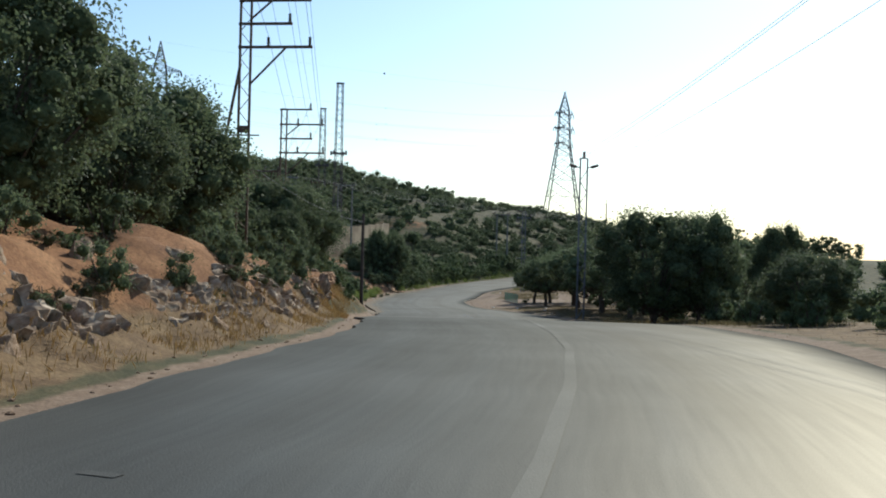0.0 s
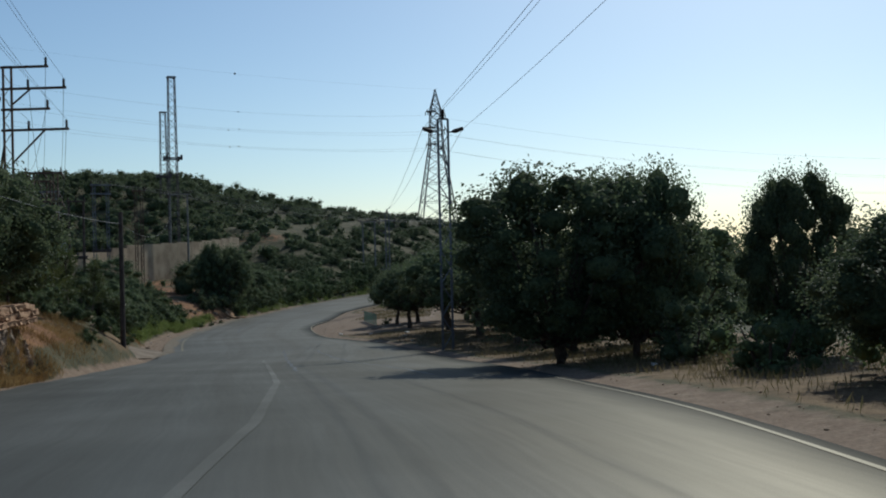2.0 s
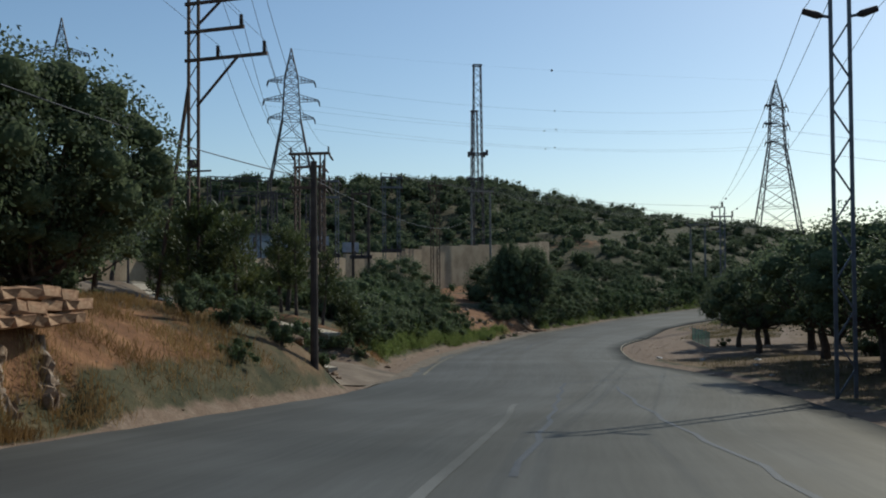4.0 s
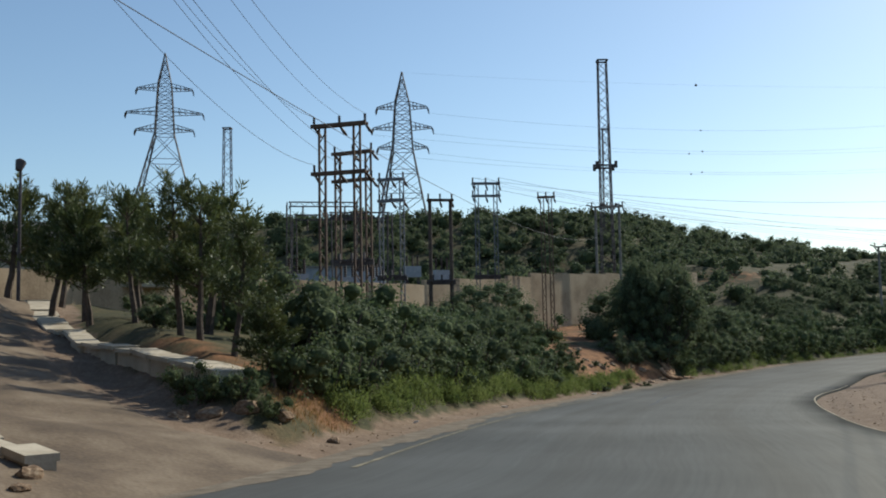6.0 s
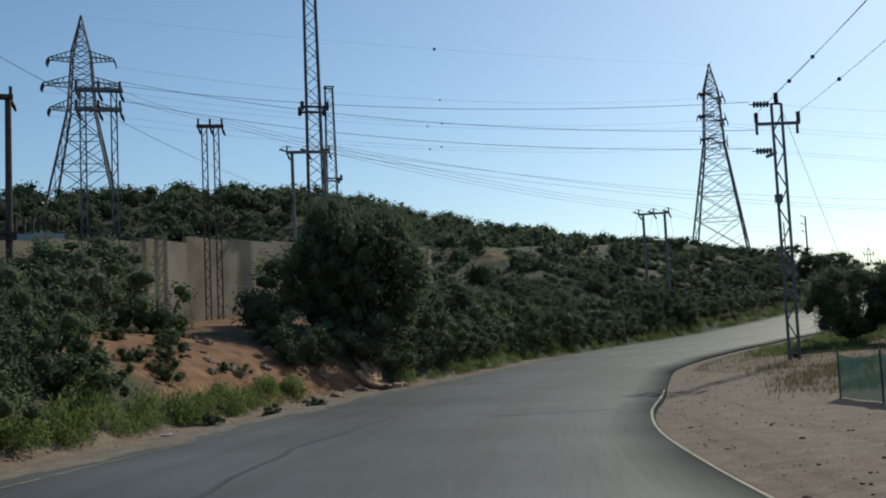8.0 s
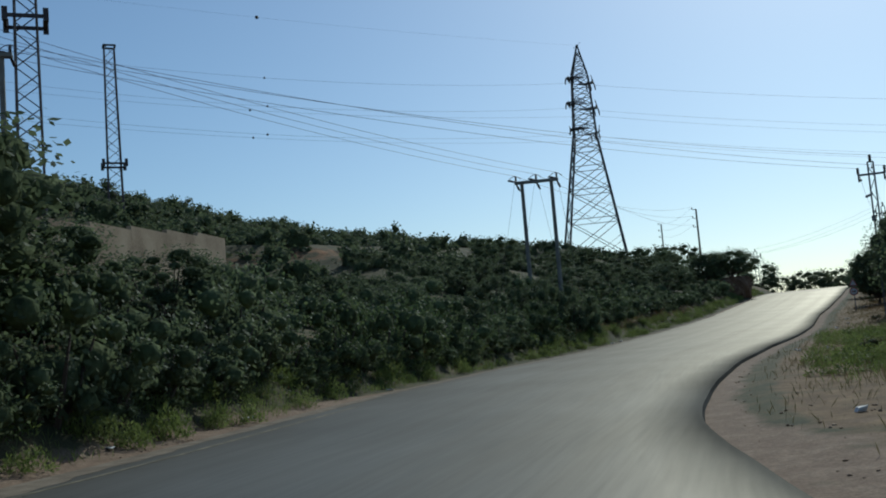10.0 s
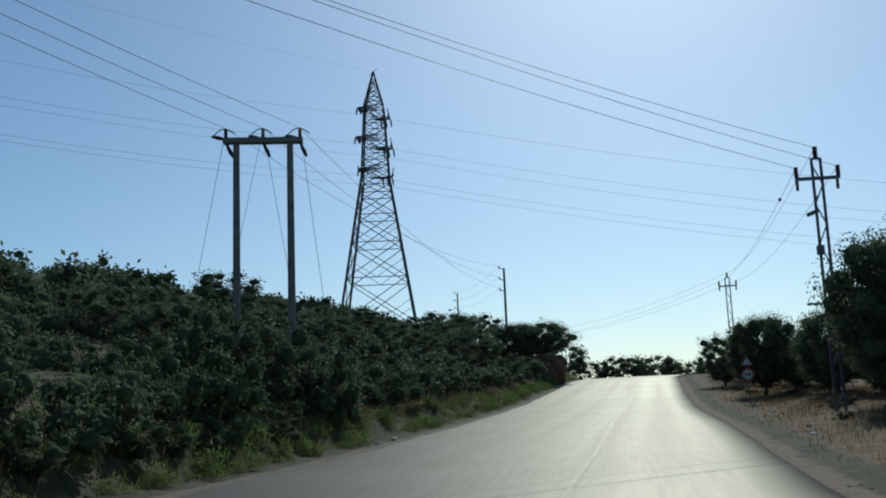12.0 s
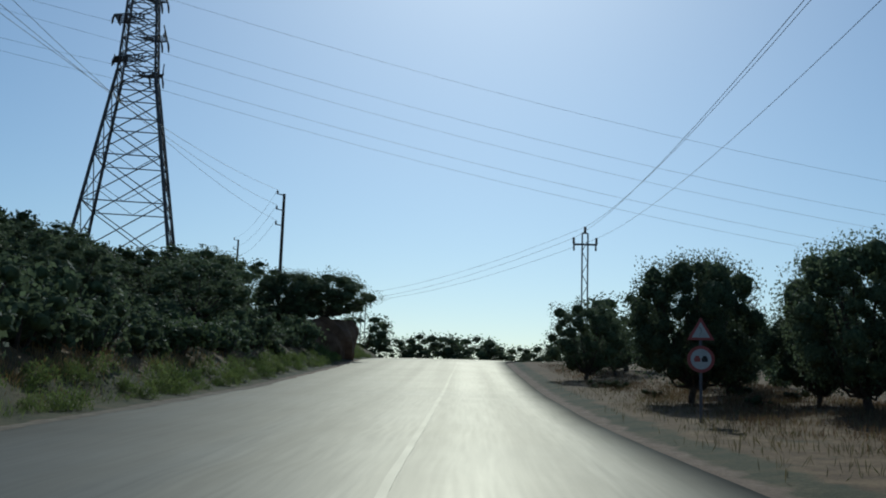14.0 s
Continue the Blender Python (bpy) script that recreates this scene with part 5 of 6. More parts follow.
put_tree(5, -9.9, 33.4, 6.2, 33, "tall dark evergreen tree above the rocky bank")
put_tree(5, -9.0, 57.6, 5.6, 12, "big dark evergreen tree above the stone ledge", 1.1)
# right: along the verge
for k, x, y, h, w in [(3, 13.2, 17.0, 3.2, 1.2), (2, 14.5, 24.0, 3.2, 1.2), (5, 13.4, 33.0, 2.7, 1.25), (4, 14.8, 40.2, 5.6, 0.6), (4, 10.7, 46.7, 7.4, 1.1), (5, 12.9, 46.4, 5.7, 0.7), (0, 15.4, 50.0, 4.4, 1.1),
                      (4, 13.6, 57.0, 6.0, 1.15), (6, 18.0, 60.0, 5.5, 1.2), (8, 13.4, 67.5, 5.2, 1.1), (8, 12.6, 75.0, 5.4, 1.1), (8, 11.6, 82.0, 5.0, 1.0), (6, 17.5, 72.0, 5.4, 1.2), (7, 16.5, 80.0, 5.6, 1.2),
                      (8, 9.7, 90.5, 4.4, 0.95), (8, 9.3, 98.4, 4.2, 0.9), (8, 11.3, 102.0, 4.5, 1.0), (8, 12.8, 94.0, 5.2, 1.1), (6, 17.0, 92.0, 5.6, 1.2), (7, 15.6, 103.0, 5.2, 1.2), (6, 19.5, 84.0, 6.0, 1.3), (7, 22.0, 108.0, 5.5, 1.3),
                      (4, 15.2, 139.5, 5.2, 1.05), (5, 18.2, 138.5, 4.4, 1.0), (0, 23.5, 143.0, 5.8, 1.2), (1, 27.5, 152.0, 5.4, 1.2), (5, 36.5, 176.5, 6.4, 0.9), (5, 34.6, 177.6, 5.6, 0.95),
                      (5, 39.8, 196.8, 4.8, 0.85), (4, 43.6, 199.6, 4.2, 0.95), (5, 39.6, 189.8, 4.5, 0.9), (4, 42.6, 189.2, 4.9, 0.95), (5, 41.6, 193.4, 3.2, 0.9), (0, 46.9, 213.8, 4.2, 0.9), (1, 50.8, 217.0, 3.6, 0.95), (7, 55.0, 222.0, 4.2, 1.1), (6, 47.4, 204.0, 3.4, 1.0), (4, 38.4, 184.4, 3.5, 0.95)]:
    put_tree(k, x, y, h, x * 53 + y * 17, "dark evergreen tree on the dry grass verge", w)
put_tree(5, 32.3, 174.9, 6.6, 1027, "tall dark evergreen tree beside the laced pole", 0.88)
# the big bush beside the wall, two joined crowns down to the ground
put_tree(4, -9.0, 131.2, 8.2, 40, "big dark bushy tree reaching down to the road bank", 0.45)
put_tree(5, -7.0, 132.0, 6.6, 140, "big dark bushy tree reaching down to the road bank", 0.52)
put_tree(3, -9.0, 130.6, 3.8, 250, "dark bushy tree beside the bare soil", 0.6)
put_tree(3, -7.0, 130.6, 4.4, 20, "dark bushy tree beside the bare soil", 0.68)
for k, (x, y, h) in enumerate([(-19.6, 128.5, 4.3), (-23.0, 133.5, 3.2), (-22.6, 121.0, 2.6), (-9.5, 135.0, 3.4), (-7.5, 139.0, 3.0), (-5.2, 143.5, 2.8)]):
    put_tree(k % 4, x, y, h, k * 77, "low dark bushy tree in the scrub", 1.35)
# left slope up to the crest
for k, (y, d, h, w) in enumerate([(160, 12, 4.0, 1.2), (166, 8, 3.6, 1.2), (170, 14, 4.2, 1.2), (176, 7, 3.8, 1.2), (180, 12, 4.2, 1.3), (186, 8, 4.0, 1.3), (190, 15, 4.6, 1.2), (196, 9, 4.4, 1.3), (203, 13, 4.8, 1.3), (208, 7, 4.4, 1.2), (215, 11, 4.0, 1.4), (221, 6.5, 3.5, 1.4), (227, 11, 3.4, 1.7), (232, 9, 4.9, 1.3), (240, 13, 4.1, 1.5), (252, 12, 4.2, 1.4), (220, 18, 3.4, 1.5), (232, 20, 2.2, 2.2), (245, 17, 2.6, 2.0), (206, 20, 4.5, 1.3)]):
    x, yy = side_point(y, d)
    put_tree(6 + k % 2 if d > 9 else k % 4, x, yy, h * (0.46 if y < 182 else 0.5 if y < 205 else 0.68 if y < 222 else 0.95), k * 91, "dark evergreen tree on the slope beside the road", w)
# beyond the crest
for k in range(20):
    x, yy = 57 + k * 2.5 + rnd.uniform(-1, 1), 279 - k * 1.2 + rnd.uniform(-3, 3)
    put_tree(6 + k % 2, x, yy, rnd.uniform(3.7, 4.7) * (1.2 if k % 7 == 3 else 1), k * 41, "distant dark tree beyond the crest of the road", 1.35)

M_MOUND = material("red_earth", [(0.085, 0.048, 0.03), (0.14, 0.08, 0.048), (0.20, 0.125, 0.078)], 1.3, 0.95, 0.8, 12.0)


def earth_mound(x, y, rx, ry, h):
    """A steep bank of bare red earth, cut off on the road's side."""
    bm = bmesh.new()
    bmesh.ops.create_icosphere(bm, subdivisions=4, radius=1.0)
    for v in bm.verts:
        p = v.co
        k = 1 + 0.09 * math.sin(p.x * 5 + 1) * math.sin(p.y * 6 + p.z * 4) + 0.05 * math.sin(p.x * 13 + p.z * 11)
        v.co = Vector((p.x * rx * k, p.y * ry * k, min(p.z * 1.5, 0.92 + 0.06 * p.x) * h * k))
    me = bpy.data.meshes.new("earth_mound")
    bm.to_mesh(me)
    bm.free()
    me.materials.append(M_MOUND)
    ob = new("earth_mound", me)
    ob.matrix_basis = pose(x, y, gz(x, y) - 0.1, 0, 0, 30)
    tagged(ob, "steep bank of bare red earth beside the road", "earth bank")


earth_mound(41.9, 242.2, 3.2, 2.8, 1.7)
put_tree(8, 42.9, 242.6, 4.3, 200, "dark tree leaning over the red earth bank", 1.35).matrix_basis.translation.z += 1.0
put_tree(5, 39.4, 241.6, 4.4, 75, "dark evergreen tree behind the red earth bank", 1.2)


# ---- pines by the lane ----
def pine(seed, height, radius, trunk_h, lean):
    """A young pine: bare leaning trunk, crown of upswept feathery plumes."""
    rng = np.random.default_rng(seed)
    t = empty("pine_tree", pose(0, 0, 0), "young pine with a bare leaning trunk and feathery crown", "pine tree", "pines along the lane")
    bm = bmesh.new()
    top = Vector((lean, 0.1, height))
    tube(bm, [(0, 0, -0.2), (lean * 0.2, 0, trunk_h * 0.5), (lean * 0.45, 0.05, trunk_h), top], [0.12, 0.1, 0.085, 0.02], 7)
    pts, outs = [], []
    for k in range(46):
        f = rng.random() ** 1.1
        z0 = trunk_h * 1.05 + (height * 0.97 - trunk_h * 1.05) * f
        a = rng.uniform(0, 2 * math.pi)
        ln = radius * (1.05 - 0.68 * f) * rng.uniform(0.6, 1.2)
        base = Vector((lean * (0.35 + 0.65 * z0 / height), 0.05, z0))
        tip = base + Vector((math.cos(a) * ln, math.sin(a) * ln, ln * (0.3 + 1.1 * f)))
        if k % 3 == 0:
            tube(bm, [base, base.lerp(tip, 0.6)], [0.03, 0.012], 4)
        nn = int(50 + 70 * (1 - f))
        for q in range(nn):
            u = 0.25 + 0.75 * rng.random()
            p = np.array(base.lerp(tip, u)) + rng.normal(size=3) * 0.105 * (1.25 - u)
            p[2] += 0.25 * u * u * ln
            pts.append(p)
            d = np.array(tip - base)
            outs.append(d / np.linalg.norm(d) * 1.3 + (0, 0, 0.7))
    part("trunk", bm, M_BARK, t)
    v, f = leaf_quads(np.array(pts), np.array(outs), 0.23, 0.042, rng, 0.4)
    c = new("crown", leaf_mesh("crown", (v, f.tolist()), M_LEAF_PINE))
    c.parent = t
    return t


PINES = [(pine(201, 4.2, 1.15, 1.25, 0.5), 4.2), (pine(202, 4.6, 1.2, 1.35, -0.4), 4.6), (pine(203, 3.4, 1.05, 0.95, 0.3), 3.4)]
pine_used = set()
for k, (x, y, h) in enumerate([(-22.3, 88.0, 4.3), (-12.8, 82.2, 3.8), (-19.4, 86.6, 3.7), (-20.7, 87.9, 4.0), (-16.3, 84.9, 4.5), (-17.7, 86.8, 3.4), (-19.9, 90.1, 3.9), (-11.8, 81.6, 4.3), (-13.2, 84.0, 3.5), (-8.3, 79.2, 1.9), (-10.2, 80.6, 3.8), (-26.6, 90.4, 4.0), (-24.5, 91.0, 4.2), (-16.8, 72.5, 5.9), (-19.5, 74.8, 4.8), (-22.5, 78.2, 4.6), (-10.2, 71.3, 5.6), (-11.4, 71.9, 4.7), (-13.4, 72.6, 4.3)]):
    src, h0 = PINES[k % 3]
    s = h / h0
    m = pose(x, y, gz(x, y) - 0.05, 0, 0, k * 97) @ Matrix.Diagonal((s * (1.45 if h < 2.5 else 1.05), s * (1.45 if h < 2.5 else 1.05), s, 1))
    if k % 3 in pine_used:
        copy_thing(src, m)
    else:
        pine_used.add(k % 3)
        src.matrix_basis = m


# ---- woods on the hill, too many to count ----
def woods(name, places, label, seed, leaf=0.55, thick=1.0):
    rng = np.random.default_rng(seed)
    chunks = []
    for x, y, z, r in places:
        lobes = [(x, y, z + r * 0.55, r * 0.8)]
        for k in range(4):
            a = rng.uniform(0, 6.28)
            lobes.append((x + math.cos(a) * r * 0.6, y + math.sin(a) * r * 0.6, z + r * rng.uniform(0.3, 1.15), r * rng.uniform(0.32, 0.5)))
        va, fa = lobes_cloud(lobes[:1], 2.6 * thick, leaf, leaf * 0.6, rng, 0.76, 0.2, True, 0.34, 1)
        vb, fb = lobes_cloud(lobes[1:], 3.4 * thick, leaf, leaf * 0.6, rng, 0.8, 0.2, False, 0.25, 1, 0.5)
        v, f = np.concatenate([va, vb]), fa + [[i + len(va) for i in q] for q in fb]
        tri = np.array([q for q in f if len(q) == 3])
        quad = np.array([q for q in f if len(q) == 4])
        chunks.append((v, tri, quad))
    vs, faces, n = [], [], 0
    for v, tri, quad in chunks:
        vs.append(v)
        faces += (tri + n).tolist() + (quad + n).tolist()
        n += len(v)
    ob = new(name, leaf_mesh(name, (np.concatenate(vs), faces), M_LEAF_TREE))
    return tagged(ob, label, "woodland", kind="stuff")


rngw = np.random.default_rng(77)
hill, farther = [], []
for gi in range(41):
    for gj in range(33):
        x, y = -150 + 5.2 * gi + rngw.uniform(-2.6, 2.6), 146 + 5.0 * gj + rngw.uniform(-2.5, 2.5)
        _, dl, dr = road_frame(np.array([x]), np.array([y]))
        if dl[0] < 20 or (y < (167 if x < -44 else 155) and -66 < x < -13) or rngw.random() < 0.02:
            continue
        if 135 < y < 183 and x > np.interp(y, WY, WX) - 11:
            continue
        if math.hypot(x + 66.7, y - 225.4) < 5 or math.hypot(x + 116, y - 222) < 6:
            continue
        low = y > 186 and x > -16
        crest = 1.25 if y > 236 and -26 < x < 0 else 1.0
        hill.append((x, y, gz(x, y) - (0.8 if low and crest == 1.0 else 0.35 if y > 195 else 0), crest * rngw.uniform(1.7, 2.8) * (0.72 if low else 0.75 if y < 190 and x > -50 else 1.0)))
for gi in range(17):
    for gj in range(21):
        x, y = -66 + 3.6 * gi + rngw.uniform(-1.6, 1.6), 156 + 3.6 * gj + rngw.uniform(-1.6, 1.6)
        _, dl, dr = road_frame(np.array([x]), np.array([y]))
        if dl[0] < 20 or (y < 183 and x > np.interp(y, WY, WX) - 11) or (y < 167 and x < -44):
            continue
        hill.append((x, y, gz(x, y) - (0.6 if y > 186 and x > -16 else 0), rngw.uniform(0.9, 1.7) * (0.75 if y > 186 and x > -16 else 1)))
woods("slope_scrub", SLOPE_SCRUB, "dark green scrub covering the slope beside the road", 4, 0.2, 6.5)
woods("slope_scrub", SLOPE_NEAR, "dark green leafy scrub above the road bank", 14, 0.14, 10.5)
woods("hill_woods", hill, "dark green woodland covering the hill behind the poles", 5, 0.42, 1.15)
for k in range(130):
    x = rngw.uniform(-150, -30)
    y = rngw.uniform(20, 130)
    _, dl, dr = road_frame(np.array([x]), np.array([y]))
    if dl[0] < 22 or (y > 84 and x > -60):
        continue
    farther.append((x, y, gz(x, y), rngw.uniform(1.5, 2.6)))
woods("left_woods", farther, "dark green woodland on the rising ground", 6)
right = []
for k in range(150):
    y = rngw.uniform(0, 250)
    x, yy = side_point(y, -rngw.uniform(20, 60))
    right.append((x, yy, gz(x, yy), rngw.uniform(1.3, 2.3)))
woods("right_woods", right, "dark green low woodland behind the roadside trees", 8)


# ---- the lane and its kerb walls ----
lv, n_l = [], 9
lane_pts = []
for (ax, ay), (bx, by) in zip(LANE[:-1], LANE[1:]):
    for k in range(8):
        lane_pts.append((ax + (bx - ax) * k / 8, ay + (by - ay) * k / 8))
lane_pts.append(LANE[-1])
for i, (x, y) in enumerate(lane_pts):
    a, b = lane_pts[max(0, i - 1)], lane_pts[min(len(lane_pts) - 1, i + 1)]
    dx, dy = b[0] - a[0], b[1] - a[1]
    q = math.hypot(dx, dy)
    half_w = 2.6 + 2.2 * max(0.0, 1 - i / 8)
    for k in range(n_l):
        t = (k / (n_l - 1) * 2 - 1) * half_w
        px, py = x - dy / q * t, y + dx / q * t
        lv.append((px, py, gz(px, py) + 0.04 - 0.08 * (k in (0, n_l - 1))))
M_LANE = material("lane_concrete", [(0.085, 0.06, 0.04), (0.14, 0.10, 0.066), (0.21, 0.16, 0.11)], 0.8, 0.9, 0.5, 14)
lane = mesh_object("lane", np.array(lv), grid_faces(len(lane_pts), n_l), M_LANE, shade=True)
tagged(lane, "dusty concrete side lane climbing between kerb walls", "lane", kind="structure")


def kerb_wall(pts, high, thick, label, name, back=0.0):
    w = empty(name, pose(0, 0, 0), label, "kerb wall")
    tagged(w, kind="structure")
    r2 = random.Random(len(pts) * 13 + int(high * 100))
    for (ax, ay), (bx, by) in zip(pts[:-1], pts[1:]):
        ln = math.hypot(bx - ax, by - ay)
        n = max(1, int(ln / 0.95))
        ux, uy = (bx - ax) / ln, (by - ay) / ln
        for k in range(n):
            bm = bmesh.new()
            s0, s1 = ln * k / n + 0.02, ln * (k + 1) / n - 0.02
            p0 = Vector((ax + ux * s0, ay + uy * s0, gz(ax + ux * s0, ay + uy * s0)))
            p1 = Vector((ax + ux * s1, ay + uy * s1, gz(ax + ux * s1, ay + uy * s1)))
            j = Vector((-uy, ux, 0)) * r2.uniform(-0.09, 0.09)
            hh = high + r2.uniform(-0.05, 0.04)
            if back:
                for p in (p0, p1):
                    p.z = gz(p.x - uy * back, p.y + ux * back) - high + 0.1
            for z0, z1, wd in ((-0.9, hh - 0.1, thick * 0.8), (hh - 0.1, hh, thick)):
                vs = []
                for p in (p0, p1):
                    for sgn in (-1, 1):
                        for z in (z0, z1):
                            vs.append(bm.verts.new(p + j + Vector((-uy, ux, 0)) * sgn * wd / 2 + Vector((0, 0, z))))
                for q in ((0, 1, 5, 4), (2, 6, 7, 3), (1, 3, 7, 5), (0, 2, 3, 1), (4, 5, 7, 6), (0, 4, 6, 2)):
                    bm.faces.new([vs[i] for i in q])
            part("kerb_stone", bm, M_CURB, w)


kerb_wall([(-9.0, 78.7), (-11.7, 80.05), (-14.7, 82.0), (-18.5, 84.8), (-22.4, 87.9), (-27.4, 92.4)], 0.14, 0.85, "low pale stone kerb wall along the lane", "kerb_wall_1")
kerb_wall([(-6.2, 70.0), (-9.6, 71.9), (-14.2, 74.6), (-20.0, 78.7)], 0.2, 0.42, "low pale stone kerb wall along the lane", "kerb_wall_2")


# ---- the house behind the pines ----
def house():
    h = empty("house", pose(-31.0, 96.5, gz(-31, 96.5) - 0.2, 0, 0, 38), "beige flat-roofed house half hidden by pines", "house")
    bm = bmesh.new()
    def box(bm, x0, y0, z0, x1, y1, z1):
        vs = [bm.verts.new((x, y, z)) for z in (z0, z1) for x, y in ((x0, y0), (x1, y0), (x1, y1), (x0, y1))]
        for f in ((0, 3, 2, 1), (4, 5, 6, 7), (0, 1, 5, 4), (1, 2, 6, 5), (2, 3, 7, 6), (3, 0, 4, 7)):
            bm.faces.new([vs[i] for i in f])
    box(bm, -6, 0, 0, 6, 6, 2.8)
    part("wall", bm, M_CURB, h)
    bm = bmesh.new()
    box(bm, -6.3, -0.3, 2.8, 6.3, 6.3, 3.0)
    part("roof", bm, M_CURB, h)
    for x in (-3.5, 0.5, 3.8):
        bm = bmesh.new()
        box(bm, x - 0.5, -0.05, 1.2, x + 0.5, 0.05, 2.3)
        w = part("window", bm, M_BLACK, h, "dark window opening")
        bm = bmesh.new()
        box(bm, x - 0.6, -0.12, 1.08, x + 0.6, 0.0, 1.2)
        part("sill", bm, M_CURB, w)
    return box


box = house()


def lamp_post(x, y, top):
    b = gz(x, y)
    t = empty("lamp_post", pose(x, y, b), "slender dark lamp post with a floodlight beside the lane", "lamp post")
    bm = bmesh.new()
    tube(bm, [(0, 0, 0), (0, 0, top - b - 0.3)], [0.07, 0.05], 8)
    part("post", bm, M_STEEL, t)
    bm = bmesh.new()
    tube(bm, [(0, -0.1, top - b - 0.35), (0, 0.02, top - b), (0, 0.05, top - b + 0.05)], [0.12, 0.2, 0.12], 8)
    part("floodlight", bm, M_STEEL, t)


lamp_post(-24.7, 89.0, 3.9)


# ---- the substation behind the wall ----
def gantry(x, y, wide, top, turn):
    b = gz(x, y)
    h = top - b
    t = empty("substation_gantry", pose(x, y, b, 0, 0, turn), "grey steel lattice gantry in the substation", "gantry", "substation gear")
    for s in (-1, 1):
        bm = bmesh.new()
        for cx in (-0.3, 0.3):
            for cy in (-0.3, 0.3):
                bar(bm, (s * wide / 2 + cx, cy, 0), (s * wide / 2 + cx * 0.6, cy * 0.6, h), 0.09)
        z, k = 0.0, 1
        while z < h - 0.8:
            bar(bm, (s * wide / 2 - 0.28 * k, -0.28, z), (s * wide / 2 + 0.28 * k, -0.28, z + 0.8), 0.06)
            bar(bm, (s * wide / 2 - 0.28, 0.28 * k, z), (s * wide / 2 - 0.28, -0.28 * k, z + 0.8), 0.06)
            z, k = z + 0.8, -k
        part("column", bm, M_STEEL, t)
    bm = bmesh.new()
    for zz in (0, 0.5):
        for yy in (-0.25, 0.25):
            bar(bm, (-wide / 2, yy, h - zz), (wide / 2, yy, h - zz), 0.08)
    for k in range(int(wide / 0.6)):
        u = -wide / 2 + 0.6 * k
        bar(bm, (u, -0.25, h - 0.5 * (k % 2)), (u + 0.6, -0.25, h - 0.5 * ((k + 1) % 2)), 0.05)
    part("beam", bm, M_STEEL, t)
    for k in range(3):
        insulator(t, ((k - 1) * wide * 0.3, 0, h - 0.55), True, 1.1, 0.12)


gantry(-50.0, 162.0, 8.0, 12.6, 30)
gantry(-44.0, 151.0, 6.5, 9.6, 30)
gantry(-36.0, 142.0, 5.5, 8.4, 28)


def breaker(x, y, turn):
    t = empty("circuit_breaker", pose(x, y, gz(x, y), 0, 0, turn), "grey substation breaker on steel legs", "switchgear", "substation gear")
    bm = bmesh.new()
    for sx in (-0.6, 0.6):
        for sy in (-0.3, 0.3):
            bar(bm, (sx, sy, 0), (sx, sy, 1.9), 0.1)
    part("stand", bm, M_STEEL, t)
    bm = bmesh.new()
    box(bm, -0.8, -0.45, 1.9, 0.8, 0.45, 3.0)
    part("tank", bm, M_GREY, t)
    for k in range(3):
        insulator(t, ((k - 1) * 0.55, 0, 3.0), False, 1.2, 0.12)


for k, (x, y) in enumerate([(-31, 134), (-33, 139), (-30, 128), (-38, 147), (-35, 152), (-42, 158), (-32, 123), (-41, 139), (-28.5, 143)]):
    breaker(x, y, 25 + k * 3)


def control_room(x, y):
    t = empty("control_room", pose(x, y, gz(x, y) - 0.1, 0, 0, 28), "small grey substation building with a light door", "building")
    bm = bmesh.new()
    box(bm, -3.2, -2, 0, 3.2, 2, 3.0)
    part("wall", bm, M_GREY, t)
    bm = bmesh.new()
    box(bm, -3.4, -2.2, 3.0, 3.4, 2.2, 3.2)
    part("roof", bm, M_CONCRETE, t)
    bm = bmesh.new()
    box(bm, 1.0, -2.06, 0.0, 2.0, -1.98, 2.1)
    part("door", bm, M_WHITE, t, "pale door")


control_room(-46.6, 158.0)
# fence posts above the wall
for k in range(26):
    x, y = -29.3 - k * 1.1, 100.5 + k * 2.2
    bm = bmesh.new()
    bar(bm, (0, 0, -0.1), (0, 0, 1.5), 0.09)
    me = bpy.data.meshes.new("fence_post")
    bm.to_mesh(me)
    bm.free()
    me.materials.append(M_STEEL)
    ob = new("fence_post", me)
    ob.matrix_basis = pose(x, y, gz(x, y))
    tagged(ob, "thin steel fence post on the terrace", "fence post", "terrace fence posts")


# ---- rocks ----
def rock_mesh(seed, blocky):
    rng = np.random.default_rng(seed)
    bm = bmesh.new()
    bmesh.ops.create_icosphere(bm, subdivisions=3, radius=1.0)
    ph = rng.uniform(0, 6, 6)
    planes = rng.normal(size=(9, 3))
    planes /= np.linalg.norm(planes, axis=1)[:, None]
    lim = rng.uniform(0.55, 0.85, 9)
    for v in bm.verts:
        p = np.array(v.co)
        for n_, l_ in zip(planes, lim):
            e = p @ n_ - l_
            if e > 0:
                p = p - n_ * e * blocky
        p = p * (1 + 0.05 * math.sin(p[0] * 9 + ph[0]) + 0.05 * math.sin(p[1] * 8 + ph[1] + p[2] * 7) + 0.03 * math.sin(p[2] * 19 + ph[2]))
        v.co = p
    me = bpy.data.meshes.new("rock")
    bm.to_mesh(me)
    bm.free()
    me.materials.append(M_ROCK)
    return me


ROCKS = [rock_mesh(300 + k, 0.9) for k in range(5)]


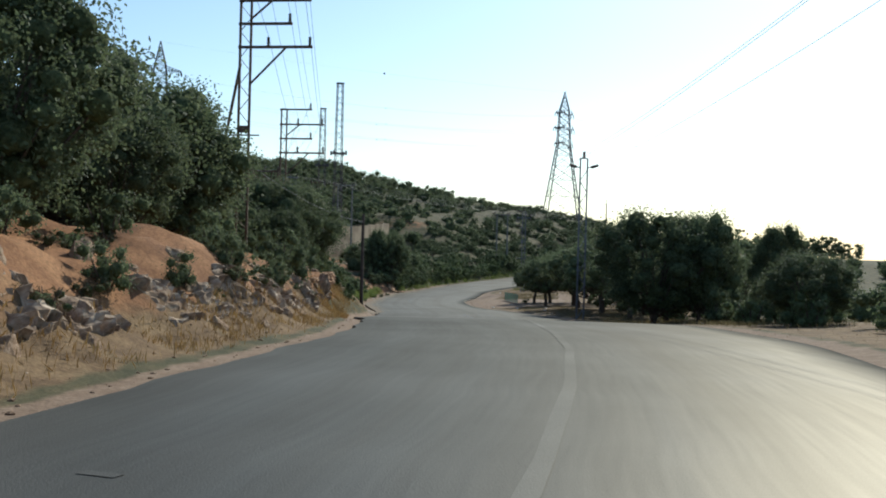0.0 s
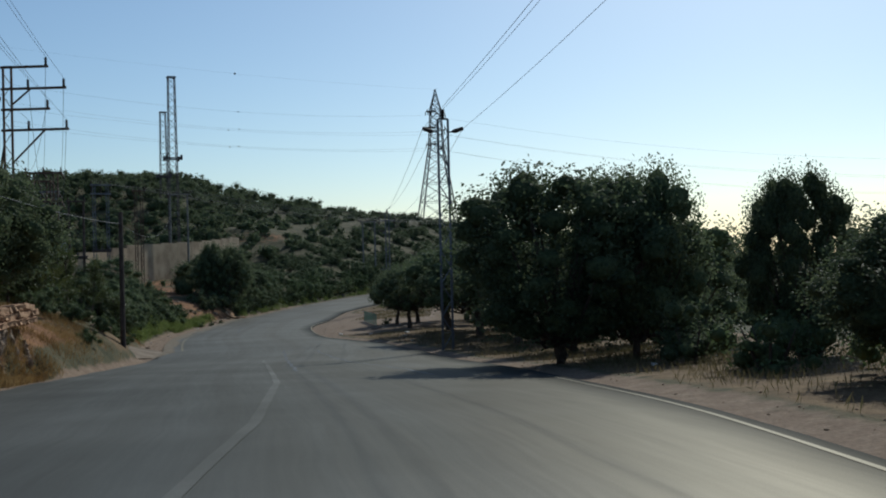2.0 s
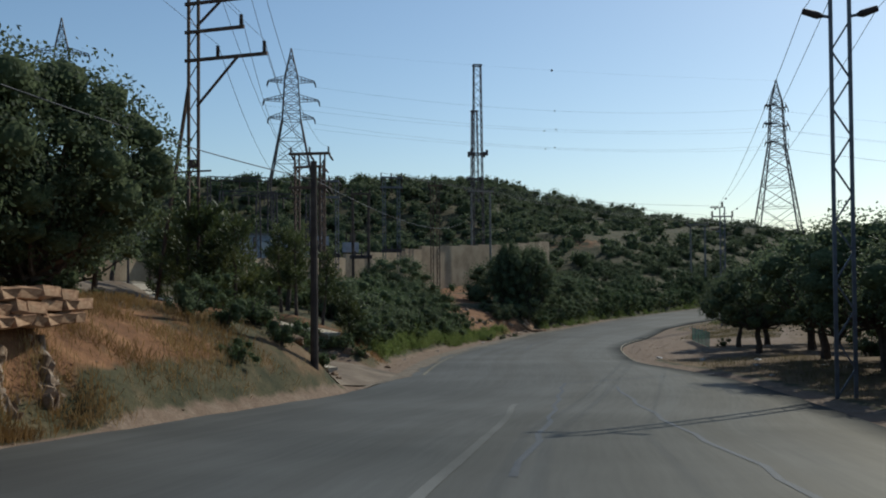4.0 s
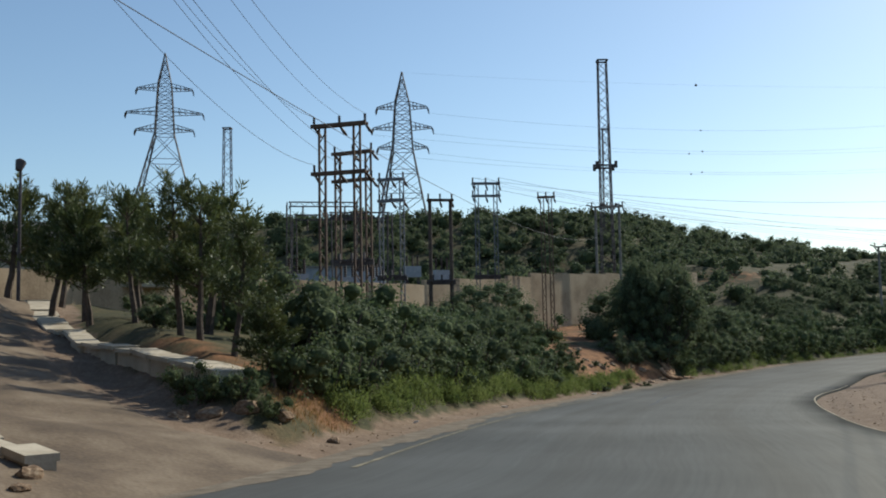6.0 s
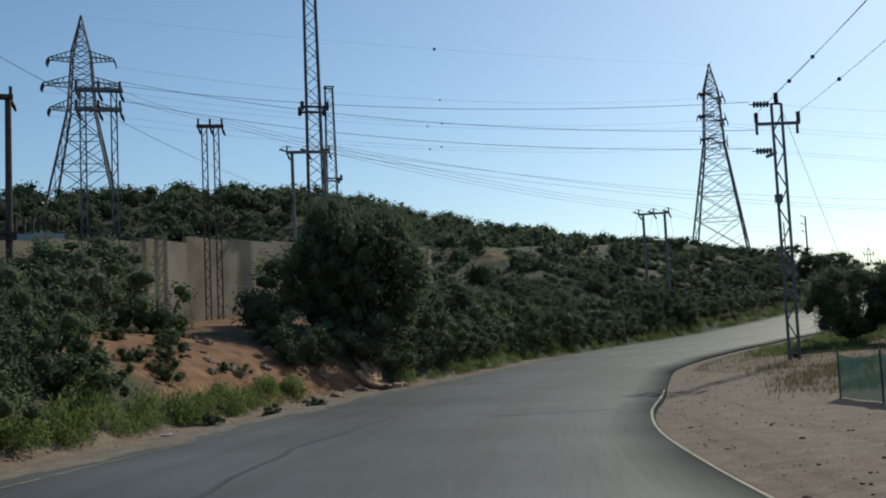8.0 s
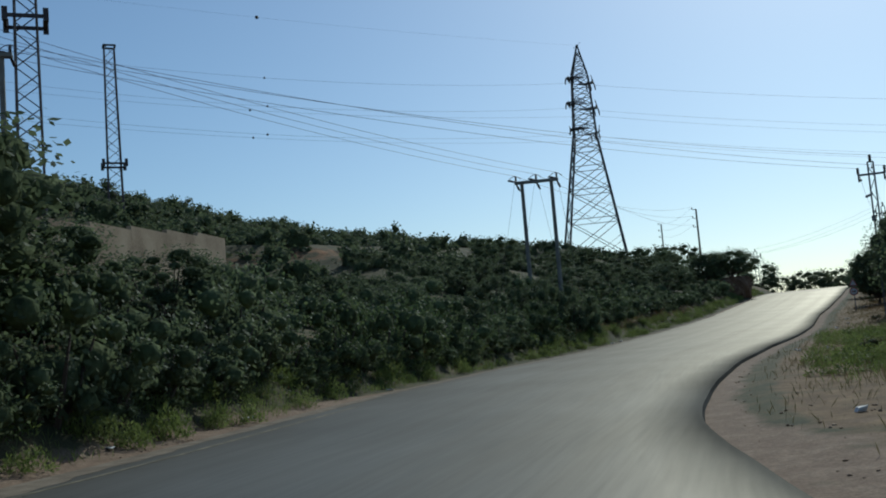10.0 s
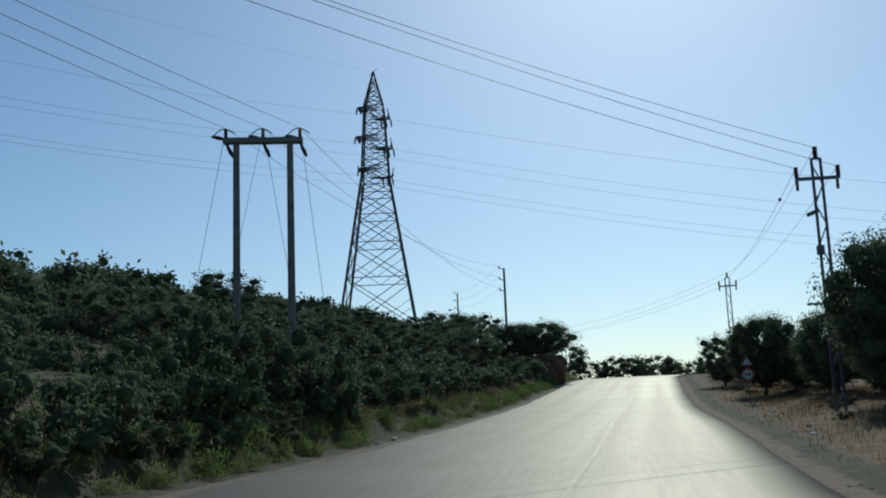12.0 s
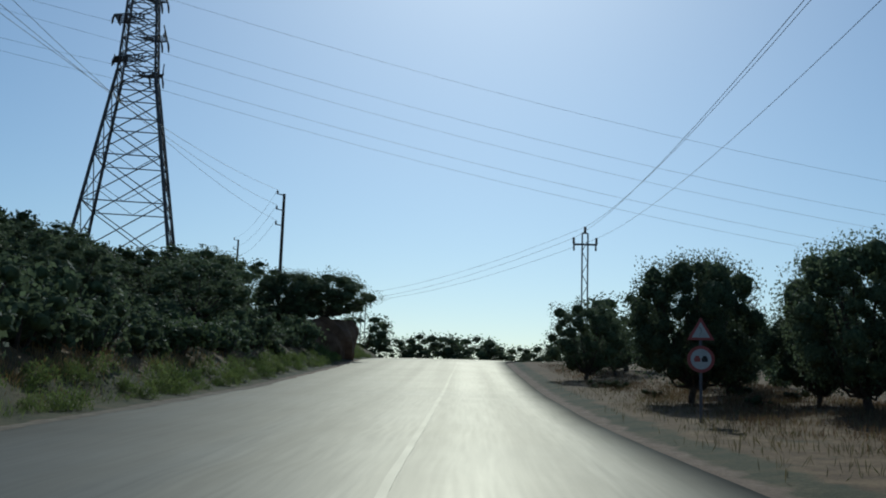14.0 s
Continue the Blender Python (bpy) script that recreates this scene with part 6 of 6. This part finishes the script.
def outcrop(y0, y1, d0, d1, bulge, cell, seed, label, steep=1.5, sunk=0.0):
    """A face of broken rock in the cut: blocks of unequal depth with cracks between."""
    rng = np.random.default_rng(seed)
    ny, nd = int((y1 - y0) / 0.085), int((d1 - d0) / 0.09 * steep)
    yy, dd = np.meshgrid(np.linspace(y0, y1, ny), np.linspace(d0, d1, nd), indexing="ij")
    yy = yy + rng.normal(size=yy.shape) * 0.015
    n = int((y1 - y0) * (d1 - d0) * steep / cell ** 2)
    sy, sd = rng.uniform(y0, y1, n), rng.uniform(d0, d1, n)
    deep, ty, td = rng.uniform(0, 1, n) ** 1.3, rng.normal(size=n) * 0.35, rng.normal(size=n) * 0.35
    wy = yy + 0.12 * np.sin(dd * 5 + yy * 2) + 0.05 * np.sin(dd * 13 - yy * 9)
    wd = dd + 0.08 / steep * np.sin(yy * 4 - dd * 3) + 0.05 * np.sin(yy * 15 + dd * 7)
    dist = np.sqrt((wy[..., None] - sy) ** 2 * 0.6 + ((wd[..., None] - sd) * steep) ** 2)
    order = np.argsort(dist, axis=2)[..., :2]
    near = np.take_along_axis(dist, order, 2)
    k = order[..., 0]
    crack = sm(0.0, 0.09, near[..., 1] - near[..., 0])
    lift = bulge * (deep[k] + ty[k] * (wy - sy[k]) + td[k] * (wd - sd[k])) * crack - 0.06 * (1 - crack)
    rim = sm(0, 0.35, yy - y0) * sm(0, 0.35, y1 - yy) * sm(0, 0.15, dd - d0) * sm(0, 0.3, d1 - dd)
    lift = (lift + 0.05 * np.sin(yy * 21 + dd * 17) * np.sin(dd * 29 - yy * 8) + rng.normal(size=yy.shape) * 0.012) * rim - 0.16 * (1 - rim)
    lift = lift - sunk * sm(-0.1, 0.5, np.sin(yy * 1.9 + dd * 2.3) * np.sin(dd * 5.1 - yy * 0.8 + 1.0) + 0.3 * np.sin(yy * 4.3))
    c, sl = np.interp(yy, YS, COS), np.interp(yy, YS, slope)
    px, py = np.interp(yy, YS, LEFT) - dd * c, yy + dd * c * sl
    pz = ground_z(px.ravel(), py.ravel()).reshape(px.shape)
    px, pz = px + lift * 0.75, pz + lift * 0.6
    py = py - lift * 0.25
    ob = mesh_object("rock_outcrop", np.stack([px, py, pz], 2).reshape(-1, 3), grid_faces(ny, nd)[:, ::-1], M_CRAG)
    tagged(ob, label, "rock", "rock outcrops")


outcrop(44.8, 54.3, 1.15, 2.1, 0.34, 0.4, 1, "broken grey rocks in the bank at the end of the cut", 2.4, 0.3)
M_LEDGE = material("orange_stone", [(0.2, 0.105, 0.058), (0.34, 0.195, 0.11), (0.46, 0.30, 0.18)], 2.4, 0.92, 0.8, 16.0, random_shade=0.22)


def stone_mesh(seed):
    """A rough squared stone, one unit long each way."""
    rng = np.random.default_rng(seed)
    bm = bmesh.new()
    bmesh.ops.create_cube(bm, size=1.0)
    bmesh.ops.bevel(bm, geom=bm.edges[:], offset=0.14, segments=1, affect="EDGES")
    for v in bm.verts:
        v.co += Vector(rng.normal(size=3) * 0.055)
    me = bpy.data.meshes.new("stone")
    bm.to_mesh(me)
    bm.free()
    me.materials.append(M_LEDGE)
    return me


def stone_ledge(y0, y1, top):
    """Three rough courses of stone along the top of the cut."""
    t = empty("stone_ledge", pose(0, 0, 0), "low ledge of orange weathered stone on top of the bank", "stone ledge")
    lr = random.Random(8)
    kinds = [stone_mesh(k) for k in range(4)]
    for course in range(3):
        y = y0 + 0.2 * lr.random()
        while y < y1:
            l, h = lr.uniform(0.3, 0.75), 0.24
            x = -5.95 - 0.03 * (y - 50) - 0.05 * (2 - course) * -1 + lr.uniform(-0.06, 0.06)
            ob = new("stone", kinds[lr.randrange(4)])
            ob.matrix_basis = pose(x - 0.2, y + l / 2, top - 0.12 - 0.225 * (2 - course) + lr.uniform(-0.03, 0.03), lr.uniform(-4, 4), lr.uniform(-5, 5), lr.uniform(-6, 6)) @ Matrix.Diagonal((0.55, l, h, 1))
            ob.parent = t
            y += l * 0.97


stone_ledge(44.5, 54.4, -1.18)
outcrop(38.5, 44.6, 1.3, 2.7, 0.24, 0.36, 2, "broken limestone outcrop in the roadside cut")
outcrop(30.0, 37.5, 1.4, 2.8, 0.22, 0.36, 3, "broken limestone outcrop in the roadside cut")
outcrop(20.5, 28.5, 1.5, 2.6, 0.2, 0.34, 4, "broken limestone outcrop in the roadside cut")
outcrop(12.5, 19.5, 1.5, 2.6, 0.2, 0.34, 5, "broken limestone outcrop in the roadside cut")
outcrop(3.5, 11.5, 1.6, 2.6, 0.2, 0.34, 6, "broken limestone outcrop in the roadside cut")
rr = random.Random(11)


def rock(x, y, sx, sy, sz, lift, label, group):
    ob = new("rock", ROCKS[rr.randrange(5)])
    ob.matrix_basis = pose(x, y, gz(x, y) + lift, rr.uniform(-15, 15), rr.uniform(-15, 15), rr.uniform(0, 360)) @ Matrix.Diagonal((sx, sy, sz, 1))
    tagged(ob, label, "rock", group)


for k in range(90):
    y = 2 + 50 * ((k // 6 * 0.618 + 0.05) % 1) + rr.uniform(-1.1, 1.1)
    d = 1.45 + 0.32 * (k % 6) + rr.uniform(-0.15, 0.15)
    x, yy = side_point(y, d)
    s = rr.uniform(0.1, 0.3)
    rock(x, yy, s, s * rr.uniform(0.7, 1.3), s * rr.uniform(0.7, 1.3), -0.42 * s, "weathered limestone block bedded in the roadside cut", "rocks in the bank")
for k in range(14):
    y = 45 + 8 * rr.random()
    x, yy = side_point(y, 1.15 + 1.5 * rr.random())
    s = rr.uniform(0.12, 0.26)
    rock(x, yy, s, s * 0.9, s * rr.uniform(0.7, 1.1), 0.0, "large dark-stained rock at the end of the cut", "rocks in the bank")
for x, y, s in [(-8.0, 77.6, 0.35), (-8.6, 77.2, 0.3), (-7.4, 78.0, 0.28), (-9.1, 76.9, 0.25), (-6.6, 78.6, 0.16), (-6.4, 67.0, 0.4), (-6.6, 65.8, 0.45), (-7.4, 66.9, 0.5), (-6.2, 68.0, 0.25), (-6.0, 69.7, 0.2), (-6.5, 70.3, 0.24), (-7.2, 70.7, 0.2), (-5.7, 69.2, 0.14), (-7.0, 69.6, 0.3)]:
    rock(x, y, s, s * 0.8, s * 0.6, 0.02, "pale boulder beside the lane's mouth", "boulders at the lane")
for x, y, s in [(-6.4, 122.6, 0.22), (-5.7, 124.2, 0.18), (-7.2, 123.2, 0.3), (-6.9, 125.6, 0.35), (-8.0, 124.4, 0.4), (-4.7, 126.4, 0.14)]:
    rock(x, y, s * 1.3, s * 0.8, s * 0.5, 0.0, "reddish rock and root clod below the big bush", "soil clods")


for k in range(46):
    x, y = -10.6 + rr.gauss(0, 1.9), 120.3 + rr.gauss(0, 2.6)
    s = rr.uniform(0.07, 0.24)
    rock(x, y, s * 1.2, s, s * 0.7, 0.0, "reddish clod of soil and stone on the bare slope", "soil clods")


M_SCAR = material("orange_subsoil", [(0.16, 0.085, 0.045), (0.36, 0.21, 0.115), (0.52, 0.35, 0.21)], 2.0, 0.95, 1.0, 11.0)


def soil_gully(pts, label):
    """A washed-out rib of bare subsoil and roots running down the bank."""
    g = random.Random(3)
    bm = bmesh.new()
    for j in range(5):
        line, rad = [], []
        for i in range(15):
            u = i / 14 * (len(pts) - 1)
            a, f = min(int(u), len(pts) - 2), u - min(int(u), len(pts) - 2)
            x = pts[a][0] + (pts[a + 1][0] - pts[a][0]) * f + 0.13 * (j - 2) + g.uniform(-0.07, 0.07)
            y = pts[a][1] + (pts[a + 1][1] - pts[a][1]) * f + 0.1 * (j - 2) + g.uniform(-0.07, 0.07)
            line.append((x, y, gz(x, y) + g.uniform(0.0, 0.14)))
            rad.append(g.uniform(0.07, 0.2) * (1 - 0.4 * i / 14))
        tube(bm, line, rad, 7)
    me = bpy.data.meshes.new("soil_gully")
    bm.to_mesh(me)
    bm.free()
    me.materials.append(M_SCAR)
    tagged(new("soil_gully", me), label, "bare soil")


soil_gully([(-5.2, 126.5), (-6.0, 126.6), (-6.9, 126.9), (-6.7, 127.9), (-7.3, 128.4)], "washed-out rib of bare orange soil and roots under the bush")
for x, y, s in [(-4.75, 126.9, 0.2), (-4.3, 127.6, 0.17), (-5.0, 126.2, 0.15), (-5.6, 125.6, 0.12), (-3.6, 129.2, 0.1)]:
    rock(x, y, s, s * 0.8, s * 0.8, 0.03, "brown stone lying on the dusty road edge", "stones on the shoulder")

# ---- roadside weeds ----
def weed_mesh(seed, mat, blades=420, length=0.13, width=0.035):
    """A rounded tussock: several small domes of upright narrow leaves."""
    rng = np.random.default_rng(seed)
    domes = [(0.0, 0.0, 0.42, 0.75)] + [(0.34 * math.cos(a), 0.34 * math.sin(a), 0.24 + 0.1 * rng.random(), 0.4 + 0.25 * rng.random()) for a in rng.uniform(0, 6.28, 4)]
    pts, outs = [], []
    for cx, cy, r, h in domes:
        d = rng.normal(size=(blades // 5, 3))
        d[:, 2] = np.abs(d[:, 2])
        d /= np.linalg.norm(d, axis=1)[:, None]
        q = d * (0.45 + 0.55 * rng.random((len(d), 1)) ** 0.5)
        pts.append(np.column_stack([cx + q[:, 0] * r, cy + q[:, 1] * r, q[:, 2] * h]))
        outs.append(d)
    v, f = leaf_quads(np.concatenate(pts), np.concatenate(outs) * 1.3, length, width, rng, 0.9)
    return leaf_mesh("weed_clump", (v, f.tolist()), mat)


WEEDS = [weed_mesh(400 + k, M_LEAF_WEED) for k in range(4)]
wk = random.Random(21)


WEED_DATA = []


def weed(x, y, s, h, label=""):
    me = WEEDS[wk.randrange(4)]
    co = np.empty(len(me.vertices) * 3, np.float32)
    me.vertices.foreach_get("co", co)
    co = co.reshape(-1, 3)
    a = wk.uniform(0, 2 * math.pi)
    c, n_ = math.cos(a) * s, math.sin(a) * s
    WEED_DATA.append(np.stack([co[:, 0] * c - co[:, 1] * n_ + x, co[:, 0] * n_ + co[:, 1] * c + y, co[:, 2] * h + gz(x, y) - 0.02], 1))


for k in range(130):
    y = 82.5 + 1.8 * int(22 * ((k * 0.618) % 1)) + wk.gauss(0, 0.38)
    x, yy = side_point(y, (1.55 if y < 100 else 1.25) + 0.55 * wk.random())
    if 123 < yy < 127 or lane_distance(np.array([x]), np.array([yy]))[0] < 4.6:
        continue
    s = wk.uniform(0.5, 0.95)
    weed(x, yy, s, s * wk.uniform(0.9, 1.6))
for k in range(240):
    y = 129.5 + 2.1 * int(60 * ((k * 0.618) % 1)) + wk.gauss(0, 0.42)
    x, yy = side_point(y, 0.95 + 1.15 * wk.random())
    s = wk.uniform(0.45, 0.9)
    weed(x, yy, s, s * wk.uniform(0.8, 1.4))
for k in range(130):
    y = 137 + 25 * ((k * 0.618) % 1)
    x, yy = side_point(y, -(2.0 + 5.0 * wk.random()))
    s = wk.uniform(0.5, 1.0)
    weed(x, yy, s, s * wk.uniform(0.5, 0.8), "green weed clump on the dry verge")
for k, (x, y, s) in enumerate([(-6.6, 67.6, 0.8), (-7.4, 66.4, 1.0), (-6.2, 65.2, 0.7), (-5.6, 67.2, 0.5), (-8.3, 68.2, 0.9), (-7.2, 63.6, 0.8), (-5.9, 61.6, 0.6), (-9.2, 66.5, 1.0), (-8.6, 70.0, 0.7)]):
    put(SHRUB_MESHES[k % 4], "shrub", x, y, s, s * 1.1, k * 50, "bushy green shrub beside the rocks", "shrub", "shrubs at the lane")
wv = np.concatenate(WEED_DATA)
tagged(mesh_object("roadside_weeds", wv, np.arange(len(wv)).reshape(-1, 4), M_LEAF_WEED), "bright green weeds along the road edge", "weeds", kind="stuff")
for me in WEEDS:
    bpy.data.meshes.remove(me)
# low dry brush
for k in range(34):
    x, yy = side_point(3 + 40 * ((k * 0.618) % 1), 1.9 + 3.2 * wk.random())
    s = wk.uniform(0.25, 0.6)
    put(DRY_SHRUBS[k % 2] if k % 3 else FAR_SHRUBS[3 + k % 3], "dry_bush", x, yy, s, s * 0.9, wk.uniform(0, 360), "low scrubby bush on the rocky bank", "dry bush", "dry bushes")
for k in range(60):
    y = 52 + 20 * wk.random() if k < 22 else 132 + 80 * wk.random()
    x, yy = side_point(y, (2.5 + 9 * wk.random()) if k < 42 else -(2.5 + 5 * wk.random()))
    if lane_distance(np.array([x]), np.array([yy]))[0] < 4:
        continue
    s = wk.uniform(0.4, 0.8)
    put(DRY_SHRUBS[k % 2], "dry_bush", x, yy, s, s * 0.8, wk.uniform(0, 360), "low brown dry bush on bare soil", "dry bush", "dry bushes")


# ---- dry grass, too much to count ----
def grass(name, zones, n, label, seed, high=0.3, mat=None):
    rng = np.random.default_rng(seed)
    pts = []
    for y0, y1, d0, d1, share in zones:
        m = int(n * share)
        ys = rng.uniform(y0, y1, m)
        ds = rng.uniform(abs(d0), abs(d1), m)
        thin = np.minimum(1, 6 * np.minimum((ys - y0) / (y1 - y0), (y1 - ys) / (y1 - y0))) * np.minimum(1, 4 * np.minimum((ds - abs(d0)) / (abs(d1) - abs(d0)), 0.1 + (abs(d1) - ds) / (abs(d1) - abs(d0))))
        keep = (rng.random(m) < thin + 0.08) & ((np.sin(ys * 2.1 + ds) + np.sin(ys * 0.7 - ds * 1.9) + rng.normal(size=m) * 0.7) > -0.4)
        for y, d in zip(ys[keep], ds[keep]):
            pts.append(side_point(y, d if d0 > 0 else -d))
    pts = np.array(pts)
    z = ground_z(pts[:, 0], pts[:, 1])
    p = np.column_stack([pts, z - 0.02])
    out = rng.normal(size=p.shape) * 0.35 + (0, 0, 1.4)
    v, f = leaf_quads(p, out * 2, high, 0.017, rng, 1.5)
    ob = mesh_object(name, v, f, mat or M_DRY)
    return tagged(ob, label, "grass", kind="stuff")


grass("dry_grass_left", [(0, 64, 0.7, 2.2, 0.45), (50, 66, 0.5, 7.0, 0.35), (43, 56, 0.5, 1.6, 0.25), (140, 220, 1.2, 4.5, 0.3), (78.2, 83.0, 1.2, 4.0, 0.08)], 38000, "dry golden grass along the foot of the bank", 31, 0.17)
grass("dry_grass_right", [(28, 86, -1.0, -7.0, 0.4), (126, 215, -0.7, -9.0, 0.5), (113, 130, -2.6, -10.0, 0.25)], 70000, "dry olive-brown grass on the verge", 32, 0.2, M_STRAW)

grass("dry_grass_bank", [(38, 55.5, 0.35, 1.7, 0.6), (54, 64, 0.5, 5.0, 0.4)], 26000, "golden dry grass on the bank below the stone ledge", 35, 0.26)

grass("green_verge", [(127, 216, 0.75, 2.5, 0.62), (134, 164, -1.9, -7.0, 0.38)], 34000, "low green grass between the roadside weeds", 36, 0.22, M_LEAF_WEED)

M_TUSSOCK = material("brown_tussock", [(0.10, 0.062, 0.034), (0.165, 0.105, 0.058), (0.23, 0.16, 0.09)], 0.6, 0.8, 0, 5.0, random_shade=0.3, through_light=0.35)
grass("dry_tussocks_right", [(183, 214, -2.6, -10.0, 0.6), (150, 183, -3.2, -9.0, 0.25), (214, 236, -2.0, -6.0, 0.15)], 44000, "reddish-brown dry tussock grass under the trees", 33, 0.2, M_TUSSOCK)
grass("dry_tussocks_left", [(168, 214, 1.8, 3.2, 0.7), (150, 168, 1.8, 2.6, 0.3)], 9000, "dry straw-coloured grass behind the roadside weeds", 34, 0.3)


# ---- loose stones ----
def loose_stones(name, zones, label, seed):
    """Pebbles and small stones lying on the dirt, too many to count."""
    rng = np.random.default_rng(seed)
    bm = bmesh.new()
    bmesh.ops.create_icosphere(bm, subdivisions=1, radius=1.0)
    base = np.array([v.co[:] for v in bm.verts])
    tri = np.array([[v.index for v in p.verts] for p in bm.faces])
    bm.free()
    vs, fs, n = [], [], 0
    for y0, y1, d0, d1, count in zones:
        for _ in range(count):
            x, y = side_point(rng.uniform(y0, y1), d0 + (d1 - d0) * rng.random() ** 1.4)
            r = 0.01 + 0.024 * rng.random() ** 3
            v = base * rng.uniform(0.7, 1.3, (len(base), 1)) * (r * rng.uniform(0.8, 1.6), r, r * 0.65)
            a = rng.uniform(0, 6.28)
            v = np.stack([v[:, 0] * math.cos(a) - v[:, 1] * math.sin(a) + x, v[:, 0] * math.sin(a) + v[:, 1] * math.cos(a) + y, v[:, 2] + gz(x, y) + r * 0.2], 1)
            vs.append(v)
            fs.append(tri + n)
            n += len(v)
    tagged(mesh_object(name, np.concatenate(vs), np.concatenate(fs), M_ROCK), label, "stones", kind="stuff")


loose_stones("loose_stones_right", [(86, 126, -0.3, -12, 1300), (20, 60, -0.4, -5, 500), (126, 180, -0.3, -4, 500)], "small loose stones on the dirt apron", 61)
loose_stones("loose_stones_left", [(66, 140, 0.2, 2.0, 900), (0, 64, 0.3, 2.0, 500)], "small loose stones along the gravel edge", 62)


# ---- road sign ----
def road_sign(x, y, z_disc, turn):
    b = gz(x, y)
    t = empty("road_sign", pose(x, y, b, 0, 0, turn), "post with a red-rimmed triangle above a round sign", "road sign")
    zc = z_disc - b
    bm = bmesh.new()
    tube(bm, [(0, 0.04, -0.1), (0, 0.04, zc + 0.85)], [0.035, 0.035], 8)
    part("post", bm, M_GALV, t)

    def disc(r, y0, y1, n=28):
        bm = bmesh.new()
        tube(bm, [(0, y0, zc), (0, y1, zc)], [r, r], n)
        return bm
    part("round_plate", disc(0.31, 0.0, -0.012), M_RED, t, "round plate with a red rim")
    part("round_face", disc(0.235, -0.013, -0.018), M_WHITE, t, "white face")
    for sx in (-0.085, 0.085):
        bm = bmesh.new()
        box(bm, sx - 0.07, -0.024, zc - 0.06, sx + 0.07, -0.02, zc + 0.03)
        box(bm, sx - 0.045, -0.024, zc + 0.03, sx + 0.045, -0.02, zc + 0.075)
        part("pictogram", bm, M_BLACK if sx > 0 else M_RED, t, "plain car-shaped block")

    def triangle(r, y0, y1):
        bm = bmesh.new()
        a = [bm.verts.new((r * math.sin(k * 2.0944), yy, zc + 0.62 + r * math.cos(k * 2.0944))) for yy in (y0, y1) for k in range(3)]
        for f in ((0, 1, 2), (5, 4, 3), (0, 3, 4, 1), (1, 4, 5, 2), (2, 5, 3, 0)):
            bm.faces.new([a[i] for i in f])
        return bm
    part("triangle_plate", triangle(0.36, 0.0, -0.012), M_RED, t, "triangle plate with a red rim")
    part("triangle_face", triangle(0.24, -0.013, -0.018), M_WHITE, t, "white face")
    bm = bmesh.new()
    bar(bm, (-0.04, -0.022, zc + 0.53), (0.02, -0.022, zc + 0.64), 0.04, 0.006)
    bar(bm, (0.02, -0.022, zc + 0.64), (-0.03, -0.022, zc + 0.76), 0.04, 0.006)
    part("bend_mark", bm, M_BLACK, t, "black bend mark")


road_sign(34.75, 190.2, -2.6, -33)


# ---- green net fence ----
def net_fence(a, b):
    t = empty("net_fence", pose(0, 0, 0), "low fence of green shade net on thin posts", "fence")
    n = 5
    for k in range(n):
        f0, f1 = k / n, (k + 1) / n
        p0 = Vector((a[0] + (b[0] - a[0]) * f0, a[1] + (b[1] - a[1]) * f0, 0))
        p1 = Vector((a[0] + (b[0] - a[0]) * f1, a[1] + (b[1] - a[1]) * f1, 0))
        p0.z, p1.z = gz(p0.x, p0.y), gz(p1.x, p1.y)
        bm = bmesh.new()
        bar(bm, p0 - Vector((0, 0, 0.1)), p0 + Vector((0, 0, 1.08)), 0.035)
        part("post", bm, M_GALV, t)
        bm = bmesh.new()
        m = 6
        q = []
        for i in range(m + 1):
            c = p0.lerp(p1, i / m)
            for z in (0.02, 0.5, 1.0 - 0.08 * math.sin(math.pi * i / m)):
                q.append(bm.verts.new(c + Vector((0.03 * math.sin(i * 1.7), 0, z))))
        for i in range(m):
            for z in range(2):
                bm.faces.new((q[3 * i + z], q[3 * i + 3 + z], q[3 * i + 4 + z], q[3 * i + 1 + z]))
        bmesh.ops.solidify(bm, geom=bm.faces[:], thickness=0.015)
        part("net", bm, M_NET, t)


net_fence((7.1, 111.8), (7.7, 98.5))

# ---- litter ----
lit = random.Random(5)
for k in range(34):
    if k < 12:
        x, y = side_point(30 + 60 * lit.random(), -(1.2 + 5 * lit.random()))
    elif k < 24:
        x, y = side_point(125 + 65 * lit.random(), -(0.8 + 5 * lit.random()))
    else:
        x, y = side_point(85 + 130 * lit.random(), 0.5 + 0.8 * lit.random())
    bm = bmesh.new()
    w, l = lit.uniform(0.06, 0.16), lit.uniform(0.1, 0.28)
    vs = [bm.verts.new((sx * w + lit.uniform(-0.03, 0.03), sy * l + lit.uniform(-0.04, 0.04), z + lit.uniform(0, 0.05))) for z in (0.0, 0.04) for sx, sy in ((-0.5, -0.5), (0.5, -0.5), (0.5, 0.5), (-0.5, 0.5))]
    for f in ((0, 3, 2, 1), (4, 5, 6, 7), (0, 1, 5, 4), (1, 2, 6, 5), (2, 3, 7, 6), (3, 0, 4, 7)):
        bm.faces.new([vs[i] for i in f])
    me = bpy.data.meshes.new("litter")
    bm.to_mesh(me)
    bm.free()
    me.materials.append(M_LITTER)
    ob = new("litter", me)
    ob.matrix_basis = pose(x, y, gz(x, y), 0, 0, lit.uniform(0, 360))
    tagged(ob, "pale scrap of litter on the verge", "litter", "scraps of litter")
